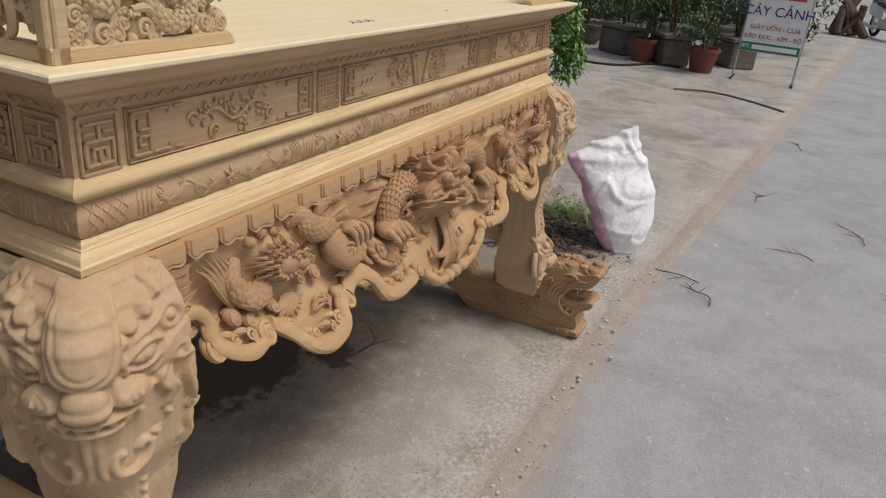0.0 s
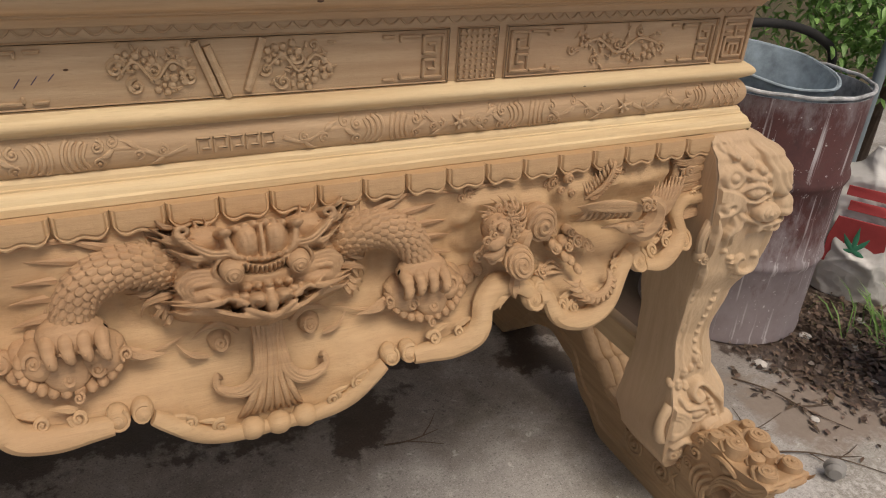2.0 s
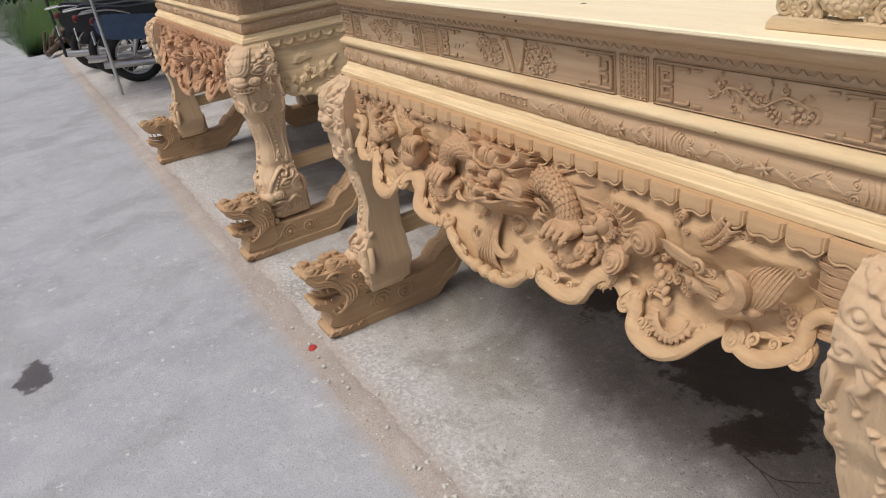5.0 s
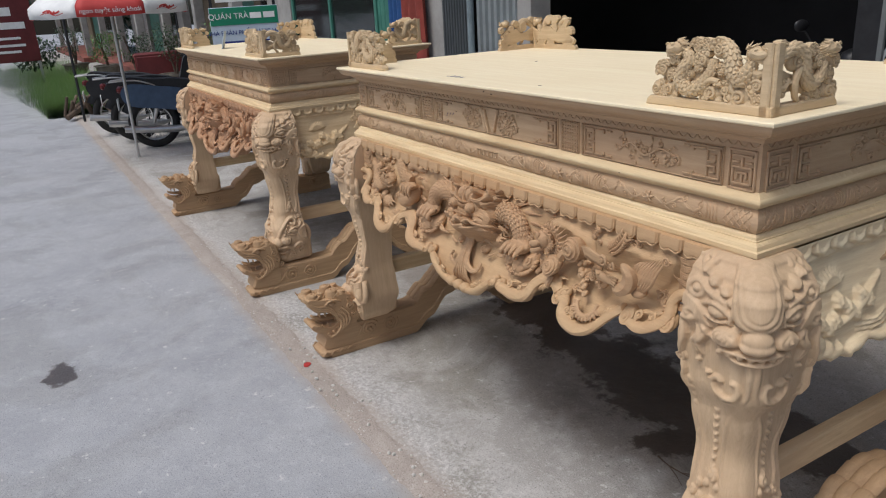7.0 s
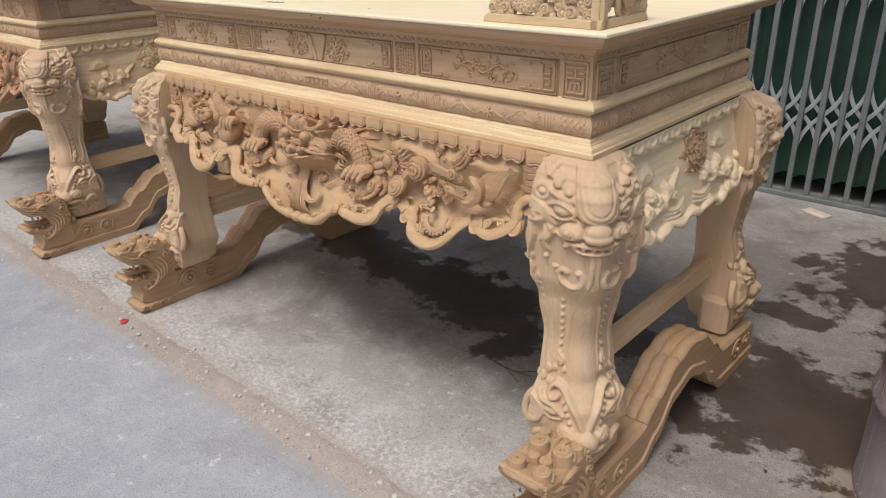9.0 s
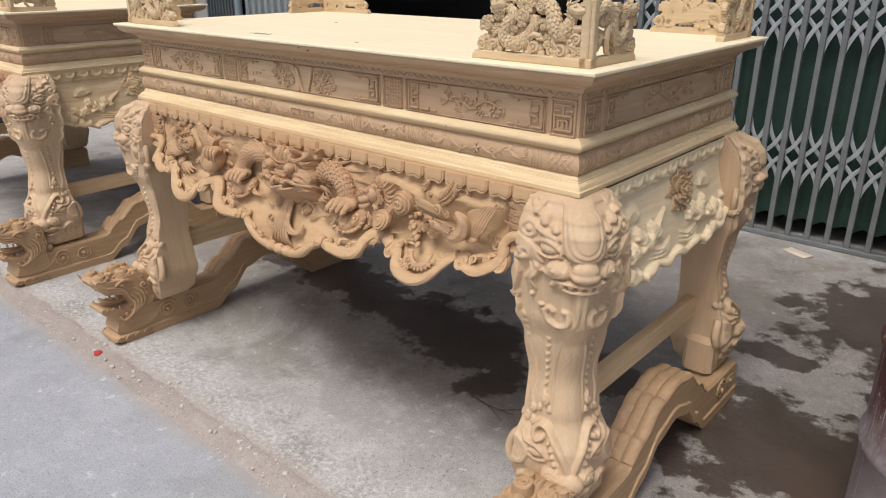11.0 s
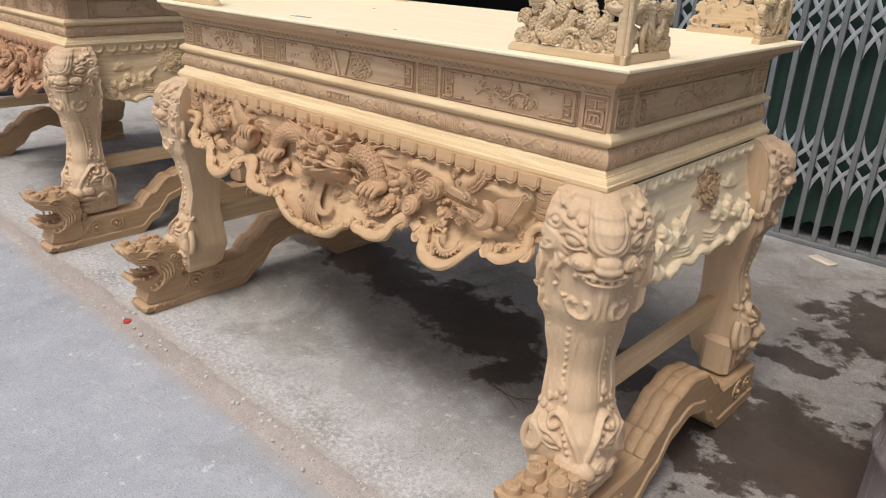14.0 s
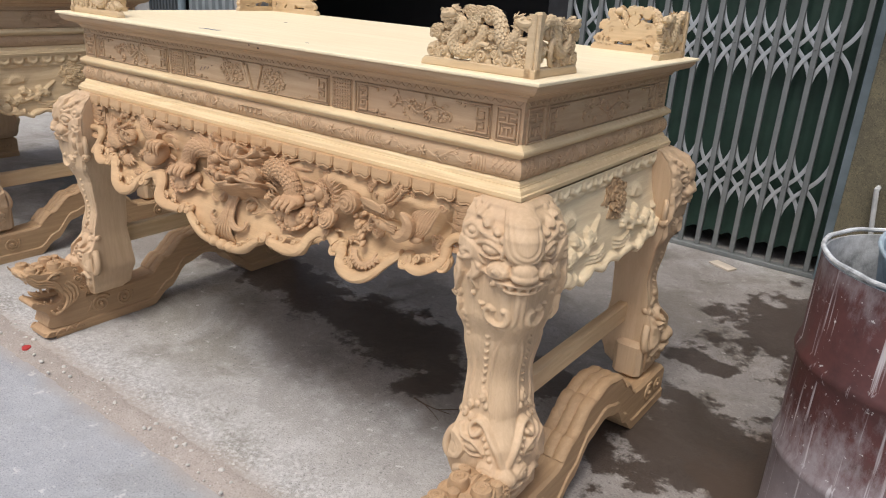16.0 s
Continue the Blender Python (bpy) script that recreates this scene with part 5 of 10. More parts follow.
def main_dragon(bag):
    """The dragon seen from the front: face, eyes, tusks, coils, claws, beard."""
    rng = random.Random(5)
    X = 0.008
    bag.ready("dragon_head", dragon_face())
    for sx in (1, -1):
        c = lambda x: X + sx * x
        eye = bag.piece("eye", 0.0, 0.012, 1.12, 0.011)
        eye.blob((c(0.0455), 0.8895, 0.062), (0.0172, 0.0166, 0.0190), 20, 12)
        for r, h in ((0.0115, 0.0765), (0.0066, 0.0795)):
            eye.tube([(c(0.0455) + r * math.cos(0.349 * k), 0.8885 + r * math.sin(0.349 * k), h) for k in range(19)], 0.0015, 6)
        eye.blob((c(0.0455), 0.8885, 0.0795), (0.0034, 0.0034, 0.0034), 9, 6)
        tusk = bag.piece("tusk", 0.0, 0.018, 1.12, 0.022)
        tusk.tube(curve([(c(0.062), 0.843, 0.062), (c(0.074), 0.846, 0.069), (c(0.098), 0.842, 0.060), (c(0.128), 0.838, 0.042)], 5), [0.0026, 0.0036, 0.0044, 0.0048, 0.0050, 0.0050, 0.0048, 0.0045, 0.0042, 0.0038, 0.0034, 0.0028, 0.0022, 0.0016, 0.0010, 0.0005], 8, 0.8)
        mane = bag.piece("mane", 0.0, 0.008, 0.95, 0.006)
        for k in range(13):
            a = math.radians(50 - 9.5 * k)
            L = 0.052 * rng.uniform(0.7, 1.2)
            bend = rng.uniform(-0.006, 0.008)
            x0, z0 = 0.116 + 0.010 * math.cos(a), 0.868 + 0.046 * math.sin(a)
            mane.flame(curve([(c(x0), z0, 0.010), (c(x0 + 0.45 * L * math.cos(a)), z0 + 0.4 * L * math.sin(a) + bend, 0.022), (c(x0 + 0.8 * L * math.cos(a)), z0 + 0.7 * L * math.sin(a) - bend, 0.014), (c(x0 + L * math.cos(a)), z0 + 0.9 * L * math.sin(a) + bend * 0.5, -0.006)], 4), 0.0052)
        mane.flame(curve([(c(0.100), 0.840, 0.020), (c(0.134), 0.842, 0.028), (c(0.160), 0.830, 0.018), (c(0.166), 0.808, 0.0)], 5), 0.0070)
        coil = bag.piece("dragon_coil", 0.0, 0.002, 0.98, 0.008)
        path = curve([(c(0.110), 0.870, 0.004), (c(0.146), 0.896, 0.018), (c(0.190), 0.902, 0.026), (c(0.228), 0.884, 0.030), (c(0.249), 0.850, 0.030), (c(0.256), 0.814, 0.024)], 7)
        scaly(coil, path, [0.0225 + 0.0075 * math.sin(math.pi * min(1, 0.2 + 0.8 * i / (len(path) - 1))) for i in range(len(path))], 0.0112, 0, 0.26)
        claw(bag.piece("claw"), c(0.254), 0.816, sx, 0.044)
        fin = bag.piece("fin")                                                # thorns along the back of the coil
        for x, z, dx, dz in ((0.200, 0.928, 0.050, 0.016), (0.236, 0.915, 0.058, 0.002), (0.258, 0.893, 0.056, -0.008), (0.270, 0.868, 0.052, -0.010), (0.277, 0.842, 0.048, -0.014)):
            fin.tube(curve([(c(x - 0.012), z - 0.006, 0.010), (c(x + 0.3 * dx), z + 0.35 * dz + 0.001, 0.014), (c(x + dx), z + dz, 0.002)], 4), [0.0085, 0.0080, 0.0074, 0.0066, 0.0054, 0.0042, 0.0030, 0.0018, 0.0006], 6, 0.8)
        fin.tube(curve([(c(0.268), 0.872, 0.008), (c(0.281), 0.846, 0.010), (c(0.286), 0.816, 0.006)], 5), 0.0038, 8)
        w = bag.piece("cloud_wisp")                                           # wisps over the coil and beside the beard
        w.flame(curve([(c(0.222), 0.934, 0.0), (c(0.262), 0.942, 0.005), (c(0.305), 0.936, 0.004), (c(0.345), 0.926, 0.0)], 5), 0.0052)
        w.flame(curve([(c(0.190), 0.770, 0.0), (c(0.150), 0.774, 0.004), (c(0.100), 0.786, 0.0)], 4), 0.0034)
        w.flame(curve([(c(0.086), 0.752, 0.0), (c(0.110), 0.760, 0.005), (c(0.128), 0.774, 0.0)], 4), 0.0050)
        w.blob((c(0.067), 0.768, -0.008), (0.018, 0.016, 0.018), 14, 8)
        w.volute((c(0.067), 0.768, 0.008), 0.011, 1.6, 1.0, sx, 0.24, 0.5)
        w.flame(curve([(c(0.040), 0.776, 0.004), (c(0.060), 0.794, 0.012), (c(0.086), 0.790, 0.010), (c(0.104), 0.776, 0.0)], 4), 0.0070)
        for x, z, r in ((0.318, 0.796, 0.014), (0.344, 0.790, 0.013), (0.300, 0.812, 0.011), (0.366, 0.796, 0.010), (0.330, 0.774, 0.009)):
            w.blob((c(x), z, -0.002), (r * 1.3, r * 1.1, 0.013), 12, 7)
            w.volute((c(x), z, 0.008), r * 0.72, 1.4, 40 * x, sx, 0.28, 0.5)
        bd = bag.piece("beard_curl")
        for q in range(3):
            bd.tube(curve([(c(0.010 + 0.004 * q), 0.790, 0.022), (c(0.012 + 0.004 * q), 0.750, 0.018), (c(0.018 + 0.006 * q), 0.720, 0.013), (c(0.040 + 0.006 * q), 0.700 + 0.003 * q, 0.008), (c(0.066 + 0.003 * q), 0.702 + 0.003 * q, 0.006), (c(0.082), 0.714, 0.005), (c(0.080), 0.726, 0.004), (c(0.072), 0.722, 0.003)], 5), [0.0052] * 22 + [0.0056] * 8 + [0.0054, 0.0050, 0.0044, 0.0036, 0.0024, 0.0010], 8)
    bd = bag.piece("beard")
    for k in range(11):
        u = (k - 5) / 5
        deep = 0.004 * (k % 2)
        bd.tube(curve([(0.013 + 0.019 * u, 0.815, 0.036 - deep), (0.010 + 0.015 * u, 0.770, 0.028 - 0.006 * abs(u) - deep), (0.006 + 0.018 * u, 0.725, 0.017 - 0.006 * abs(u) - deep), (0.002 + 0.034 * u, 0.682, 0.008 - deep), (0.0 + 0.048 * u, 0.652, -0.002)], 6), [0.0048] * 19 + [0.0050, 0.005, 0.0046, 0.004, 0.0035, 0.003], 8)


def phoenix_side(bag):
    """The reeds, phoenix, small beast, pearls and clouds at the +x end of the apron."""
    rng = random.Random(8)
    reeds(bag.piece("reeds"), 1)
    f = bag.piece("lotus_leaf", -0.024, 0.036, 0.98, 0.038)
    for k in range(9):
        u = (k - 4) / 4
        f.flame(curve([(0.746 + 0.010 * u, 0.796 + 0.006 * abs(u), 0.010), (0.756 + 0.026 * u, 0.828, 0.020 - 0.006 * abs(u)), (0.770 + 0.032 * u, 0.862, 0.014), (0.784 + 0.034 * u, 0.886 + 0.012 * u, 0.002)], 5), 0.0090)
    f.volute((0.822, 0.896, 0.006), 0.011, 1.4, 0, -1, 0.36)
    f.blob((0.748, 0.800, 0.004), (0.022, 0.014, 0.016), 12, 7)
    # phoenix: crescent wing, curled crest, hollow breast, head and beak
    f = bag.piece("phoenix", -0.006, 0.050, 0.98, 0.036)
    for q in range(3):
        wing = curve([(0.546 + 0.004 * q, 0.853 - 0.003 * q, 0.030), (0.576, 0.862 - 0.005 * q, 0.046), (0.608, 0.863 - 0.006 * q, 0.055), (0.642, 0.857 - 0.005 * q, 0.058), (0.674 - 0.003 * q, 0.843 - 0.003 * q, 0.050)], 6)
        f.tube(wing, [0.0012 + 0.0052 * math.sin(math.pi * i / (len(wing) - 1)) for i in range(len(wing))], 8, 0.8)
    for row in (0, 1):
        for k in range(9):
            f.flame(curve([(0.566 + 0.011 * k, 0.853 - 0.010 * row, 0.030 + 0.002 * k), (0.562 + 0.011 * k, 0.842 - 0.010 * row, 0.030 + 0.002 * k), (0.556 + 0.012 * k, 0.830 - 0.010 * row, 0.018 + 0.002 * k), (0.560 + 0.012 * k, 0.820 - 0.010 * row, -0.006)], 4), 0.0054)
    f.volute((0.662, 0.856, 0.066), 0.0130, 1.4, 2.4, -1, 0.34, 0.8)
    f.volute((0.684, 0.848, 0.060), 0.0085, 1.3, 1.4, -1, 0.36, 0.8)
    p = curve([(0.696, 0.852, 0.040), (0.718, 0.832, 0.036), (0.714, 0.804, 0.032), (0.690, 0.788, 0.030), (0.662, 0.792, 0.028)], 6)
    f.tube(p, [0.003 + 0.017 * math.sin(math.pi * i / (len(p) - 1)) ** 0.7 for i in range(len(p))], 14, 1.0, (0, 0, 1), True, 0.92)
    f.tube(curve([(0.680, 0.800, 0.036), (0.655, 0.806, 0.046), (0.636, 0.811, 0.050), (0.618, 0.813, 0.044), (0.600, 0.808, 0.034)], 5), [0.010] * 6 + [0.0105] * 5 + [0.0095, 0.008, 0.0065, 0.005, 0.004, 0.0034, 0.0028, 0.0022, 0.0016, 0.001], 10)
    f.blob((0.640, 0.816, 0.060), 0.0036, 8, 5)
    for k in range(4):
        f.flame(curve([(0.650, 0.812 - 0.003 * k, 0.048), (0.672, 0.816 - 0.005 * k, 0.050), (0.694, 0.812 - 0.008 * k, 0.040)], 4), 0.0038)
    f = bag.piece("plume", -0.010, 0.010, 0.98, 0.010)
    for k in range(9):                                                        # leafy spray under the lappets
        u = k / 8
        x, z = 0.606 + 0.044 * u, 0.886 + 0.046 * u ** 1.5
        f.flame(curve([(x, z, 0.006), (x + 0.012, z - 0.004, 0.014), (x + 0.026, z + 0.001, 0.002)], 3), 0.0062)
        f.flame(curve([(x, z, 0.006), (x - 0.008, z + 0.012, 0.012), (x - 0.012 + 0.006 * u, z + 0.024, 0.002)], 3), 0.0055)
    f.tube(curve([(0.600, 0.882, 0.006), (0.628, 0.900, 0.014), (0.648, 0.924, 0.012), (0.655, 0.944, 0.004)], 5), 0.0048, 8)
    for x, z, r in ((0.558, 0.926, 0.010), (0.545, 0.906, 0.008), (0.568, 0.898, 0.008)):
        button(f, (x, z, 0.008), r)
    f = bag.piece("plume", 0.0, 0.0, 0.98, 0.026)
    for k in range(11):                                                       # curling leaf below, toothed on its outer side
        a = math.radians(195 + 15 * k)
        x, z = 0.585 + 0.034 * math.cos(a), 0.772 + 0.030 * math.sin(a)
        f.flame(curve([(x - 0.004 * math.cos(a), z - 0.004 * math.sin(a), 0.010), (x + 0.012 * math.cos(a - 0.3), z + 0.010 * math.sin(a - 0.3), 0.013), (x + 0.026 * math.cos(a - 0.5), z + 0.020 * math.sin(a - 0.5), 0.001)], 3), 0.0068)
    f.tube([(0.585 + 0.034 * math.cos(math.radians(190 + 16 * k)), 0.772 + 0.030 * math.sin(math.radians(190 + 16 * k)), 0.013) for k in range(12)], 0.0050, 8)
    f = bag.piece("cloud_curls", 0.0, 0.024, 0.98, 0.014)
    for x, z, r in ((0.546, 0.796, 0.014), (0.566, 0.800, 0.015), (0.556, 0.815, 0.011), (0.582, 0.792, 0.012), (0.520, 0.796, 0.014), (0.520, 0.822, 0.010), (0.596, 0.786, 0.010), (0.536, 0.778, 0.009), (0.512, 0.842, 0.009)):
        f.blob((x, z, 0.004), (r, r * 0.85, r), 10, 6)
        f.volute((x, z, 0.012 + r * 0.6), r * 0.72, 1.6, rng.uniform(0, 6), rng.choice((1, -1)), 0.24)
    for x, z, r in ((0.481, 0.874, 0.033), (0.430, 0.823, 0.027)):
        pearl(bag.piece("pearl"), (x, z, 0.036 if r > 0.03 else 0.055), r, 3.6)
    f = bag.piece("pearl_cord", -0.002, 0.002, 0.98, 0.020)
    f.tube(curve([(0.446, 0.828, 0.024), (0.450, 0.85, 0.032), (0.466, 0.868, 0.026)], 4), [0.004, 0.009, 0.012, 0.013, 0.013, 0.012, 0.011, 0.008, 0.004], 12, 1, (0, 0, 1), True, 0.85)
    f.flame(curve([(0.432, 0.79, 0.018), (0.424, 0.770, 0.016), (0.428, 0.754, 0.006)], 4), 0.013)
    for k in range(7):
        f.blob((0.494 + 0.011 * k, 0.846 - 0.011 * k + 0.004 * (k % 2), 0.012), 0.0085, 9, 6)
    f = bag.piece("small_beast", -0.004, 0.010, 0.98, 0.036)
    f.blob((0.392, 0.874, 0.020), (0.024, 0.028, 0.030), 12, 8)
    for q in range(2):
        f.tube(curve([(0.396, 0.870 - 0.018 * q, 0.044), (0.376, 0.862 - 0.018 * q, 0.052), (0.358, 0.866 - 0.024 * q, 0.046)], 4), [0.003, 0.007, 0.010 - 0.002 * q] + [0.011 - 0.003 * q] * 3 + [0.009 - 0.003 * q, 0.006 - 0.002 * q, 0.002], 10)
    f.volute((0.358, 0.872, 0.054), 0.008, 1.4, 0, 1, 0.34)
    f.volute((0.372, 0.880, 0.052), 0.008, 1.4, 2, 1, 0.34)
    pearl(f, (0.388, 0.888, 0.046), 0.0078, 1.6)
    for row in (0, 1):
        for k in range(10):
            a = math.radians(-70 + 24 * k + 12 * row)
            r = 0.032 - 0.010 * row
            f.volute((0.402 + r * math.cos(a), 0.872 + r * math.sin(a), 0.016 + 0.016 * row), 0.0095 - 0.001 * row, 1.4, a, rng.choice((1, -1)), 0.36)
        for k in range(6):
            a = math.radians(-50 + 34 * k + 15 * row)
            f.flame(curve([(0.404 + 0.026 * math.cos(a), 0.872 + 0.026 * math.sin(a), 0.014), (0.406 + 0.042 * math.cos(a), 0.874 + 0.040 * math.sin(a), 0.018), (0.408 + 0.056 * math.cos(a + 0.2), 0.874 + 0.050 * math.sin(a + 0.2), 0.002)], 4), 0.0050)
    for k in range(7):
        f.volute((0.362 + 0.013 * k, 0.828 + 0.007 * math.sin(k * 2.0), 0.018), 0.0100, 1.4, k, 1, 0.34)
    for x, z, r, tl in ((0.364, 0.922, 0.012, 0.085), (0.664, 0.926, 0.011, -0.060), (0.778, 0.822, 0.013, 0.0), (0.664, 0.772, 0.010, 0.075), (0.526, 0.924, 0.011, 0.0), (0.761, 0.832, 0.012, 0.0), (0.50, 0.775, 0.010, 0.05), (0.690, 0.766, 0.008, 0.05), (0.785, 0.798, 0.010, 0.0)):
        cloud(bag.piece("cloud"), x, z, 0.004, r, rng, tl)


def turtle_side(bag):
    """The clawed arm on its ball, the maned beast and clouds at the -x end of the apron."""
    rng = random.Random(21)
    reeds(bag.piece("reeds"), -1)
    f = bag.piece("scaled_arm", 0.0, -0.002, 0.85, -0.006)
    p = curve([(-0.556, 0.925, 0.004), (-0.530, 0.934, 0.016), (-0.505, 0.908, 0.026), (-0.470, 0.892, 0.032), (-0.432, 0.886, 0.032)], 6)
    scaly(f, p, [0.012 + 0.014 * math.sin(math.pi * (0.1 + 0.75 * i / (len(p) - 1))) for i in range(len(p))], 0.0110)
    f.volute((-0.548, 0.938, 0.012), 0.015, 1.4, 0, 1, 0.34)
    p = curve([(-0.340, 0.944, 0.0), (-0.385, 0.934, 0.010), (-0.430, 0.944, 0.016), (-0.462, 0.926, 0.016), (-0.440, 0.906, 0.014), (-0.412, 0.918, 0.010)], 6)
    scaly(f, p, [0.006 + 0.010 * math.sin(math.pi * i / (len(p) - 1)) for i in range(len(p))], 0.0095)
    f = bag.piece("ball", -0.003, 0.018, 0.98, 0.010)
    f.blob((-0.421, 0.822, 0.022), (0.048, 0.042, 0.042), 18, 10)
    for k in range(7):
        a = 0.9 * k
        f.flame(curve([(-0.421 + 0.006 * math.cos(a), 0.832 + 0.006 * math.sin(a), 0.064), (-0.421 + 0.018 * math.cos(a + 0.5), 0.832 + 0.016 * math.sin(a + 0.5), 0.061), (-0.421 + 0.026 * math.cos(a + 1.1), 0.830 + 0.022 * math.sin(a + 1.1), 0.052)], 4), 0.0048)
    f = bag.piece("claw", 0.022, -0.002, 0.98, 0.006)
    f.blob((-0.420, 0.880, 0.040), (0.030, 0.014, 0.022), 12, 8)
    for k in range(4):
        x = -0.448 + 0.019 * k
        f.tube(curve([(x, 0.884, 0.044), (x + 0.002, 0.882, 0.064), (x + 0.004, 0.864, 0.070), (x + 0.005, 0.846, 0.062)], 4), [0.007, 0.0075, 0.008, 0.0082, 0.008, 0.0074, 0.0066, 0.006, 0.005, 0.004, 0.003, 0.002, 0.001], 9)
    # maned beast looking along the apron
    hx, hz = -0.600, 0.872
    f = bag.piece("maned_beast")
    f.blob((hx, hz, 0.026), (0.040, 0.028, 0.036), 14, 8)
    f.blob((hx + 0.030, hz - 0.006, 0.044), (0.022, 0.016, 0.022), 12, 7)
    f.tube(curve([(hx + 0.010, hz - 0.018, 0.046), (hx + 0.032, hz - 0.026, 0.050), (hx + 0.050, hz - 0.018, 0.040)], 4), 0.0052, 8)
    for row in (0, 1, 2):
        for k in range(13):
            a = math.radians(52 + 20 * k + 7 * row)
            L = rng.uniform(0.028, 0.048) - 0.006 * row
            x0, z0 = hx - 0.006 + 0.024 * math.cos(a), hz + 0.018 * math.sin(a)
            f.flame(curve([(x0, z0, 0.018 + 0.014 * row), (x0 + L * 0.5 * math.cos(a), z0 + L * 0.4 * math.sin(a) + 0.005, 0.030 + 0.013 * row), (x0 + L * math.cos(a), z0 + L * 0.7 * math.sin(a), 0.008 + 0.012 * row)], 4), 0.0056)
    for q, (dx, dz) in enumerate(((0.010, 0.012), (0.030, 0.010))):
        pearl(f, (hx + dx, hz + dz, 0.058), 0.0072, 1.6)
        f.volute((hx + 0.040 + 0.010 * q, hz - 0.001 - 0.006 * q, 0.060), 0.0075, 1.3, 0, 1, 0.36)
        f.tube(curve([(hx + dx - 0.012, hz + dz + 0.006, 0.058), (hx + dx, hz + dz + 0.012, 0.062), (hx + dx + 0.012, hz + dz + 0.004, 0.058)], 4), 0.003, 7)
    f = bag.piece("beast_body")
    p = curve([(hx - 0.02, hz - 0.01, 0.006), (-0.655, 0.835, 0.020), (-0.700, 0.842, 0.024), (-0.722, 0.876, 0.018), (-0.700, 0.905, 0.006)], 6)
    scaly(f, p, [0.010 + 0.013 * math.sin(math.pi * i / (len(p) - 1)) for i in range(len(p))], 0.0110)
    for k in range(8):
        a = math.radians(205 + 19 * k)
        f.flame(curve([(-0.60, 0.800, 0.006), (-0.60 + 0.03 * math.cos(a), 0.800 + 0.024 * math.sin(a), 0.012), (-0.60 + 0.058 * math.cos(a), 0.798 + 0.040 * math.sin(a), 0.0)], 4), 0.0080)
    for x, z, r in ((-0.52, 0.835, 0.016), (-0.50, 0.812, 0.014), (-0.545, 0.815, 0.013), (-0.355, 0.800, 0.014), (-0.375, 0.782, 0.012)):
        button(f, (x, z, 0.006), r)
    # foliage towards the corner
    f = bag.piece("lotus_leaf")
    for k in range(6):
        u = (k - 2.5) / 2.5
        f.flame(curve([(-0.722 + 0.006 * u, 0.830, 0.012), (-0.732 + 0.018 * u, 0.865, 0.018), (-0.745 + 0.026 * u, 0.90, 0.012), (-0.758 + 0.030 * u, 0.93 - 0.014 * abs(u), 0.004)], 5), 0.0095)
    f = bag.piece("cloud_curls")
    for x, z, r in ((-0.705, 0.800, 0.016), (-0.735, 0.815, 0.018), (-0.665, 0.925, 0.013), (-0.635, 0.932, 0.012), (-0.500, 0.862, 0.012), (-0.64, 0.800, 0.014), (-0.60, 0.925, 0.011)):
        f.blob((x, z, 0.008), (r, r * 0.9, r), 10, 6)
        f.volute((x, z, 0.010 + r * 0.55), r * 0.66, 1.4, rng.uniform(0, 6), rng.choice((1, -1)), 0.32)
    for k in range(4):
        f.flame(curve([(-0.35, 0.93 - 0.034 * k, 0.004), (-0.385, 0.938 - 0.034 * k, 0.009), (-0.42, 0.926 - 0.034 * k, 0.006), (-0.455, 0.934 - 0.034 * k, 0.002)], 4), 0.0075)
    for x, z, r, tl in ((-0.60, 0.945, 0.012, 0.085), (-0.705, 0.946, 0.013, -0.075), (-0.778, 0.822, 0.013, 0.0), (-0.470, 0.948, 0.010, 0.07), (-0.345, 0.80, 0.010, -0.06), (-0.50, 0.758, 0.010, -0.05), (-0.66, 0.772, 0.010, -0.07)):
        cloud(bag.piece("cloud"), x, z, 0.004, r, rng, tl)


# --- side apron ---
def side_rim(y):
    """Height of the lower edge of the side apron."""
    u = (y - DEPTH / 2) / 0.364
    return 0.700 + 0.030 * abs(u) ** 3 + 0.007 * math.cos(19 * u) - (0.012 if abs(abs(u) - 0.62) < 0.12 else 0)


def put_side(y, z, h):
    k = min(1, max(0, (0.93 - z) / 0.23))
    return (0.978 + 0.046 * k * k * (3 - 2 * k) + h, y, z)


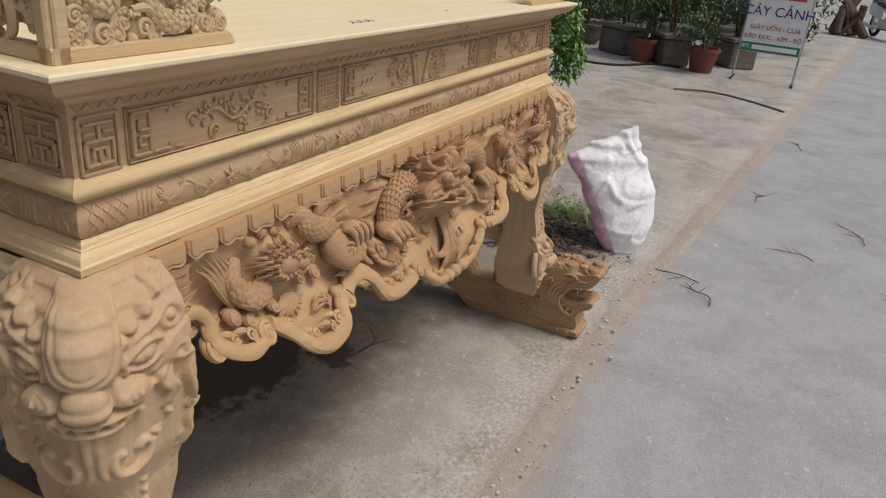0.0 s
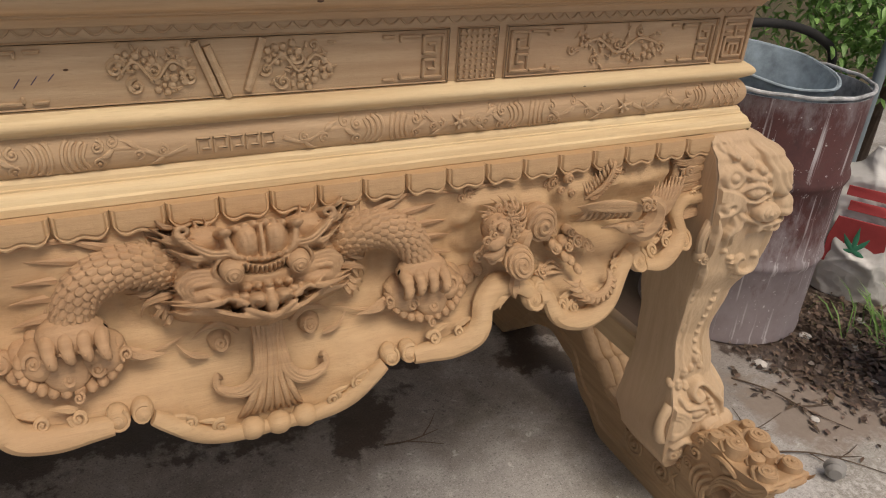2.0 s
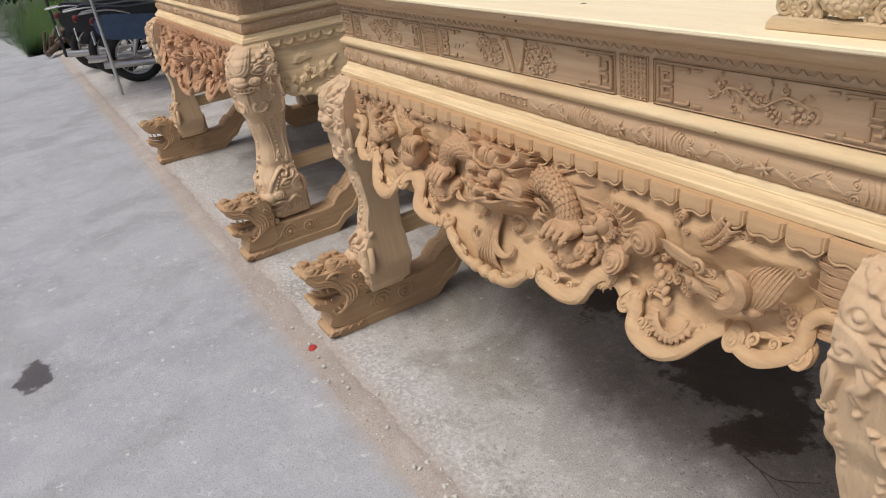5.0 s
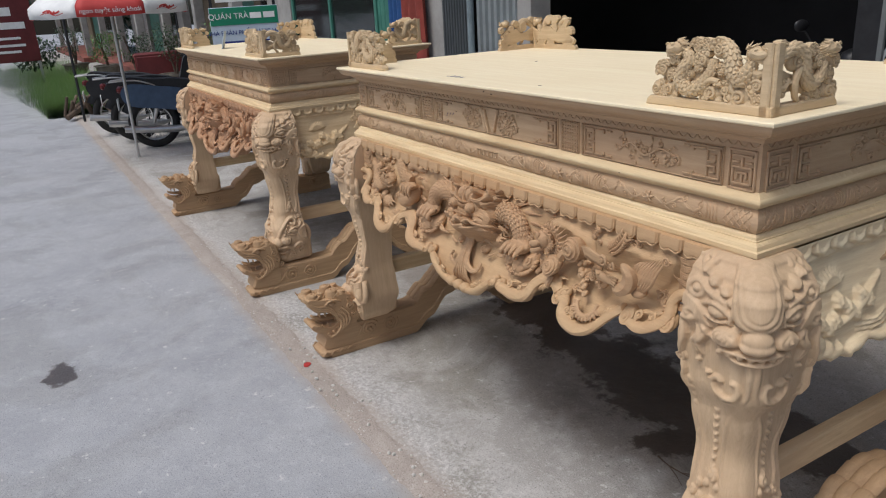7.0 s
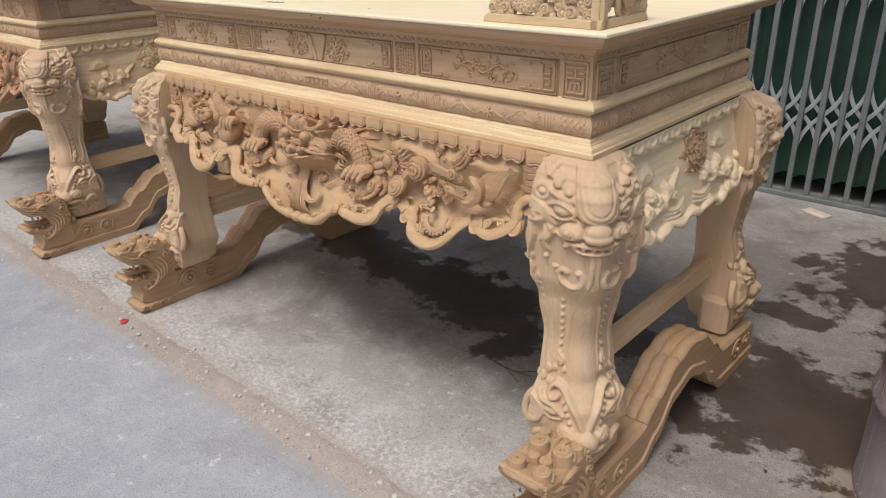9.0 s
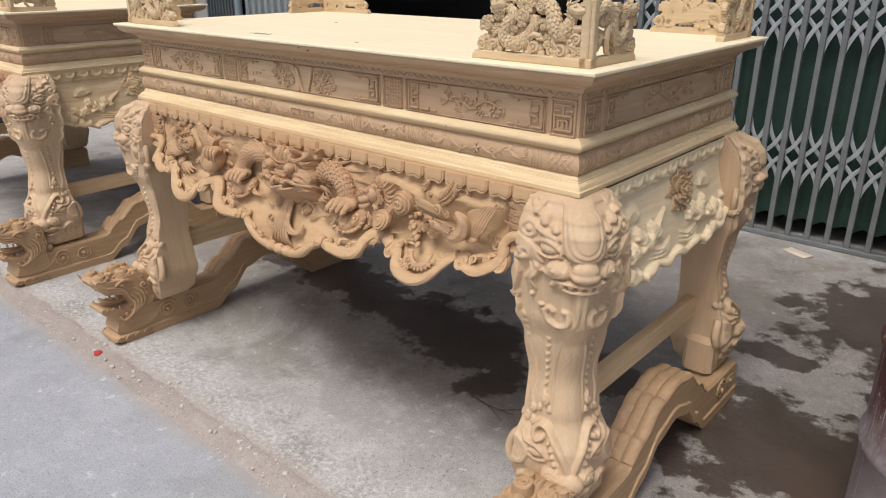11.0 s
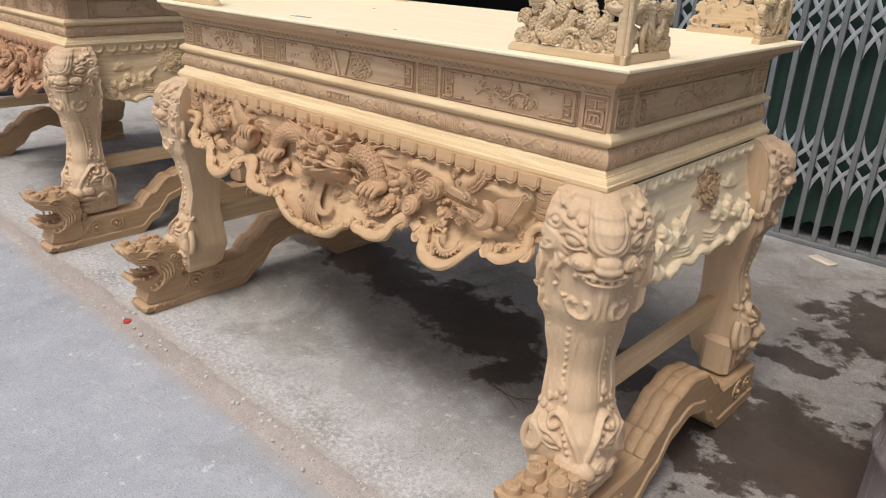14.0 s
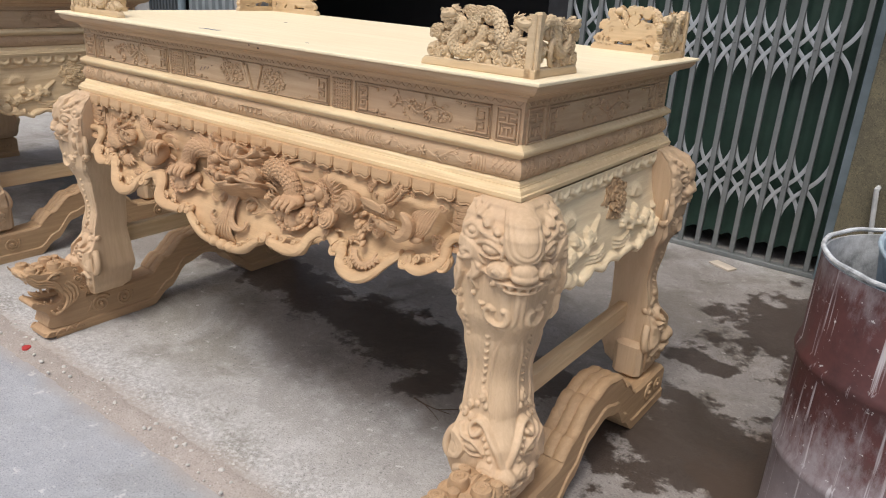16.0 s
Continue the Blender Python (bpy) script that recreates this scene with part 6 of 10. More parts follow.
def side_apron_form():
    """The end apron: rolled lip, needles, small flowers and clouds raised from the board, a row of pierced lappets above."""
    f = Relief(0.112, 0.852, 0.676, 0.977, 260, 108)
    rng = random.Random(9)
    mid = DEPTH / 2
    for k in range(11):                                                       # lappets with open slots between
        y = 0.150 + 0.0665 * k
        f.tube([(y - 0.020, 0.975, 0.004), (y - 0.018, 0.952, 0.006), (y, 0.944, 0.007), (y + 0.018, 0.952, 0.006), (y + 0.020, 0.975, 0.004)], 0.0085)
        f.blob((y, 0.968, 0.002), (0.021, 0.020, 0.010))
    f.tube([(0.112 + 0.01 * k, 0.974, 0.006) for k in range(75)], 0.007)
    f.tube([(0.112 + 0.01 * k, 0.932 + 0.002 * math.sin(k * 0.8), -0.002) for k in range(75)], 0.007)
    lip = [(0.112 + 0.0074 * k, side_rim(0.112 + 0.0074 * k) + 0.010, 0.004) for k in range(101)]
    f.tube(lip, [0.013 + 0.003 * math.sin(k * 0.5) for k in range(101)])
    for s in (1, -1):
        for q, z, r in ((0.300, 0.745, 0.022), (0.262, 0.728, 0.018), (0.325, 0.775, 0.016), (0.225, 0.720, 0.013), (0.345, 0.800, 0.012)):
            f.blob((mid + s * q, z, 0.0), (r, r * 0.9, r * 0.8))
            f.volute((mid + s * q, z, 0.010), r * 0.8, 1.5, 1.5, s, 0.28)
        for k in range(13):                                                   # fan of pine needles
            a = math.radians(90 - s * (-85 + 13 * k))
            c = (mid - s * 0.225, 0.852)
            f.flame([(c[0], c[1], 0.002), (c[0] + 0.032 * math.cos(a), c[1] + 0.028 * math.sin(a), 0.008), (c[0] + 0.064 * math.cos(a), c[1] + 0.054 * math.sin(a), 0.002)], 0.0056)
        for k in range(9):                                                    # sprays of blossoms
            c = (mid + s * (0.10 + 0.026 * k), 0.800 + 0.020 * math.sin(k * 2.1) - 0.03 * (k > 5))
            for q in range(5):
                f.blob((c[0] + 0.012 * math.cos(1.257 * q), c[1] + 0.011 * math.sin(1.257 * q), 0.006), (0.0085, 0.008, 0.010))
            f.blob((c[0], c[1], 0.012), (0.006, 0.006, 0.007))
        f.flame(curve([(mid + s * 0.05, 0.85, 0.002), (mid + s * 0.13, 0.80, 0.010), (mid + s * 0.24, 0.765, 0.006), (mid + s * 0.28, 0.78, 0)], 5), 0.011)
        for k in range(3):
            f.tube(curve([(mid + s * 0.03, 0.765 - 0.013 * k, 0.0), (mid + s * 0.08, 0.752 - 0.010 * k, 0.005), (mid + s * 0.15, 0.762 - 0.012 * k, 0.0)], 5), 0.0042)
        f.swell((mid + s * 0.30, 0.90), (0.05, 0.04), 0.006)
    f.swell((mid, 0.870), (0.09, 0.060), 0.012)
    f.soften(1)
    return f.skin(lambda y, z, h: put_side(y, max(z, side_rim(y)), h if z > side_rim(y) else 0.0)), side_back()


def side_back():
    """The plain rear of the end apron."""
    rows = []
    for i in range(41):
        y = 0.112 + 0.740 * i / 40
        zb = side_rim(y)
        rows.append([put_side(y, zb, 0.0), (0.950, y, zb), (0.945, y, 0.977), put_side(y, 0.977, 0.0)])
    return Form().rings(rows, False, False)


def peony():
    """The full-blown flower in the middle of the end apron."""
    f = Form(lambda y, z, h: put_side(y, z, h + 0.008))
    y0, z0 = DEPTH / 2 + 0.055, 0.880
    rng = random.Random(4)
    for ring, (n, r, size, h) in enumerate(((8, 0.052, 0.026, -0.002), (6, 0.033, 0.021, 0.006), (4, 0.016, 0.014, 0.012))):
        for k in range(n):
            a = 6.2832 * k / n + 0.5 * ring + rng.uniform(-0.15, 0.15)
            c, s = math.cos(a), math.sin(a)
            py, pz = y0 + r * c, z0 + 0.78 * r * s
            f.blob((py, pz, h), (size * rng.uniform(0.8, 1.1), size * rng.uniform(0.65, 0.9), 0.009), 12, 7)
            edge = [(py + size * 0.80 * math.cos(a + q), pz + size * 0.66 * math.sin(a + q), h + 0.006 + 0.002 * math.sin(5 * q + k)) for q in (-1.3, -0.9, -0.5, -0.1, 0.3, 0.7, 1.1, 1.4)]
            f.tube(curve(edge, 2), 0.0034, 7)
            f.flame([(y0 + 0.5 * r * c, z0 + 0.4 * r * s, h + 0.008), (py, pz, h + 0.010), (py + 0.4 * size * c, pz + 0.35 * size * s, h + 0.006)], 0.0034, 8)
    f.volute((y0, z0, 0.022), 0.010, 1.6, 0.0, 1, 0.30, 0.6)
    for k in range(7):                                                        # leaves
        a = 0.3 + 0.9 * k
        f.flame(curve([(y0 + 0.050 * math.cos(a), z0 + 0.038 * math.sin(a), -0.006), (y0 + 0.082 * math.cos(a), z0 + 0.052 * math.sin(a + 0.15), 0.002), (y0 + 0.112 * math.cos(a + 0.1), z0 + 0.060 * math.sin(a + 0.2), -0.006)], 4), 0.0105)
    return f


# --- frieze ornaments ---
def fret(x0, x1, z0, z1):
    """A meander hook filling a box."""
    w, h = x1 - x0, z1 - z0
    P = lambda u, v: (x0 + w * u, z0 + h * v)
    return [[P(0, 0), P(0, 1)], [P(0, 1), P(1, 1)], [P(0, 0), P(1, 0)], [P(1, 1), P(1, 0.58), P(0.38, 0.58)], [P(0.38, 0.58), P(0.38, 0.80), P(0.7, 0.80)],
            [P(1, 0), P(1, 0.42), P(0.38, 0.42)], [P(0.38, 0.42), P(0.38, 0.2), P(0.7, 0.2)]]


def flowers(f, x, z, w, rng, kind):
    """A low-relief sprig: a twisting stem with blossoms, scrolls or a pair of scroll-books."""
    h = 0.0035
    if kind == "books":
        for s, dx, dz in ((1, -0.03, 0.0), (1, -0.015, -0.006), (-1, 0.035, 0.002)):
            f.tube([(x + dx - s * 0.012, z + 0.036 + dz, 0.001), (x + dx + s * 0.012, z - 0.034 + dz, 0.001)], 0.0062, 8, 0.8)
        for s in (-1, 1):
            flowers(f, x + s * 0.095, z, 0.09, rng, "sprig")
        return
    k = 9
    stem = curve([(x - w / 2, z - 0.008, 0), (x - w / 4, z + 0.014, 0.002), (x, z - 0.010, 0.002), (x + w / 4, z + 0.012, 0.002), (x + w / 2, z - 0.002, 0)], 5)
    f.tube(stem, 0.0026, 6, 0.9)
    for i in range(k):
        cx, cz = x + w * (i / (k - 1) - 0.5), z + 0.022 * math.sin(i * 2.3) + rng.uniform(-0.006, 0.006)
        r = rng.uniform(0.008, 0.0125)
        if i % 2:
            for q in range(5):
                f.blob((cx + r * math.cos(1.257 * q), cz + r * math.sin(1.257 * q), 0.0005), (r * 0.55, r * 0.55, h), 7, 4)
            f.blob((cx, cz, 0.001), (r * 0.35, r * 0.35, h * 1.2), 7, 4)
        else:
            f.volute((cx, cz, 0.0), r, 1.2, rng.uniform(0, 6), rng.choice((1, -1)), 0.34, 0.25, 5)
    for i in range(30):
        cx, cz, a = x + w * rng.uniform(-0.5, 0.5), z + rng.uniform(-0.030, 0.032), rng.uniform(0, 6.28)
        f.flame([(cx, cz, 0), (cx + 0.007 * math.cos(a), cz + 0.007 * math.sin(a), 0.0028), (cx + 0.014 * math.cos(a), cz + 0.014 * math.sin(a), 0.0)], 0.0036)


def long_panel(put, x0, x1, kind, seed):
    f, rng = Form(put), random.Random(seed)
    z0, z1 = 1.106, 1.186
    bars(f, [[(x0, z0), (x1, z0)], [(x0, z1), (x1, z1)], [(x0, z0), (x0, z1)], [(x1, z0), (x1, z1)]], 0.0036, -0.001, 0.0032)
    e = min(0.032, (x1 - x0) * 0.12)
    bars(f, fret(x0 + 0.009, x0 + 0.009 + e, z0 + 0.009, z1 - 0.009), 0.0045, -0.001, 0.0036)
    bars(f, fret(x1 - 0.009, x1 - 0.009 - e, z0 + 0.009, z1 - 0.009), 0.0045, -0.001, 0.0036)
    for s, x in ((1, x0 + 0.016 + e), (-1, x1 - 0.016 - e)):
        for z, d in ((z0 + 0.009, 1), (z1 - 0.009, -1)):
            bars(f, [[(x, z), (x + s * 0.03, z)], [(x + s * 0.03, z), (x + s * 0.03, z + d * 0.006)], [(x + s * 0.042, z), (x + s * 0.056, z)]], 0.0045, -0.001, 0.0036)
    flowers(f, (x0 + x1) / 2, (z0 + z1) / 2, (x1 - x0) * (0.42 if kind == "sprig" else 0.4), rng, kind)
    return f


def lattice_panel(put, x0, x1):
    """A square of small pierced coin pattern."""
    f = Form(put)
    z0, z1 = 1.106, 1.186
    n, m = 7, 9
    bars(f, [[(x0, z0), (x1, z0)], [(x0, z1), (x1, z1)], [(x0, z0), (x0, z1)], [(x1, z0), (x1, z1)]], 0.003, -0.001, 0.003)
    for i in range(n):
        for j in range(m):
            cx, cz = x0 + (x1 - x0) * (i + 0.5) / n, z0 + (z1 - z0) * (j + 0.5) / m
            s = 0.0032
            f.extrude([(cx - s, cz), (cx, cz - s), (cx + s, cz), (cx, cz + s)] if (i + j) % 2 else [(cx - s * 0.6, cz - s * 0.6), (cx + s * 0.6, cz - s * 0.6), (cx + s * 0.6, cz + s * 0.6), (cx - s * 0.6, cz + s * 0.6)], -0.001, 0.003, 0.0008)
    return f


def maze_panel(put, x0, x1):
    """The squared longevity sign at the corners."""
    f = Form(put)
    z0, z1 = 1.106, 1.186
    w, h = x1 - x0, z1 - z0
    P = lambda u, v: (x0 + w * u, z0 + h * v)
    run = [[P(0, 0), P(1, 0), P(1, 1), P(0, 1), P(0, 0)], [P(0.14, 0.86), P(0.86, 0.86)], [P(0.5, 0.86), P(0.5, 0.56)], [P(0.14, 0.70), P(0.36, 0.70)], [P(0.64, 0.70), P(0.86, 0.70)],
           [P(0.14, 0.56), P(0.86, 0.56)], [P(0.14, 0.56), P(0.14, 0.14), P(0.86, 0.14), P(0.86, 0.56)], [P(0.5, 0.14), P(0.5, 0.42)], [P(0.32, 0.42), P(0.68, 0.42)], [P(0.32, 0.42), P(0.32, 0.28)], [P(0.68, 0.42), P(0.68, 0.28)]]
    return bars(f, run, 0.0050, -0.001, 0.0036)


def band_out(z):
    return 0.014 * math.sin(math.pi * min(1, max(0, (z - 1.016) / 0.054))) ** 0.7


def band_carving(put, half, seed, side=False):
    """Scroll-work along the swelling band: nested brackets, a key pattern in the middle, sprigs between, herringbone at both ends."""
    f, rng = Form(put), random.Random(seed)
    zc = 1.0435

    def bracket(x, s):
        for q in range(3):
            f.tube([(x + s * (0.016 + 0.0085 * q) - s * 0.010 * math.cos(a), zc + (0.0225 - 0.0015 * q) * math.sin(a), 0.0) for a in [-1.45 + 0.29 * k for k in range(11)]], 0.0030, 6)
        for d in (1, -1):
            f.volute((x + s * 0.048, zc + 0.011 * d, 0.0), 0.0085, 1.3, 1.57 * d, -s * d, 0.30, 0.35, 6)
        f.tube(curve([(x + s * 0.036, zc + 0.017, 0), (x + s * 0.030, zc, 0.001), (x + s * 0.036, zc - 0.017, 0)], 4), 0.0026, 6)

    def bloom(x, r):
        for k in range(6):
            a = 1.047 * k + 0.3
            f.flame([(x, zc, 0.001), (x + 0.6 * r * math.cos(a), zc + 0.6 * r * math.sin(a), 0.004), (x + r * math.cos(a), zc + r * math.sin(a), 0.0)], r * 0.22, 8)
        f.blob((x, zc, 0.002), (r * 0.28, r * 0.28, 0.004), 8, 5)

    def ribbon(x0, x1):
        d = 1 if x1 > x0 else -1
        w = abs(x1 - x0)
        n = max(3, int(w / 0.024))
        pts = [(x0 + (x1 - x0) * k / n, zc + 0.010 * math.sin(k * 1.9 + seed), -0.0008) for k in range(n + 1)]
        p = curve(pts, 4)
        f.tube(p, [0.0042 * (1 - 0.4 * i / (len(p) - 1)) for i in range(len(p))], 8, 0.7)
        for k, (x, z, _) in enumerate(pts[1:], 1):
            e = 1 if k % 2 else -1
            f.volute((x, z + e * 0.0090, -0.0005), 0.0080, 1.3, 1.57 * e, e * d, 0.30, 0.25, 6)
            f.flame(curve([(x, z, 0.0), (x + d * 0.010, z - e * 0.009, 0.0016), (x + d * 0.023, z - e * 0.012, -0.0008)], 3), 0.0046, 8)

    if side:
        stops, ends, keys = [-0.17, 0.17], 0.385, 0.0
    else:
        stops, ends, keys = [-0.474, -0.225, 0.225, 0.474], half - 0.083, 1.0
    for x in stops:
        bracket(x, 1)
        bracket(x, -1)
    for s in (1, -1):
        bracket(s * ends, -s)
    gaps = sorted(stops + [-ends, ends])
    for a, b in zip(gaps, gaps[1:]):
        m = (a + b) / 2
        if keys and abs(m) < 0.01:
            for k in range(5):
                x = -0.044 + 0.022 * k
                bars(f, [[(x - 0.008, zc - 0.010), (x - 0.008, zc + 0.010), (x + 0.008, zc + 0.010), (x + 0.008, zc - 0.004), (x - 0.001, zc - 0.004)]], 0.0034, -0.001, 0.0040)
            for s in (1, -1):
                ribbon(s * 0.066, s * (b - 0.066))
        else:
            bloom(m, 0.019)
            ribbon(m + 0.020, b - 0.064)
            ribbon(m - 0.020, a + 0.064)
    for s in (1, -1):
        w = half - 0.006 - (ends + 0.008)
        for i in range(int(w / 0.0085)):
            for j in range(5):
                x, z = s * (half - 0.008 - 0.0085 * i), 1.0245 + 0.0095 * j
                d = 0.0042 if (i + j) % 2 else -0.0042
                f.tube([(x - 0.0036, z - d, 0.0004), (x + 0.0036, z + d, 0.0004)], 0.0019, 5)
    return f


def lace(put, half):
    f = Form(put)
    n = int(2 * half / 0.026)
    for k in range(n):
        x = -half + 2 * half * (k + 0.5) / n
        f.tube(curve([(x - 0.012, 1.203, 0), (x - 0.006, 1.1965, 0.0006), (x, 1.1945, 0.0006), (x + 0.006, 1.1965, 0.0006), (x + 0.012, 1.203, 0)], 2), 0.0016, 5)
    return f


# --- openwork corner rails ---
def palmette(f, x, z, turn, r):
    """A lobed cloud fan with a curl at its heart."""
    f.blob((x, z, -0.002), (r * 0.75, r * 0.75, 0.012), 12, 7)
    for k in range(5):
        a = turn + (k - 2) * 0.62
        px, pz = x + r * 0.72 * math.cos(a), z + r * 0.72 * math.sin(a)
        f.blob((px, pz, -0.002), (r * 0.36, r * 0.36, 0.013), 10, 6)
        f.tube([(px + r * 0.30 * math.cos(a + q), pz + r * 0.30 * math.sin(a + q), 0.008) for q in (-1.4, -0.7, 0, 0.7, 1.4)], r * 0.10, 6)
    f.volute((x, z, 0.008), r * 0.48, 1.5, turn, 1, 0.30, 0.5)


def rail_wing(length, side):
    """One upright pierced board with a flat back: sill, corner post, scaled dragon, cloud fans; along +x from the corner, facing +h."""
    f = Form(lambda x, z, h: (x, -max(h, -0.010), z))
    rng = random.Random(31 if side else 30)
    f.extrude([(0, 0), (length, 0), (length, 0.012), (length - 0.01, 0.021), (0, 0.021)], -0.010, 0.013, 0.003)
    f.extrude([(0, 0), (0.014, 0), (0.014, 0.128), (0.010, 0.138), (0, 0.138)], -0.010, 0.008, 0.003)
    web = [(0.014, 0.060), (0.06, 0.050), (0.09, 0.044), (0.12, 0.056), (0.15, 0.044), (0.19, 0.05), (0.22, 0.034), (0.26, 0.03), (0.30, 0.03), (0.314, 0.045), (0.298, 0.075), (0.285, 0.095), (0.268, 0.118), (0.248, 0.134), (0.225, 0.136), (0.205, 0.122), (0.182, 0.136), (0.150, 0.138), (0.130, 0.128), (0.108, 0.138), (0.085, 0.118), (0.058, 0.130), (0.030, 0.120), (0.014, 0.134)]
    if side:
        web = [(0.014, 0.058), (0.05, 0.046), (0.075, 0.06), (0.11, 0.04), (0.15, 0.026), (0.20, 0.026), (0.206, 0.06), (0.192, 0.09), (0.198, 0.118), (0.175, 0.130), (0.150, 0.112), (0.125, 0.124), (0.100, 0.112), (0.070, 0.132), (0.035, 0.122), (0.014, 0.132)]
    web = [(x, 0.026 + (z - 0.026) * (0.58 + 0.12 * math.sin(x * 60))) for x, z in web]
    f.extrude(curve(web, 3, True), -0.0125, -0.001, 0.002)
    if not side:
        bodies = [([(0.128, 0.128, 0.0), (0.112, 0.126, 0.004), (0.100, 0.104, 0.006), (0.094, 0.080, 0.006), (0.078, 0.068, 0.006), (0.062, 0.084, 0.006), (0.052, 0.106, 0.006)], 0.0165),
                  ([(0.226, 0.122, 0.004), (0.206, 0.104, 0.006), (0.222, 0.078, 0.006), (0.228, 0.054, 0.006), (0.202, 0.040, 0.006), (0.172, 0.050, 0.006), (0.152, 0.076, 0.004), (0.146, 0.104, 0.002)], 0.0150)]
        limbs = [[(0.090, 0.074, 0.004), (0.096, 0.050, 0.008), (0.084, 0.036, 0.006)], [(0.176, 0.046, 0.004), (0.152, 0.062, 0.010), (0.128, 0.060, 0.008)], [(0.070, 0.090, 0.002), (0.040, 0.080, 0.006), (0.018, 0.086, 0.004)]]
        fans = [(0.146, 0.036, -1.2, 0.024), (0.078, 0.032, -1.3, 0.026), (0.292, 0.036, 3.6, 0.020), (0.258, 0.036, -1.4, 0.020), (0.276, 0.076, 1.0, 0.017), (0.040, 0.058, 0.4, 0.019), (0.134, 0.122, 1.5, 0.019), (0.114, 0.044, 2.0, 0.015),
                (0.172, 0.100, 1.0, 0.017), (0.188, 0.126, 1.6, 0.015), (0.165, 0.128, 1.4, 0.013), (0.250, 0.098, 2.0, 0.015), (0.032, 0.034, -0.6, 0.014), (0.204, 0.072, 0.0, 0.012), (0.028, 0.116, 0.0, 0.013), (0.262, 0.116, 2.6, 0.013), (0.248, 0.066, 0.5, 0.012), (0.186, 0.084, 2.0, 0.012), (0.126, 0.080, 2.0, 0.012)]
        heads = [(0.046, 0.118, -1), (0.236, 0.124, 1)]
    else:
        bodies = [([(0.016, 0.088, 0.0), (0.036, 0.112, 0.004), (0.066, 0.124, 0.006), (0.096, 0.108, 0.006), (0.104, 0.076, 0.006), (0.122, 0.052, 0.006), (0.150, 0.060, 0.006), (0.166, 0.092, 0.006)], 0.0135)]
        limbs = [[(0.092, 0.090, 0.004), (0.072, 0.062, 0.010), (0.078, 0.034, 0.008), (0.090, 0.024, 0.006)], [(0.020, 0.060, 0.002), (0.040, 0.052, 0.006), (0.060, 0.066, 0.004)]]
        fans = [(0.076, 0.098, 0.5, 0.020), (0.136, 0.034, -1.2, 0.018), (0.184, 0.032, -0.6, 0.020), (0.030, 0.052, 0.4, 0.016), (0.146, 0.090, 1.2, 0.014), (0.178, 0.064, 0.0, 0.014), (0.122, 0.112, 1.4, 0.014), (0.030, 0.126, 1.4, 0.012), (0.196, 0.090, 0.3, 0.012)]
        heads = [(0.172, 0.116, 1)]
    for p, r in bodies:
        p = curve(p, 5)
        scaly(f, p, [r * (0.55 + 0.5 * math.sin(math.pi * i / (len(p) - 1)) ** 0.7) for i in range(len(p))], 0.0100, 0, 0.42)
    for p in limbs:
        p = curve(p, 4)
        f.tube(p, [0.0085 - 0.003 * i / (len(p) - 1) for i in range(len(p))], 8)
        x, z, h = p[-1]
        for k in (-1, 0, 1):
            f.flame([(x, z, h), (x + 0.007 * k, z - 0.006, h + 0.006), (x + 0.010 * k, z - 0.013, h)], 0.0042, 8)
    for x, z, a, r in fans:
        palmette(f, x, z, a, r * 1.28)
    for x, z, s in heads:
        f.blob((x, z, 0.006), (0.017, 0.014, 0.016), 12, 7)
        f.tube(curve([(x, z + 0.002, 0.012), (x + s * 0.014, z - 0.002, 0.014), (x + s * 0.028, z + 0.002, 0.008)], 3), [0.011, 0.011, 0.010, 0.009, 0.0085, 0.007, 0.004], 8)
        f.tube(curve([(x, z - 0.008, 0.010), (x + s * 0.014, z - 0.013, 0.010), (x + s * 0.024, z - 0.012, 0.006)], 3), [0.006, 0.006, 0.0055, 0.005, 0.0045, 0.004, 0.002], 8)
        f.volute((x + s * 0.024, z + 0.006, 0.014), 0.005, 1.2, 0, 1, 0.36)
        f.blob((x + s * 0.006, z + 0.008, 0.019), 0.0045, 8, 5)
        for row in (0, 1):
            for k in range(9):
                a = math.radians(90 + s * (8 + 19 * k + 8 * row))
                L = rng.uniform(0.022, 0.034)
                f.flame([(x + 0.010 * math.cos(a), z + 0.009 * math.sin(a), 0.002 + 0.007 * row), (x + L * 0.6 * math.cos(a), z + L * 0.5 * math.sin(a), 0.010 + 0.006 * row), (x + L * math.cos(a + 0.3), z + L * 0.7 * math.sin(a + 0.3), 0.002 + 0.005 * row)], 0.0052)
    return f


def moved(form, fn, flip=False):
    g = Form()
    g.v = [fn(*p) for p in form.v]
    g.f = [c[::-1] for c in form.f] if flip else list(form.f)
    return g


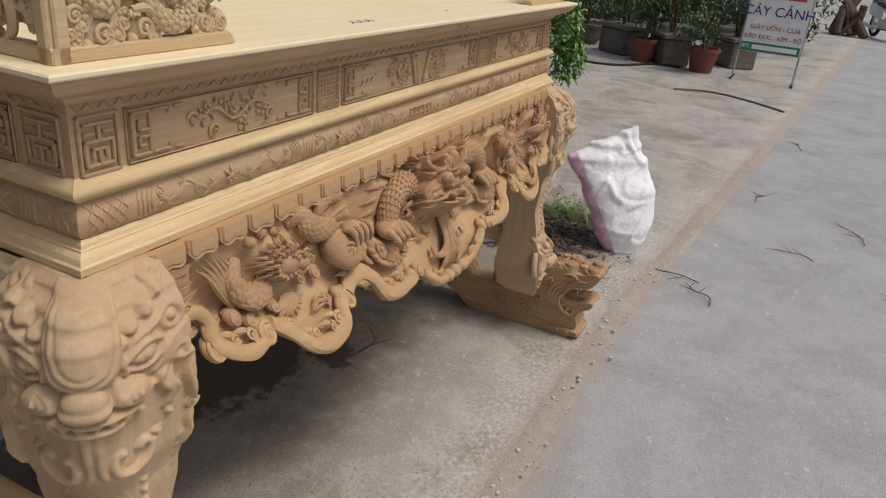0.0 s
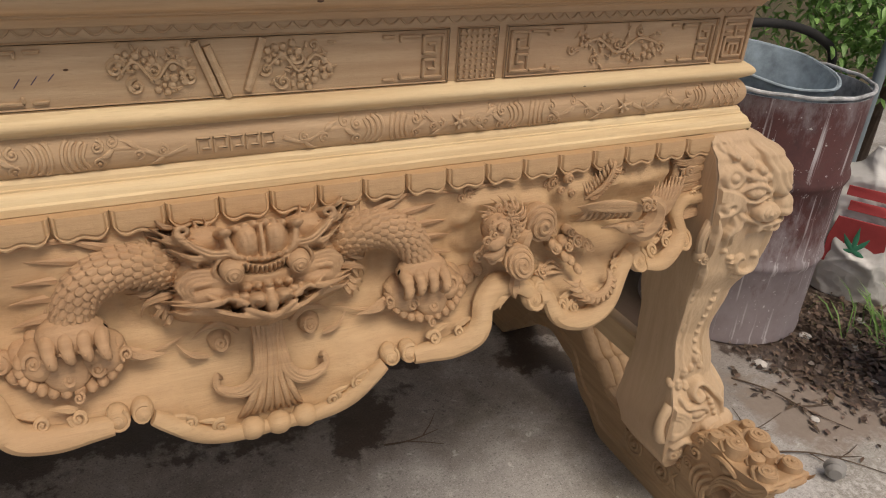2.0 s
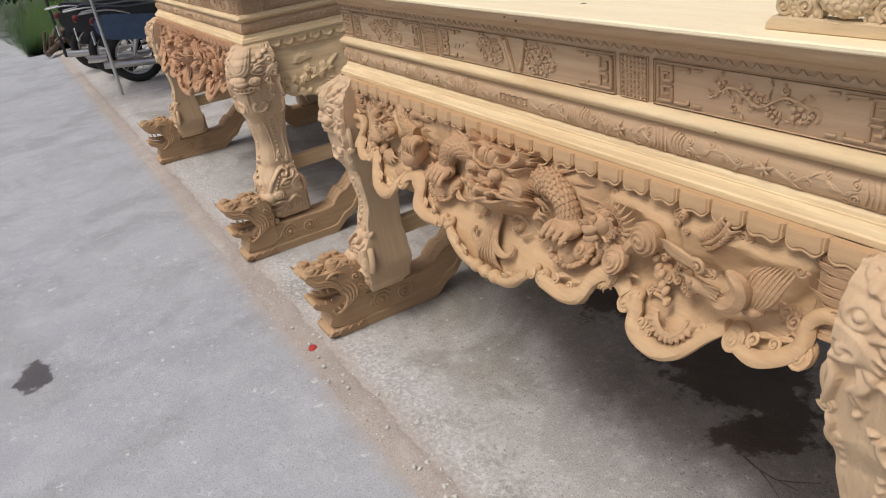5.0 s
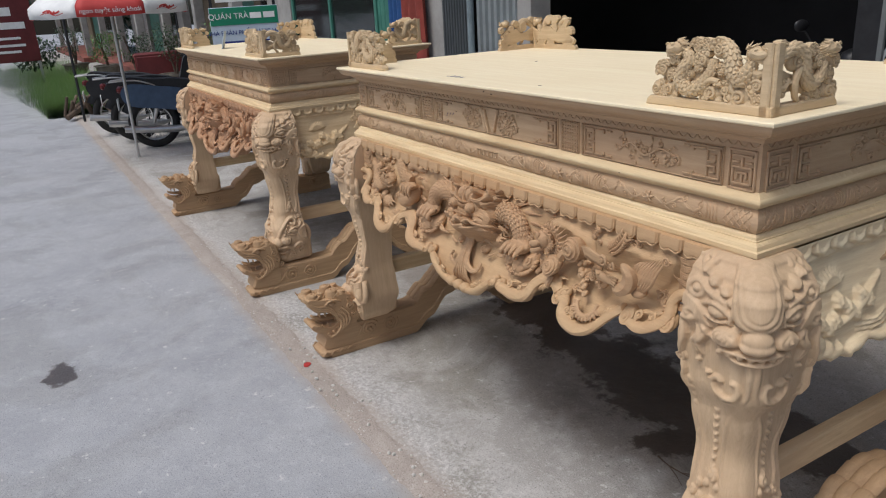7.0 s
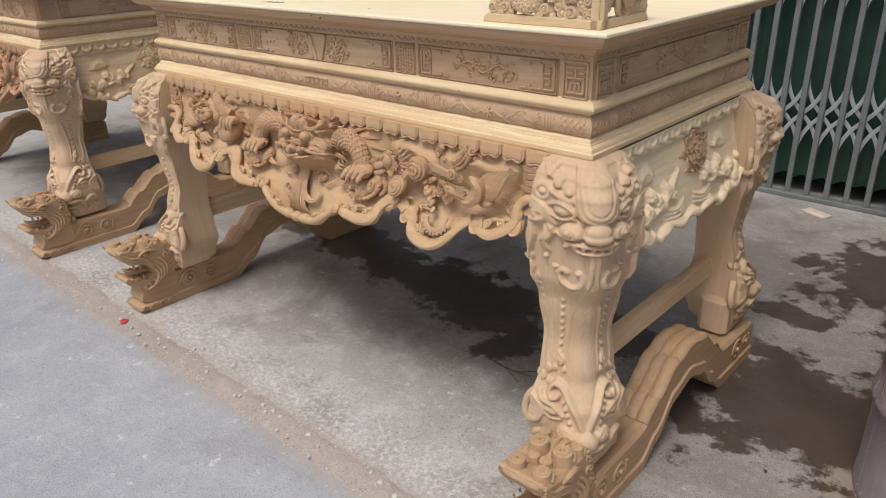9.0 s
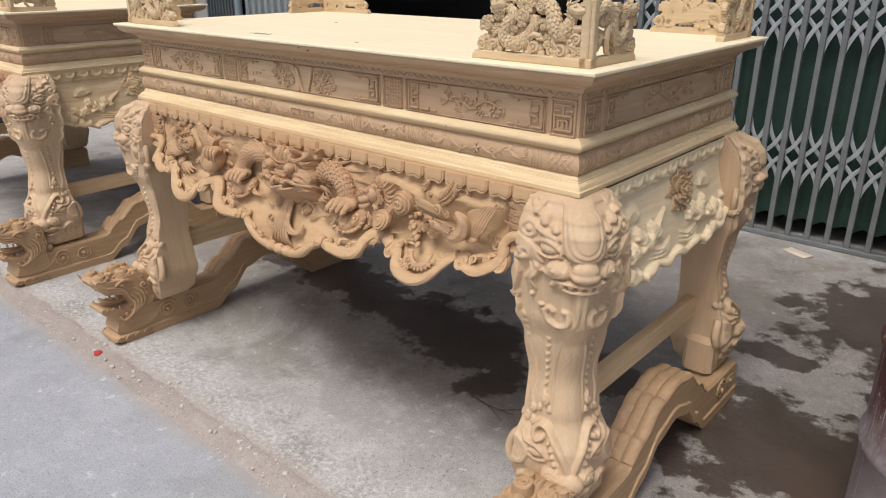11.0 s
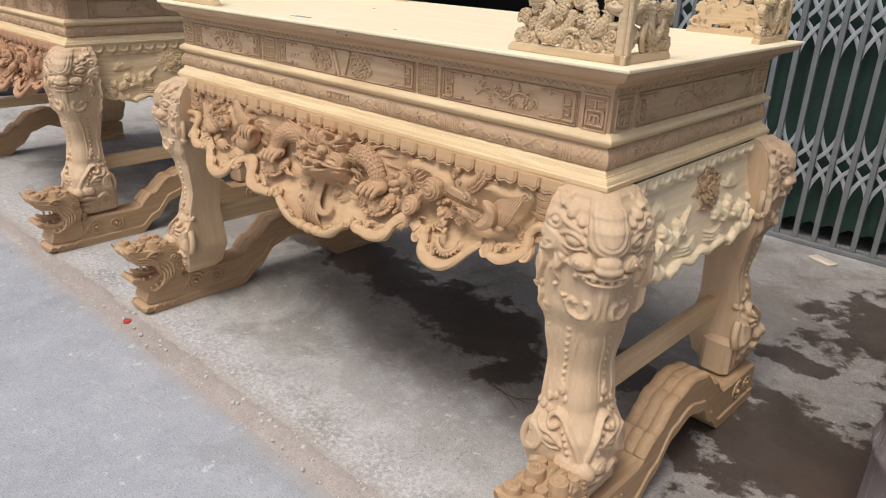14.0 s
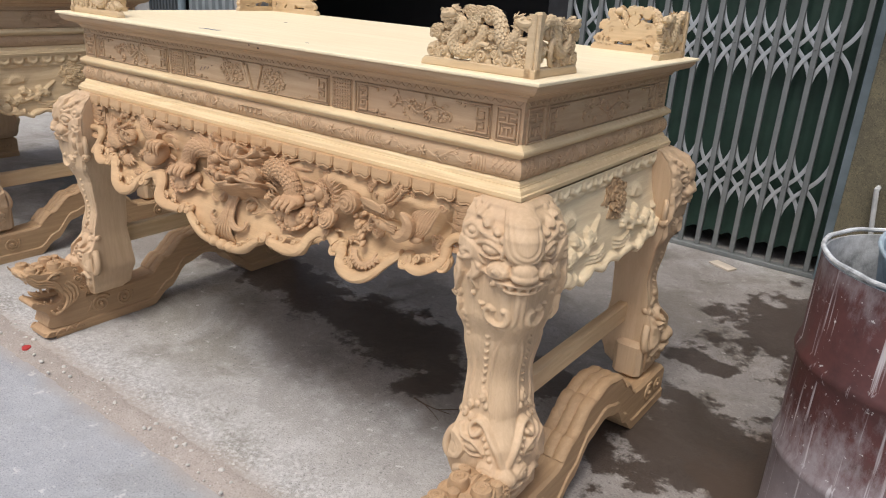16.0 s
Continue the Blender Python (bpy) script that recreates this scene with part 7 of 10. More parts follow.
def altar_table(at):
    t = thing("altar_table", "raw pale wood altar table with carved dragon apron", "table", at, 0, "carved altar tables")
    part("tabletop", loop([(-0.03, 1.246), (0.024, 1.2500), (0.034, 1.2515), (0.0362, 1.2540), (0.0362, 1.2585), (0.0335, TOP_Z)], True), M_TOP, t, "smooth cream wood top, its colour lightened for the sky above")
    part("cornice", loop([(-0.03, 1.2045), (-0.0245, 1.2055), (-0.0225, 1.2100), (-0.0190, 1.2150), (-0.0130, 1.2185), (-0.0085, 1.2195), (-0.0080, 1.2225), (0.0040, 1.2250), (0.0150, 1.2295), (0.0235, 1.2365), (0.0280, 1.2440), (0.0290, 1.2505)]),
         M_WOOD, t, "rounded wooden cornice under the top", 24)
    frieze = part("frieze", loop([(-0.03, 1.09), (-0.03, 1.206)]), M_WOOD, t, "carved frieze board")
    part("roll_moulding", loop([(-0.03, 1.069)] + [(-0.03 + 0.019 * math.sin(math.pi * k / 10), 1.071 + 0.034 * k / 10) for k in range(11)]), M_PALE, t, "smooth rounded pale moulding")
    band = part("carved_band", loop([(-0.03, 1.013)] + [(-0.03 + 0.014 * math.sin(math.pi * k / 10) ** 0.7, 1.016 + 0.054 * k / 10) for k in range(11)]), M_WOOD, t, "scroll-carved swelling band")
    part("base_moulding", loop([(-0.06, 0.977), (-0.001, 0.9775), (0.0, 0.9785), (0.0005, 0.9890), (-0.0035, 0.9915), (-0.0040, 0.9935), (-0.0070, 0.9995), (-0.0115, 1.0035), (-0.0150, 1.0050), (-0.0152, 1.0075), (-0.0180, 1.0085), (-0.0192, 1.0140), (-0.0235, 1.0190), (-0.03, 1.020)]),
         M_PALE, t, "pale planed stepped moulding", 14)
    # frieze panels on the front and both ends
    front = lambda x, z, h: (x, 0.03 - 1.55 * h, z)
    right = lambda u, z, h: (HALF - 0.03 + 1.3 * h, DEPTH / 2 + u, z)
    left = lambda u, z, h: (-HALF + 0.03 - 1.3 * h, DEPTH / 2 - u, z)
    fp = lambda name, form: part(name, form, M_WOOD, frieze)
    fp("flower_panel", long_panel(front, -0.327, 0.327, "books", 2))
    for s, seed in ((1, 4), (-1, 6)):
        fp("flower_panel", long_panel(front, *sorted((s * 0.429, s * 0.866)), "sprig", seed))
        fp("lattice_panel", lattice_panel(front, *sorted((s * 0.344, s * 0.412))))
        fp("longevity_panel", maze_panel(front, *sorted((s * 0.882, s * 0.944))))
    fp("lace_edge", lace(front, 0.95))
    for put in (right, left):
        fp("flower_panel", long_panel(put, -0.34, 0.34, "sprig", 12))
        for s in (1, -1):
            fp("longevity_panel", maze_panel(put, *sorted((s * 0.36, s * 0.435))))
        fp("lace_edge", lace(put, 0.44))
    part("scroll_carving", band_carving(lambda x, z, h: (x, 0.03 - band_out(z) - h, z), 0.955, 3), M_WOOD, band)
    part("scroll_carving", band_carving(lambda u, z, h: (HALF - 0.03 + band_out(z) + h, DEPTH / 2 + u, z), 0.452, 5, True), M_WOOD, band)
    part("scroll_carving", band_carving(lambda u, z, h: (-HALF + 0.03 - band_out(z) - h, DEPTH / 2 - u, z), 0.452, 5, True), M_WOOD, band)
    # legs, sleds, stretchers
    leg, masks, knobs, base, head, scroll = leg_form(), leg_mask(), edge_knobs(), base_form(), base_head(), base_scrolls()
    ridges = arch_ridges()
    block = Form().box((0.948, -0.050, 0.145), (1.052, 0.125, 0.287), 0.016)
    for sx in (1, -1):
        for ya in (None, DEPTH / 2):
            one = part("leg", mirror(leg, sx, ya), M_WOOD_Z, t)
            part("leg_block", mirror(block, sx, ya), M_WOOD_Z, one)
            part("beast_mask", mirror(masks[0 if ya is None else 1], sx, ya), M_WOOD_Z, one, "", 60)
            for g in knobs:
                part("scroll_knob", mirror(g, sx, ya), M_WOOD_Z, one)
        sled = part("sled_base", mirror(base, sx), M_WOOD_Y, t, "arched sled foot carved as a dragon")
        for name, form in head:
            part(name, mirror(form, sx), M_WOOD_Y, sled)
        part("side_scrolls", mirror(scroll, sx), M_WOOD_Y, sled)
        for r in ridges:
            part("ridge", mirror(r, sx), M_WOOD_Y, sled)
        part("stretcher", mirror(Form().box((0.925, 0.07, 0.345), (0.962, 0.90, 0.415), 0.004), sx), M_PALE_Y, t, "plain planed stretcher rail")
    # front apron
    bag = Bag(put_apron)
    main_dragon(bag)
    phoenix_side(bag)
    turtle_side(bag)
    apron = part("apron", apron_form([form for name, form in bag.forms]), M_APRON, t, "deep front apron with scalloped lower edge")
    part("scrolled_rim", rim_form(), M_APRON, apron)
    for name, form in bag.forms:
        part(name, form, M_CARVED, apron)
    lap, rows = Form(lambda x, z, h: (x, -0.004 - h, z)), []
    for i in range(29):
        u = i / 28
        edge = abs(2 * u - 1)
        zb = 0.9435 + 0.0026 * math.cos(12.566 * u) + 0.0105 * edge ** 6
        row = [(0.0002 + 0.0697 * u, 0.9775, -0.002)]
        for j in range(15):
            v = j / 14
            d = min(min(u, 1 - u) * 0.0697, (1 - v) * 0.034)
            hh = (0.008 + 0.0090 * (1 - edge ** 10)) * (0.92 + 0.16 * math.sin(2.4 * v)) - 0.0024 * max(0, 1 - abs(d - 0.0050) / 0.0020)
            row.append((0.0002 + 0.0697 * u, 0.9775 + (zb - 0.9775) * v, hh if 0 < i < 28 else 0.0080))
        row.append((0.0002 + 0.0697 * u, zb - 0.0005, -0.012))
        rows.append(row)
    lap.rings(rows, False, False)
    lappet = part("lappet", lap, M_APRON, apron)
    lappet.location.x = -0.881
    for k in range(1, 25):
        q = new("lappet", lappet.data)
        q.parent = apron
        q.location.x = -0.881 + 0.0705 * k
    # side and back aprons
    ends, flower = side_apron_form(), peony()
    for sx in (1, -1):
        side = part("side_apron", mirror(ends[0], sx), M_FILLER, t, "paler side apron patched with filler", 50)
        part("rear_face", mirror(ends[1], sx), M_PALE_Y, side)
        part("flower_carving", mirror(flower, sx), M_WOOD_Y, side, "full-blown carved flower")
    part("back_apron", Form().box((-0.88, DEPTH - 0.03, 0.76), (0.88, DEPTH, 0.973)), M_WOOD, t)
    # corner rails
    wing_a, wing_b = rail_wing(0.318, False), rail_wing(0.212, True)
    for sx in (1, -1):
        for back in (False, True):
            yf = (lambda y: DEPTH - y) if back else (lambda y: y)
            d = sx < 0
            a = moved(wing_a, lambda x, y, z: (sx * (0.984 - x), yf(0.018 + y), TOP_Z + z - 0.001), (not d) != back)
            b = moved(wing_b, lambda x, y, z: (sx * (0.968 - y), yf(0.004 + x), TOP_Z + z - 0.001), d != back)
            rail = part("corner_rail", a, M_RAIL, t, "pierced corner rail carved with a dragon")
            part("short_wing", b, M_RAIL, rail)
    return t


table = altar_table((0, 0, 0))
table_b = copy_thing(table, pose(-2.973, -0.045, 0))
for ob in table_b.children_recursive:
    if ob.name.split(".")[0] == "apron" or (ob.parent and ob.parent.name.split(".")[0] == "apron"):
        ob.material_slots[0].link, ob.material_slots[0].material = "OBJECT", M_RED_WOOD
    if ob.name.split(".")[0] in ("side_apron", "flower_carving", "rear_face"):
        ob.material_slots[0].link, ob.material_slots[0].material = "OBJECT", M_PALE_Y
tagged(table_b, "raw wood altar table with reddish carved dragon apron")

# pencil strokes, nail dots and cracks of the first table
M_INK = plain("blue_pencil", (0.05, 0.05, 0.16), 0.8, 0, 0.2)
M_KNOT = plain("dark_knot", (0.10, 0.055, 0.03), 0.8, 0, 0.3)
for k in range(3):
    g = Form().tube(curve([(-0.272 + 0.030 * k, 0.044, TOP_Z + 0.0006), (-0.256 + 0.030 * k, 0.056, TOP_Z + 0.0006), (-0.250 + 0.030 * k, 0.068, TOP_Z + 0.0006)], 3), 0.0016, 6, 0.25)
    g.tube([(-0.250 + 0.030 * k, 0.068, TOP_Z + 0.0006), (-0.247 + 0.030 * k, 0.045, TOP_Z + 0.0006)], 0.0014, 6, 0.25)
    part("pencil_stroke", g, M_INK, table, "blue pencil stroke")
    part("pencil_stroke", Form().tube([(-0.256 + 0.019 * k, 0.0295, 1.134 + 0.003 * k), (-0.248 + 0.019 * k, 0.0295, 1.145 + 0.002 * k)], 0.0010, 6, 0.4), M_INK, table, "short dark pencil stroke")
for x, y, z, r in ((0.201, 0.067, TOP_Z, 0.005), (0.11, -0.0365, 1.241, 0.003), (-0.196, 0.030, 1.153, 0.002), (0.58, 0.0125, 1.086, 0.0025), (0.07, -0.0362, 1.246, 0.0025), (0.52, 0.30, TOP_Z, 0.004), (-0.4, 0.52, TOP_Z, 0.006)):
    part("knot", Form().blob((x, y, z), (r * 1.6, 0.0012 if z < TOP_Z else r, r * 0.8 if z < TOP_Z else 0.0008), 8, 5), M_KNOT, table)
for y, w in ((0.297, 0.03), (0.345, 0.02), (0.39, 0.035), (0.62, 0.015)):
    part("crack", Form().box((0.9795, y, 0.9885), (0.9808, y + w, 0.9915), 0.0005), M_KNOT, table)

# ---- shop fronts ----
def folding_gate():
    """A scissor gate of steel channels, with a dark green sheet hung behind."""
    g = thing("folding_gate", "closed grey steel folding scissor gate", "gate", (0, FACADE, 0))
    pitch, x0, n = 0.1025, -0.411, 17
    bar = Form().box((-0.014, -0.020, 0.03), (0.014, -0.016, 2.45), 0.002).box((-0.014, -0.016, 0.03), (-0.010, 0.002, 2.45), 0.001).box((0.010, -0.016, 0.03), (0.014, 0.002, 2.45), 0.001)
    for z in (0.477, 0.85, 1.211, 1.58, 1.945):
        bar.blob((0, -0.021, z), (0.0055, 0.004, 0.0055), 8, 4)
    first = part("gate_bar", bar, M_GATE, g)
    first.location.x = x0
    for k in range(1, n):
        q = new("gate_bar", first.data)
        q.parent, q.location.x = g, x0 + pitch * k
    for zc in (0.477, 1.211, 1.945):
        for s in (1, -1):
            lat = Form()
            y = 0.010 + 0.004 * s
            p = curve([(0, y, zc + 0.185 * s), (0.016, y, zc + 0.125 * s), (pitch * 0.5, y, zc + 0.058 * s), (pitch, y, zc), (pitch * 1.5, y, zc - 0.058 * s), (2 * pitch - 0.016, y, zc - 0.125 * s), (2 * pitch, y, zc - 0.185 * s)], 5)
            lat.tube(p, 0.0110, 6, 0.16, (0, 1, 0))
            one = part("lattice_strip", lat, M_STRIP, g)
            one.location.x = x0
            for k in range(1, n - 2):
                q = new("lattice_strip", one.data)
                q.parent, q.location.x = g, x0 + pitch * k
    part("floor_track", Form().box((-0.42, -0.03, 0.0), (1.30, 0.03, 0.028), 0.004), M_GATE, g)
    part("gate_post", Form().box((1.275, -0.04, 0), (1.325, 0.03, 2.5), 0.006), M_POST, g, "pale blue-grey end post")
    part("gate_post", Form().box((1.335, -0.01, 0), (1.358, 0.04, 2.5), 0.004), M_DARKSTEEL, g, "dark rusty end channel")
    f, rings = Form(), []
    for i in range(120):
        x = -0.42 + 1.72 * i / 119
        rings.append([(x, 0.09 + 0.008 * math.sin(x * 37) + 0.004 * math.sin(x * 91), z) for z in (0.10 + 0.012 * math.sin(x * 60), 0.9, 1.7, 2.55)])
    f.rings(rings, False, False)
    sheet_ = single("hanging_sheet", f, M_TARP, "dark green sheet hanging behind the gate", "sheet", (0, FACADE, 0))
    return g


M_STRIP = plain("pale_steel_strip", (0.48, 0.50, 0.51), 0.4, 0.4, 0.2, 8.0)
M_POST = plain("weathered_blue_grey_paint", (0.22, 0.27, 0.29), 0.5, 0.1, 0.3, 5.0)
folding_gate()


def ribbed(name, x0, x1, material, label, pitch=0.075, depth=0.03, y=FACADE, z1=2.62):
    f, rings = Form(), []
    n = int((x1 - x0) / pitch)
    for i in range(n):
        a = x0 + (x1 - x0) * i / n
        w = (x1 - x0) / n
        for u, d in ((0.0, 0), (0.30, 0), (0.42, 1), (0.88, 1)):
            rings.append([(a + u * w, y - d * depth, z) for z in (0.02, z1)])
    rings.append([(x1, y, 0.02), (x1, y, z1)])
    f.rings(rings, False, False)
    return single(name, f, material, label, "shutter", kind="structure", sharp=20)


ribbed("shutter_a", -4.34, -3.66, M_SHUTTER, "pale ribbed zinc sheet closing the bay", 0.09)
ribbed("shutter_b", -4.98, -4.42, M_SHUTTER_DK, "dull dark ribbed steel shutter", 0.05, 0.02)
single("drain_pipe", Form().tube([(0, 0, 0), (0, 0, 1.3), (0, 0, 2.62)], 0.035, 14), M_POST, "grey-blue upright pipe beside the shutter", "pipe", (-4.38, FACADE - 0.05, 0))


def hung_cloth(name, material, label, x, w, z0, z1):
    f, rings = Form(), []
    for i in range(29):
        u = i / 28
        rings.append([(x + w * (u - 0.5) * (1 - 0.25 * (z - z0) / (z1 - z0)), FACADE - 0.08 - 0.035 * math.sin(u * 19 + z * 0.6), z) for z in [z0 + 0.03 * math.sin(u * 9) + (z1 - z0) * k / 8 for k in range(9)]])
    f.rings(rings, False, False)
    single(name, f, material, label, "cloth")


M_BLUE = plain("blue_tarpaulin", (0.03, 0.10, 0.28), 0.5, 0, 0.3, 5.0)
M_RED = plain("red_cloth", (0.26, 0.05, 0.035), 0.7, 0, 0.3, 5.0)
hung_cloth("hanging_tarpaulin", M_BLUE, "folded blue tarpaulin hanging by the shop front", -5.86, 0.34, 0.9, 2.62)
hung_cloth("hanging_cloth", M_RED, "folded rust-red cloth hanging by the shop front", -5.46, 0.55, 0.7, 2.62)
M_GREEN_SHEET = plain("green_painted_sheet", (0.06, 0.20, 0.15), 0.5, 0.1, 0.25, 4.0)
ribbed("shutter_c", -6.55, -5.98, M_GREEN_SHEET, "green painted ribbed door panel", 0.11, 0.012)
wall_box("wall_pier_c", (-5.98, FACADE - 0.01, 0), (-4.98, FACADE + 0.2, 2.62), M_PLASTER, "plastered pier behind the hanging cloths")


def shop_window():
    w = thing("window_1", "large dark shop window in a green frame", "window", (-8.0, FACADE, 0), kind="structure")
    M_FRAME = M_GREEN_SHEET
    for x in (-1.5, -0.02, 1.42):
        part("window_frame", Form().box((x, -0.03, 0.0), (x + 0.06, 0.05, 2.6), 0.006), M_FRAME, w)
    for z in (0.0, 0.55, 2.55):
        part("window_frame", Form().box((-1.44, -0.02, z), (1.42, 0.04, z + 0.05), 0.005), M_FRAME, w)
    for x in (-1.44, 0.04):
        p = part("pane", Form().box((x, 0.0, 0.6), (x + 1.38 + 0.06 * (x < 0) - 0.02, 0.008, 2.55), 0.001), M_GLASS, w)
        p.visible_shadow = False
        part("lower_panel", Form().box((x, 0.0, 0.05), (x + 1.38, 0.02, 0.55), 0.004), M_DARKSTEEL, w)


m, t, b = nodes_of("dusty_shop_glass")
b.inputs["Base Color"].default_value = (0.05, 0.06, 0.06, 1)
b.inputs["Roughness"].default_value = 0.06
b.inputs["Transmission Weight"].default_value = 0.75
b.inputs["IOR"].default_value = 1.45
M_GLASS = m
shop_window()
wall_box("wall_far_pier", (-10.6, FACADE - 0.05, 0), (-9.5, FACADE + 0.2, 2.62), M_PLASTER, "plastered pier beyond the shop window")

# lettering and painted bars
def words(text, size, material, parent, m, name="lettering", thick=0.0015, align="CENTER"):
    cu = bpy.data.curves.new(name, "FONT")
    cu.body, cu.size, cu.align_x, cu.align_y, cu.extrude = text, size, align, "CENTER", thick
    tmp = bpy.data.objects.new(name, cu)
    scene.collection.objects.link(tmp)
    me = bpy.data.meshes.new_from_object(tmp.evaluated_get(bpy.context.evaluated_depsgraph_get()))
    bpy.data.objects.remove(tmp)
    me.materials.clear()
    me.materials.append(material)
    ob = new(name, me)
    ob.parent, ob.matrix_basis = parent, m
    return ob


M_WHITE = plain("white_paint", (0.78, 0.78, 0.76), 0.5, 0, 0.12, 6.0)
M_SIGN_GREEN = plain("green_sign_face", (0.02, 0.22, 0.12), 0.4, 0, 0.15, 5.0)
M_SIGN_BLUE = plain("dark_blue_lettering", (0.02, 0.04, 0.20), 0.5, 0, 0.1)
M_SIGN_RED = plain("red_lettering", (0.45, 0.06, 0.03), 0.5, 0, 0.1)
M_SIGN_GREY = plain("pale_blue_sign_face", (0.50, 0.58, 0.66), 0.45, 0, 0.12, 5.0)
M_BROWN_INK = plain("brown_red_lettering", (0.36, 0.10, 0.05), 0.5, 0, 0.1)


def tea_sign():
    """A board on legs, green over pale blue, that faces along the street."""
    s = thing("shop_sign", "green and pale blue tea shop sign on posts", "sign", (-6.3, 1.14, 0), 90 - 14)
    part("board", Form().box((-0.36, 0.0, 1.10), (0.36, 0.02, 1.53), 0.004), M_SIGN_GREY, s)
    part("green_field", Form().box((-0.355, -0.006, 1.345), (0.355, 0.0, 1.525), 0.002), M_SIGN_GREEN, s)
    up = lambda x, z: pose(x, -0.009, z, 90, 0, 0)
    words("QUÁN TRÀ", 0.082, M_WHITE, s, up(-0.165, 1.435))
    for x, w in ((0.120, 0.12), (0.262, 0.12)):
        part("painted_bar", Form().box((x - w / 2, -0.0095, 1.405), (x + w / 2, -0.006, 1.465), 0.001), M_WHITE, s)
    words("NHÀ PHÂN PHỐI HÀNG HÓA", 0.062, M_SIGN_BLUE, s, pose(0, -0.003, 1.265, 90, 0, 0))
    for z in (1.16,):
        part("painted_bar", Form().box((-0.25, -0.003, z - 0.02), (0.25, 0.0, z + 0.02), 0.001), M_SIGN_BLUE, s)
    part("upper_board", Form().box((-0.28, 0.0, 1.58), (0.36, 0.02, 1.80), 0.004), M_WHITE, s)
    words("RỬA XE", 0.09, M_SIGN_GREEN, s, pose(0.04, -0.003, 1.64, 90, 0, 0))
    for x in (-0.33, 0.33):
        part("post", Form().box((x - 0.015, 0.02, 0.0), (x + 0.015, 0.05, 1.8), 0.003), M_DARKSTEEL, s)
    part("foot", Form().box((-0.36, -0.15, 0.0), (0.36, 0.2, 0.03), 0.004), M_DARKSTEEL, s)


tea_sign()

# ---- along the street ----
M_RUBBER = plain("tyre_rubber", (0.022, 0.021, 0.02), 0.8, 0, 0.4, 12.0)
M_CHROME = plain("dull_chrome", (0.55, 0.55, 0.54), 0.3, 0.9, 0.15, 8.0)
M_BIKE_BLACK = plain("dark_motorcycle_plastic", (0.02, 0.02, 0.022), 0.4, 0, 0.3)
M_BIKE_BLUE = plain("blue_motorcycle_paint", (0.06, 0.10, 0.17), 0.45, 0, 0.25)
M_SEAT = plain("black_seat_vinyl", (0.018, 0.018, 0.02), 0.55, 0, 0.3, 20.0)
M_TAIL = plain("red_lamp_plastic", (0.12, 0.012, 0.012), 0.3, 0, 0.2)


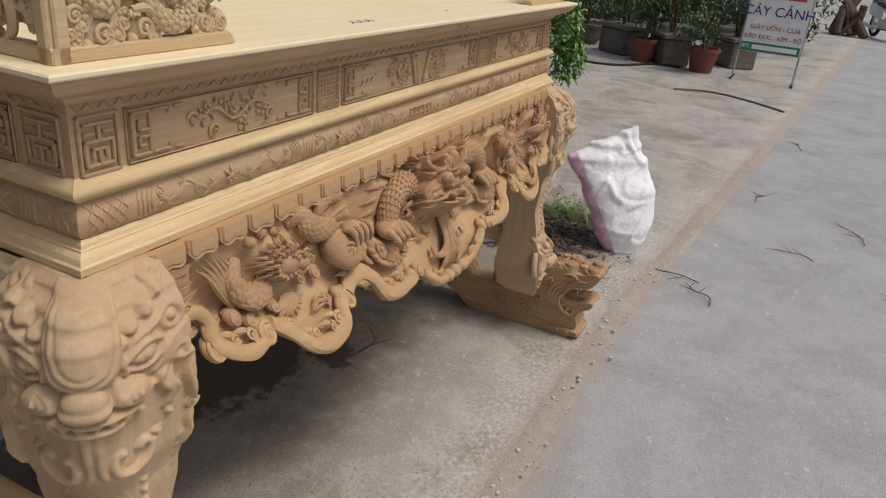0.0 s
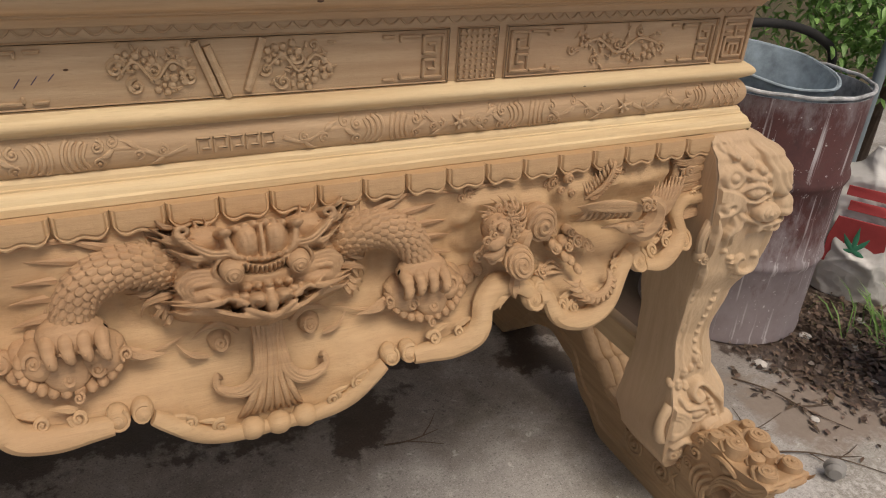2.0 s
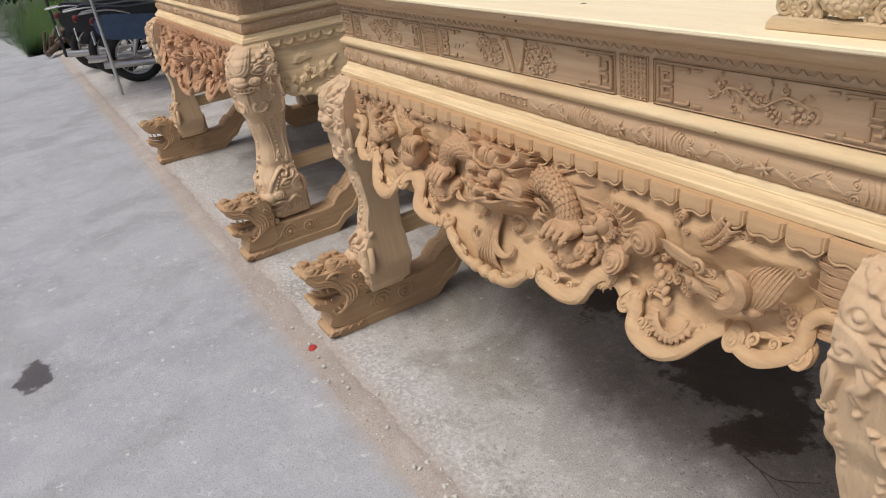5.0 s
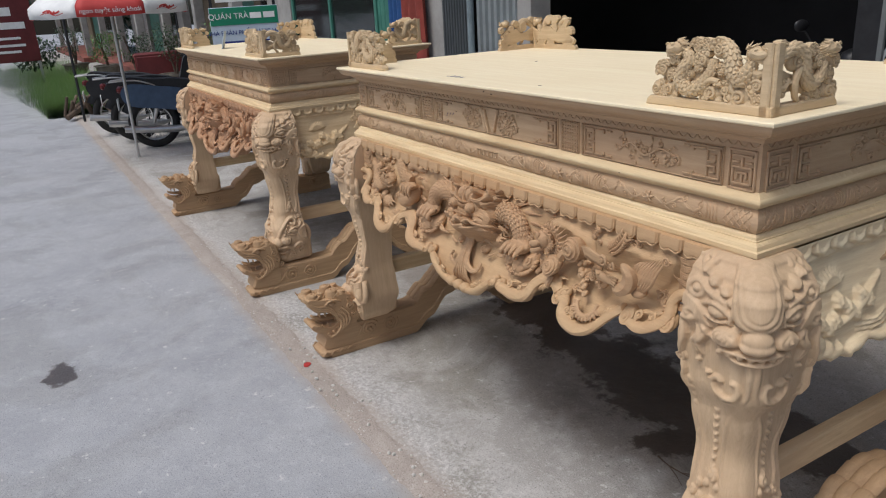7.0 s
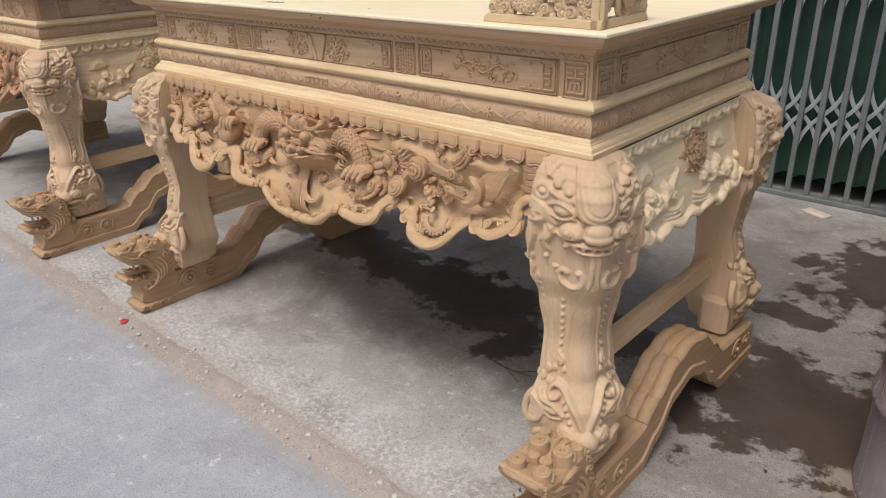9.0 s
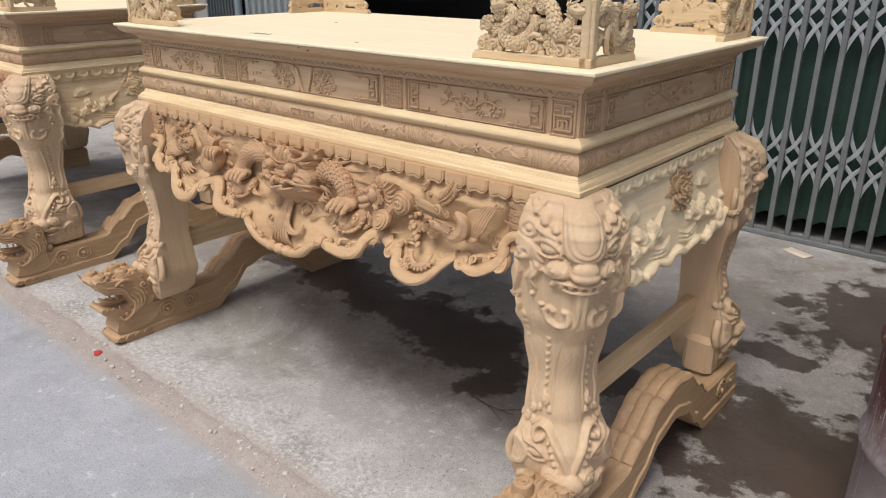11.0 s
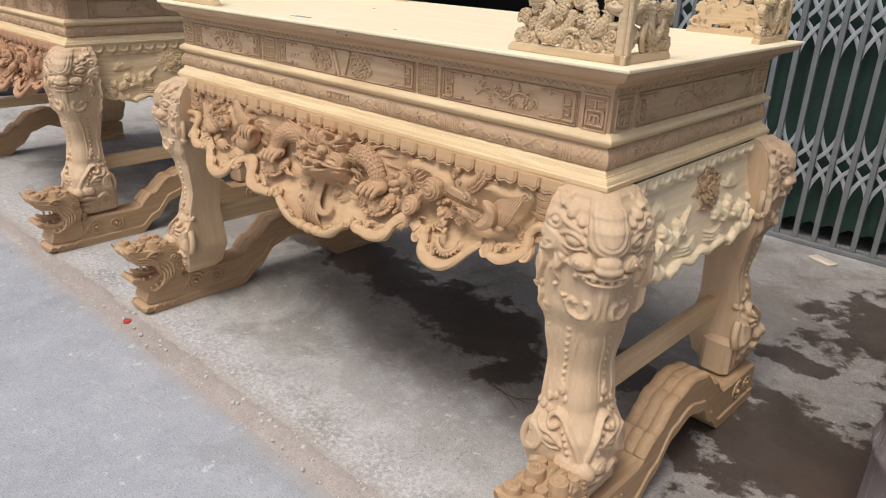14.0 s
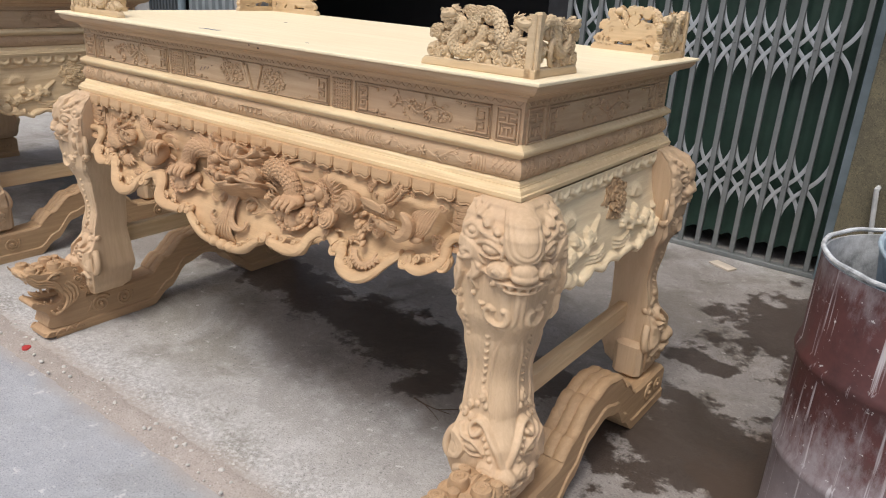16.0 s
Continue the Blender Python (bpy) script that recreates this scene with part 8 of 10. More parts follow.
def motorbike(at, turn, paint, label):
    """A step-through motorcycle; its rear wheel stands at the origin, its front points along +x."""
    b = thing("motorcycle", label, "motorcycle", at, turn, "parked motorcycles")
    for x, nm in ((0, "rear_wheel"), (1.24, "front_wheel")):
        w = part(nm, Form(lambda a, c, d: (x + a, d, 0.29 + c)).tube([(0.245 * math.cos(k * 0.19635), 0.245 * math.sin(k * 0.19635), 0) for k in range(33)], 0.046, 10), M_RUBBER, b)
        part("rim", Form(lambda a, c, d: (x + a, d, 0.29 + c)).tube([(0.205 * math.cos(k * 0.19635), 0.205 * math.sin(k * 0.19635), 0) for k in range(33)], 0.017, 8), M_CHROME, w)
        sp = Form()
        for k in range(18):
            a = k * 0.349
            sp.tube([(x + 0.03 * math.cos(a), 0.02 * (-1) ** k, 0.29 + 0.03 * math.sin(a)), (x + 0.2 * math.cos(a + 0.12), 0, 0.29 + 0.2 * math.sin(a + 0.12))], 0.003, 5)
        sp.tube([(x, -0.06, 0.29), (x, 0.06, 0.29)], 0.035, 12)
        part("spokes", sp, M_CHROME, w)
    cover = Form(lambda a, c, d: (a, d, c))
    cover.extrude(curve([(-0.30, 0.66), (-0.22, 0.52), (0.10, 0.46), (0.40, 0.42), (0.52, 0.50), (0.40, 0.66), (0.1, 0.72), (-0.2, 0.76)], 5, True), -0.13, 0.13, 0.03)
    part("tail_cover", cover, paint, b)
    fr = Form(lambda a, c, d: (a, d, c))
    fr.extrude(curve([(0.42, 0.30), (0.80, 0.24), (0.95, 0.40), (0.98, 0.66), (1.06, 0.92), (0.96, 0.94), (0.84, 0.62), (0.66, 0.46), (0.44, 0.46)], 5, True), -0.15, 0.15, 0.04)
    part("leg_shield", fr, paint, b)
    part("engine", Form().box((0.36, -0.12, 0.20), (0.78, 0.12, 0.40), 0.03), M_DARKSTEEL, b)
    seat = Form(lambda a, c, d: (a, d, c))
    seat.extrude(curve([(-0.24, 0.74), (0.1, 0.70), (0.46, 0.68), (0.52, 0.74), (0.3, 0.79), (0.05, 0.80), (-0.22, 0.84)], 4, True), -0.12, 0.12, 0.03)
    part("seat", seat, M_SEAT, b)
    part("exhaust", Form().tube(curve([(0.60, -0.13, 0.26), (0.30, -0.16, 0.22), (-0.05, -0.17, 0.24), (-0.32, -0.18, 0.27)], 5), [0.02] * 5 + [0.042] * 11, 12), M_CHROME, b, "dull silver exhaust")
    for y in (-0.10, 0.10):
        part("shock_absorber", Form().tube([(0.0, y, 0.30), (0.05, y, 0.44), (0.08, y, 0.62)], [0.014, 0.026, 0.02], 10), M_CHROME, b)
        part("fork", Form().tube([(1.24, y * 0.9, 0.29), (1.12, y * 0.8, 0.62), (1.06, y * 0.6, 0.86)], 0.02, 8), M_CHROME, b)
        part("mirror_stem", Form().tube(curve([(1.0, y * 2.2, 0.98), (0.98, y * 2.6, 1.10), (0.96, y * 3.0, 1.17)], 4), 0.006, 6), M_DARKSTEEL, b)
        part("mirror", Form().blob((0.955, y * 3.2, 1.20), (0.018, 0.055, 0.04), 12, 7), M_BIKE_BLACK, b)
        part("grip", Form().tube([(0.98, y * 2.0, 0.985), (0.93, y * 3.3, 0.97)], 0.017, 8), M_RUBBER, b)
    part("handlebar", Form().tube(curve([(0.94, -0.32, 0.97), (1.02, -0.16, 1.0), (1.03, 0.16, 1.0), (0.94, 0.32, 0.97)], 5), 0.013, 8), M_DARKSTEEL, b)
    part("headlamp", Form().blob((1.08, 0, 0.96), (0.09, 0.10, 0.085), 14, 8), paint, b)
    part("front_fender", Form().tube([(1.24 + 0.305 * math.cos(a), 0, 0.29 + 0.305 * math.sin(a)) for a in [0.5 + 0.2 * k for k in range(12)]], 0.055, 8, 0.3, (0, 1, 0)), paint, b)
    part("rear_fender", Form().tube([(0.315 * math.cos(a), 0, 0.29 + 0.315 * math.sin(a)) for a in [1.3 + 0.2 * k for k in range(8)]], 0.06, 8, 0.3, (0, 1, 0)), M_BIKE_BLACK, b)
    part("tail_lamp", Form().box((-0.34, -0.07, 0.66), (-0.27, 0.07, 0.74), 0.02), M_TAIL, b)
    plate = part("number_plate", Form().box((-0.36, -0.08, 0.47), (-0.35, 0.08, 0.60), 0.002), M_WHITE, b)
    for z in (0.56, 0.51):
        part("painted_bar", Form().box((-0.363, -0.06, z - 0.014), (-0.36, 0.06, z + 0.014), 0.001), M_BIKE_BLACK, plate)
    rack = Form()
    for y in (-0.11, 0.11):
        rack.tube(curve([(0.1, y, 0.72), (-0.12, y * 1.2, 0.80), (-0.40, y, 0.80)], 4), 0.009, 7)
    rack.tube([(-0.40, -0.11, 0.80), (-0.40, 0.11, 0.80)], 0.009, 7)
    part("rear_rack", rack, M_CHROME, b)
    part("side_stand", Form().tube([(0.4, 0.12, 0.22), (0.36, 0.22, 0.0)], 0.011, 7), M_DARKSTEEL, b)
    return b


motorbike((-7.35, 0.20, 0), 78, M_BIKE_BLUE, "worn blue step-through motorcycle parked on its stand")
motorbike((-8.05, 0.10, 0), 84, M_BIKE_BLACK, "dark motorcycle with chrome rack parked by the kerb")
motorbike((-8.85, -0.02, 0), 80, M_BIKE_BLACK, "black motorcycle with wire wheels parked on concrete")
motorbike((-2.0, 3.95, 0), -20, M_BIKE_BLACK, "dark motorcycle standing inside the unlit shop")


def umbrella(at, turn, label):
    """A street parasol of eight panels, red and white by turns."""
    u = thing("street_umbrella", label, "umbrella", at, turn, "street umbrellas")
    R, z0, z1 = 0.80, 1.62, 2.10
    part("pole", Form().tube([(0, 0, 0), (0, 0, 1.0), (0, 0, z1 + 0.05)], 0.017, 12), M_CHROME, u, "thin grey steel pole")
    mr, mw = M_UMB_RED, M_WHITE
    for k in range(8):
        a0, a1 = 0.7854 * (k - 0.5), 0.7854 * (k + 0.5)
        pan = Form()
        rows = []
        for i in range(9):
            q = i / 8
            row = []
            for j in range(9):
                a = a0 + (a1 - a0) * j / 8
                chord = math.cos(0.3927) / math.cos(a - 0.7854 * k)
                r = R * (0.03 + 0.97 * q) * chord
                sag = 0.05 * math.sin(math.pi * q) * math.sin(math.pi * j / 8)
                row.append((r * math.cos(a), r * math.sin(a), z1 - (z1 - z0) * q ** 1.25 - sag))
            rows.append(row)
        last = rows[-1]
        rows.append([(x * 1.005, y * 1.005, z - 0.10 - 0.012 * math.sin(math.pi * j / 8)) for j, (x, y, z) in enumerate(last)])
        pan.rings(rows, False, False)
        p = part("panel", pan, mr if k % 2 == 0 else mw, u, sharp=80)
        sol = p.modifiers.new("thick", "SOLIDIFY")
        sol.thickness = 0.003
        am = 0.7854 * k
        face = pose(0, 0, 0, 0, 0, math.degrees(am)) @ pose(R * math.cos(0.3927) * 1.012, 0, z0 - 0.052, 90, 0, 90)
        if k % 2 == 0:
            words("ngon tuyệt sảng khoái", 0.062, M_WHITE, p, face)
        else:
            for q, (w, h, dy) in enumerate(((0.30, 0.012, -0.012), (0.22, 0.030, 0.008), (0.10, 0.05, 0.004))):
                sw = Form(lambda x, y, z: tuple(face @ Vector((x, y, z))))
                sw.tube(curve([(-w / 2, dy, 0.001), (-w / 6, dy + 0.016, 0.001), (w / 6, dy - 0.012, 0.001), (w / 2, dy + 0.008, 0.001)], 4), h / 4, 6, 0.1)
                part("painted_swirl", sw, mr, p)
        part("rib", Form().tube([(0, 0, z1 - 0.01), (R * 0.98 * math.cos(a0), R * 0.98 * math.sin(a0), z0 - 0.012)], 0.005, 6), M_DARKSTEEL, u)
    return u


M_OLD_RED = plain("old_dull_red_paint", (0.13, 0.022, 0.022), 0.6, 0, 0.3, 3.0)
M_UMB_RED = plain("red_umbrella_cloth", (0.46, 0.045, 0.04), 0.65, 0, 0.15, 5.0)
umbrella((-6.84, -0.11, 0), -7.0, "red and white street umbrella on a steel pole")
single("steel_pole", Form().tube([(0, 0, 0), (0, 0, 1.3), (0, 0, 2.9)], 0.02, 12), M_DARKSTEEL, "thin dark steel pole beside the road", "pole", (-10.64, -0.29, 0))


def leaf_mass(name, boxes, count, size, seed, long_=2.2, droop=0.3):
    """Many separate folded leaves scattered through a few ellipsoids (centre, radii)."""
    rng = random.Random(seed)
    f = Form()
    for _ in range(count):
        c, r = rng.choice(boxes)
        while True:
            p = Vector((rng.uniform(-1, 1), rng.uniform(-1, 1), rng.uniform(-1, 1)))
            if 0.15 < p.length < 1:
                break
        o = Vector((c[0] + p.x * r[0], c[1] + p.y * r[1], c[2] + p.z * r[2]))
        a = rng.uniform(0, 6.28)
        d = Vector((math.cos(a), math.sin(a), rng.uniform(-0.9, 0.5) - droop)).normalized()
        s = d.cross(Vector((0, 0, 1))).normalized()
        n = s.cross(d)
        L = size * rng.uniform(0.6, 1.3) * long_
        w = size * rng.uniform(0.4, 0.6)
        f.add([tuple(o), tuple(o + d * L * 0.35 + s * w + n * w * 0.25), tuple(o + d * L * 0.75 + s * w * 0.6 - n * L * 0.04), tuple(o + d * L - n * L * 0.14),
               tuple(o + d * L * 0.75 - s * w * 0.6 - n * L * 0.04), tuple(o + d * L * 0.35 - s * w + n * w * 0.25), tuple(o + d * L * 0.5 - n * L * 0.02)],
              [(0, 1, 6), (1, 2, 6), (2, 3, 6), (3, 4, 6), (4, 5, 6), (5, 0, 6)])
    return f


def leaf_material(name, a, b_):
    m, t, b = nodes_of(name)
    g = t.nodes.new("ShaderNodeNewGeometry")
    link(t, ramp(t, g.outputs["Random Per Island"], [(0.0, a), (1.0, b_)]), b.inputs["Base Color"])
    b.inputs["Roughness"].default_value = 0.5
    b.inputs["Transmission Weight"].default_value = 0.0
    b.inputs["Subsurface Weight"].default_value = 0.1
    b.inputs["Subsurface Radius"].default_value = (0.01, 0.02, 0.005)
    return m


M_LEAF = leaf_material("fresh_green_leaves", (0.035, 0.10, 0.018), (0.13, 0.27, 0.06))
M_LEAF_LT = leaf_material("young_light_green_leaves", (0.08, 0.19, 0.03), (0.25, 0.44, 0.12))
M_LEAF_DK = leaf_material("dark_green_leaves", (0.012, 0.035, 0.012), (0.05, 0.10, 0.035))
M_GRASS = leaf_material("verge_grass", (0.08, 0.17, 0.03), (0.20, 0.34, 0.09))
M_BARK = plain("brown_bark", (0.12, 0.085, 0.06), 0.85, 0, 0.4, 14.0, 0.5)
M_CLAY = plain("dull_red_clay", (0.22, 0.075, 0.055), 0.8, 0, 0.3, 8.0)
M_POT = plain("weathered_cement", (0.18, 0.16, 0.13), 0.85, 0, 0.4, 7.0, 0.4)


def young_tree():
    t = thing("young_tree", "young leafy tree with drooping bright green leaves", "tree", (3.12, 1.12, 0))
    tr = Form()
    tr.tube(curve([(0, 0, 0), (0.02, 0.01, 0.6), (-0.02, 0.03, 1.2), (0.02, 0.02, 1.9)], 5), [0.028 - 0.001 * k for k in range(16)], 9)
    limbs = [((-0.01, 0.02, 0.9), (0.02, -0.30, 1.12), (0.06, -0.52, 0.92)), ((0, 0.02, 1.1), (-0.3, 0.1, 1.4), (-0.5, 0.15, 1.35)), ((0, 0.02, 1.2), (0.3, 0.2, 1.5), (0.55, 0.25, 1.4)),
             ((0, 0.0, 1.4), (0.1, -0.3, 1.7), (0.25, -0.5, 1.7)), ((0, 0, 1.0), (0.25, -0.15, 1.2), (0.45, -0.28, 1.1)), ((0, 0, 1.0), (-0.2, 0.3, 1.3), (-0.25, 0.5, 1.3))]
    for l in limbs:
        tr.tube(curve(l, 5), [0.014 - 0.001 * k for k in range(11)], 7)
    part("trunk", tr, M_BARK, t)
    boxes = [((0.05, -0.42, 0.98), (0.16, 0.16, 0.20)), ((0.06, -0.52, 0.76), (0.10, 0.10, 0.18)), ((-0.3, 0.1, 1.35), (0.35, 0.3, 0.3)), ((0.2, 0.2, 1.45), (0.4, 0.35, 0.3)),
             ((0.1, -0.2, 1.7), (0.4, 0.4, 0.3)), ((-0.1, 0.3, 1.2), (0.35, 0.3, 0.3)), ((0.0, -0.1, 1.1), (0.25, 0.25, 0.25)), ((-0.45, 0.35, 1.0), (0.4, 0.4, 0.45)), ((-0.75, 0.6, 0.95), (0.35, 0.3, 0.5)), ((0.1, 0.5, 1.0), (0.5, 0.3, 0.5)), ((-0.4, 0.0, 1.2), (0.3, 0.3, 0.35)), ((-0.2, -0.15, 0.85), (0.3, 0.25, 0.25)), ((0.1, -0.3, 0.75), (0.25, 0.2, 0.25)), ((-0.45, -0.1, 0.95), (0.25, 0.2, 0.2)), ((-0.1, 0.1, 0.9), (0.4, 0.3, 0.3))]
    part("crown", leaf_mass("crown", boxes, 6500, 0.025, 4), M_LEAF_LT, t)
    single("steel_pole", Form().tube([(0, 0, 0), (0, 0, 1.2), (0, 0, 2.6)], 0.022, 12), M_POST, "grey steel pole standing beside the young tree", "pole", (2.62, 0.84, 0))


young_tree()


def potted_plant(at, kind, seed, h=0.6):
    rng = random.Random(seed)
    label = {"clay": "dull red clay pot with a bushy plant", "tub": "round weathered cement pot with a bonsai", "box": "square weathered cement planter with shrubs"}[kind]
    p = thing("potted_plant", label, "plant", at, rng.uniform(0, 90), "potted plants in the yard")
    if kind == "clay":
        part("pot", Form().lathe([(0.0, 0.0), (0.14, 0.0), (0.19, 0.26), (0.21, 0.27), (0.21, 0.32), (0.18, 0.32), (0.17, 0.26), (0.0, 0.26)], n=20), M_CLAY, p)
        top = 0.3
    elif kind == "tub":
        part("pot", Form().lathe([(0.0, 0.0), (0.2, 0.0), (0.30, 0.12), (0.32, 0.26), (0.36, 0.28), (0.36, 0.31), (0.30, 0.31), (0.28, 0.26), (0.0, 0.26)], n=24), M_POT, p)
        top = 0.28
    else:
        part("pot", Form().box((-0.28, -0.2, 0), (0.28, 0.2, 0.36), 0.02).box((-0.31, -0.23, 0.36), (0.31, 0.23, 0.42), 0.01), M_POT, p)
        top = 0.4
    tr = Form()
    for k in range(3):
        a = rng.uniform(0, 6.28)
        tr.tube(curve([(0, 0, top - 0.05), (0.06 * math.cos(a), 0.06 * math.sin(a), top + h * 0.4), (0.2 * math.cos(a + 1), 0.2 * math.sin(a + 1), top + h)], 5), [0.03 - 0.002 * q for q in range(11)], 7)
    part("trunk", tr, M_BARK, p)
    bx = [((rng.uniform(-0.25, 0.25), rng.uniform(-0.25, 0.25), top + h * rng.uniform(0.35, 1.1)), (0.28, 0.28, 0.2)) for _ in range(6)]
    part("crown", leaf_mass("crown", bx, 700, 0.03, seed), M_LEAF_DK if seed % 3 else M_LEAF, p)
    return p


spots = [(8.95, 0.48, "clay"), (9.3, 1.0, "box"), (9.6, 1.75, "box"), (10.2, 2.5, "tub"), (10.0, 0.2, "box"), (10.6, 1.2, "box"), (11.4, 2.1, "tub"), (11.0, 3.2, "tub"), (10.4, 3.9, "clay"), (11.8, 0.6, "box"), (12.0, 4.2, "tub"),
         (9.8, 4.8, "tub"), (12.6, -0.1, "clay"), (9.1, 1.32, "clay"), (13.2, 1.2, "box"), (8.9, 5.6, "box"), (7.9, 6.3, "tub")]
for k, (x, y, kd) in enumerate(spots):
    potted_plant((x, y, 0), kd, 40 + k, 0.5 + 0.25 * (k % 3))
f = leaf_mass("hedge", [((13.5 + 0.6 * math.sin(k), -0.3 + 0.75 * k, 1.0 + 0.5 * (k % 2)), (0.9, 0.7, 1.1)) for k in range(13)], 9000, 0.06, 77)
single("hedge", f, M_LEAF_DK, "dark shaded hedge closing the yard", "hedge", kind="stuff")
wall_box("wall_yard", (14.4, -0.6, 0), (14.6, 14, 2.6), M_WALL, "dark old wall behind the plants of the yard")
wall_box("wall_yard_back", (5.2, 9.0, 0), (14.4, 9.2, 2.6), M_WALL, "old wall at the back of the yard")
wall_box("wall_yard_side", (5.0, 2.62, 0), (5.2, 9.2, 3.2), M_WALL, "side wall between shop and yard")


def plant_sign():
    """A white sheet sign on a folding steel frame."""
    s = thing("sign_stand", "white plant seller's sign board on steel legs", "sign", (8.9, -0.31, 0), -90)
    lean = lambda x, y, z: (x, y + 0.08 * z, z)
    part("board", Form(lean).box((-0.36, -0.01, 0.36), (0.36, 0.006, 1.30), 0.003), M_WHITE, s)
    part("green_field", Form(lean).box((-0.355, -0.014, 0.365), (0.355, -0.01, 0.475), 0.001), M_SIGN_GREEN, s)
    tilt = lambda x, z: pose(x, 0.08 * z - 0.0125, z, 90 - 4.5, 0, 0)
    words("CÂY CẢNH", 0.165, M_SIGN_BLUE, s, tilt(0, 0.86))
    words("GIÂY UỐN - CƯA", 0.078, M_BROWN_INK, s, tilt(0.0, 0.665))
    words("KÉO ĐỤC - KÌM - BỘ", 0.075, M_BROWN_INK, s, tilt(0, 0.55))
    words("ĐT:", 0.07, M_WHITE, s, tilt(-0.29, 0.42), thick=0.004)
    part("painted_bar", Form(lean).box((-0.22, -0.017, 0.392), (0.32, -0.014, 0.448), 0.001), M_WHITE, s)
    part("painted_bar", Form(lean).box((-0.28, -0.013, 1.02), (0.28, -0.01, 1.16), 0.001), M_SIGN_RED, s)
    for x in (-0.37, 0.37):
        part("leg", Form().tube([(x, 0.01, 0), (x, 0.11, 1.32)], 0.013, 8), M_CHROME, s)
        part("foot", Form().tube([(x, -0.2, 0.014), (x, 0.25, 0.014)], 0.014, 8), M_DARKSTEEL, s)


plant_sign()
single("garden_hose", Form().tube(curve([(8.2, 3.2, 0.012), (8.6, 2.6, 0.012), (8.75, 2.2, 0.012), (8.2, 1.9, 0.012), (8.3, 1.45, 0.012), (8.9, 1.1, 0.012), (9.0, 0.75, 0.012)], 8), 0.018, 8), M_RUBBER, "black garden hose lying on the concrete", "hose")
single("garden_hose", Form().tube(curve([(7.2, 0.5, 0.01), (7.4, 0.1, 0.01), (7.2, -0.35, 0.01), (6.9, -0.7, 0.01)], 8), 0.012, 8), M_POT, "thin dusty hose lying across the yard", "hose")


def log_pile(at, n, label, high=1.0):
    rng = random.Random(n)
    p = thing("log_pile", label, "logs", at)
    for k in range(n):
        a = rng.uniform(0, 6.28)
        q = Form().tube([(rng.uniform(-0.5, 0.5), rng.uniform(-0.4, 0.4), 0.05), (0.25 * math.cos(a), 0.25 * math.sin(a), high * rng.uniform(0.5, 0.9))], rng.uniform(0.04, 0.09) * min(1, high + 0.1), 8)
        part("log", q, M_BARK, p)


log_pile((18.6, -1.4, 0), 16, "heap of brown logs leaning together by the road")
log_pile((-11.2, -0.20, 0), 14, "low heap of dry branches and scrap by the grass", 0.42)
motorbike((19.4, -2.0, 0), 200, M_WHITE, "pale motorcycle parked beside the logs")

# verge with grass, far houses along the street
f = Form()
rng = random.Random(14)
for _ in range(14000):
    x, y = -11.6 - 16 * rng.random() ** 1.6, rng.uniform(-0.75, 1.0)
    y -= 0.11 * (-11.6 - x) * rng.random()
    a, hgt = rng.uniform(0, 6.28), rng.uniform(0.10, 0.34)
    dx, dy = 0.08 * math.cos(a), 0.08 * math.sin(a)
    w = 0.022
    f.add([(x - w, y, -0.01), (x + w, y, -0.01), (x + dx * 0.5 + w, y + dy * 0.5, hgt * 0.6), (x + dx * 0.5 - w, y + dy * 0.5, hgt * 0.6), (x + dx, y + dy, hgt)], [(0, 1, 2, 3), (3, 2, 4)])
single("grass_verge", f, M_GRASS, "strip of unmown green grass beside the road", "grass", kind="stuff")


def far_house(x0, x1, y, wall_m, label, door=True):
    """A low house front with pillars, a doorway and a window."""
    h = thing("house", label, "house", ((x0 + x1) / 2, y, 0))
    w = (x1 - x0) / 2
    part("wall", Form().box((-w, 0.0, 0), (-w * 0.25, 0.2, 3.2), 0.01).box((w * 0.25, 0.0, 0), (w, 0.2, 3.2), 0.01).box((-w * 0.25, 0, 2.2), (w * 0.25, 0.2, 3.2), 0.01), wall_m, h)
    part("door", Form().box((-w * 0.25, 0.1, 0), (w * 0.25, 0.14, 2.2), 0.01), M_GREEN_SHEET, h)
    win = part("window", Form().box((w * 0.40, -0.02, 0.9), (w * 0.85, 0.0, 1.9), 0.006), M_DARKSTEEL, h)
    part("pane", Form().box((w * 0.43, -0.03, 0.95), (w * 0.82, -0.02, 1.85), 0.002), M_GLASS, win)
    for x in (-w * 0.9, w * 0.1, w * 0.92):
        part("pillar", Form().box((x - 0.1, -1.1, 0.2), (x + 0.1, -0.9, 3.0), 0.015), M_PLASTER, h)
    part("porch_floor", Form().box((-w, -1.3, 0), (w, 0, 0.2), 0.02), M_CLAY, h)
    part("roof", Form().box((-w - 0.2, -1.5, 3.0), (w + 0.2, 3.0, 3.25), 0.03), M_POT, h)
    return h


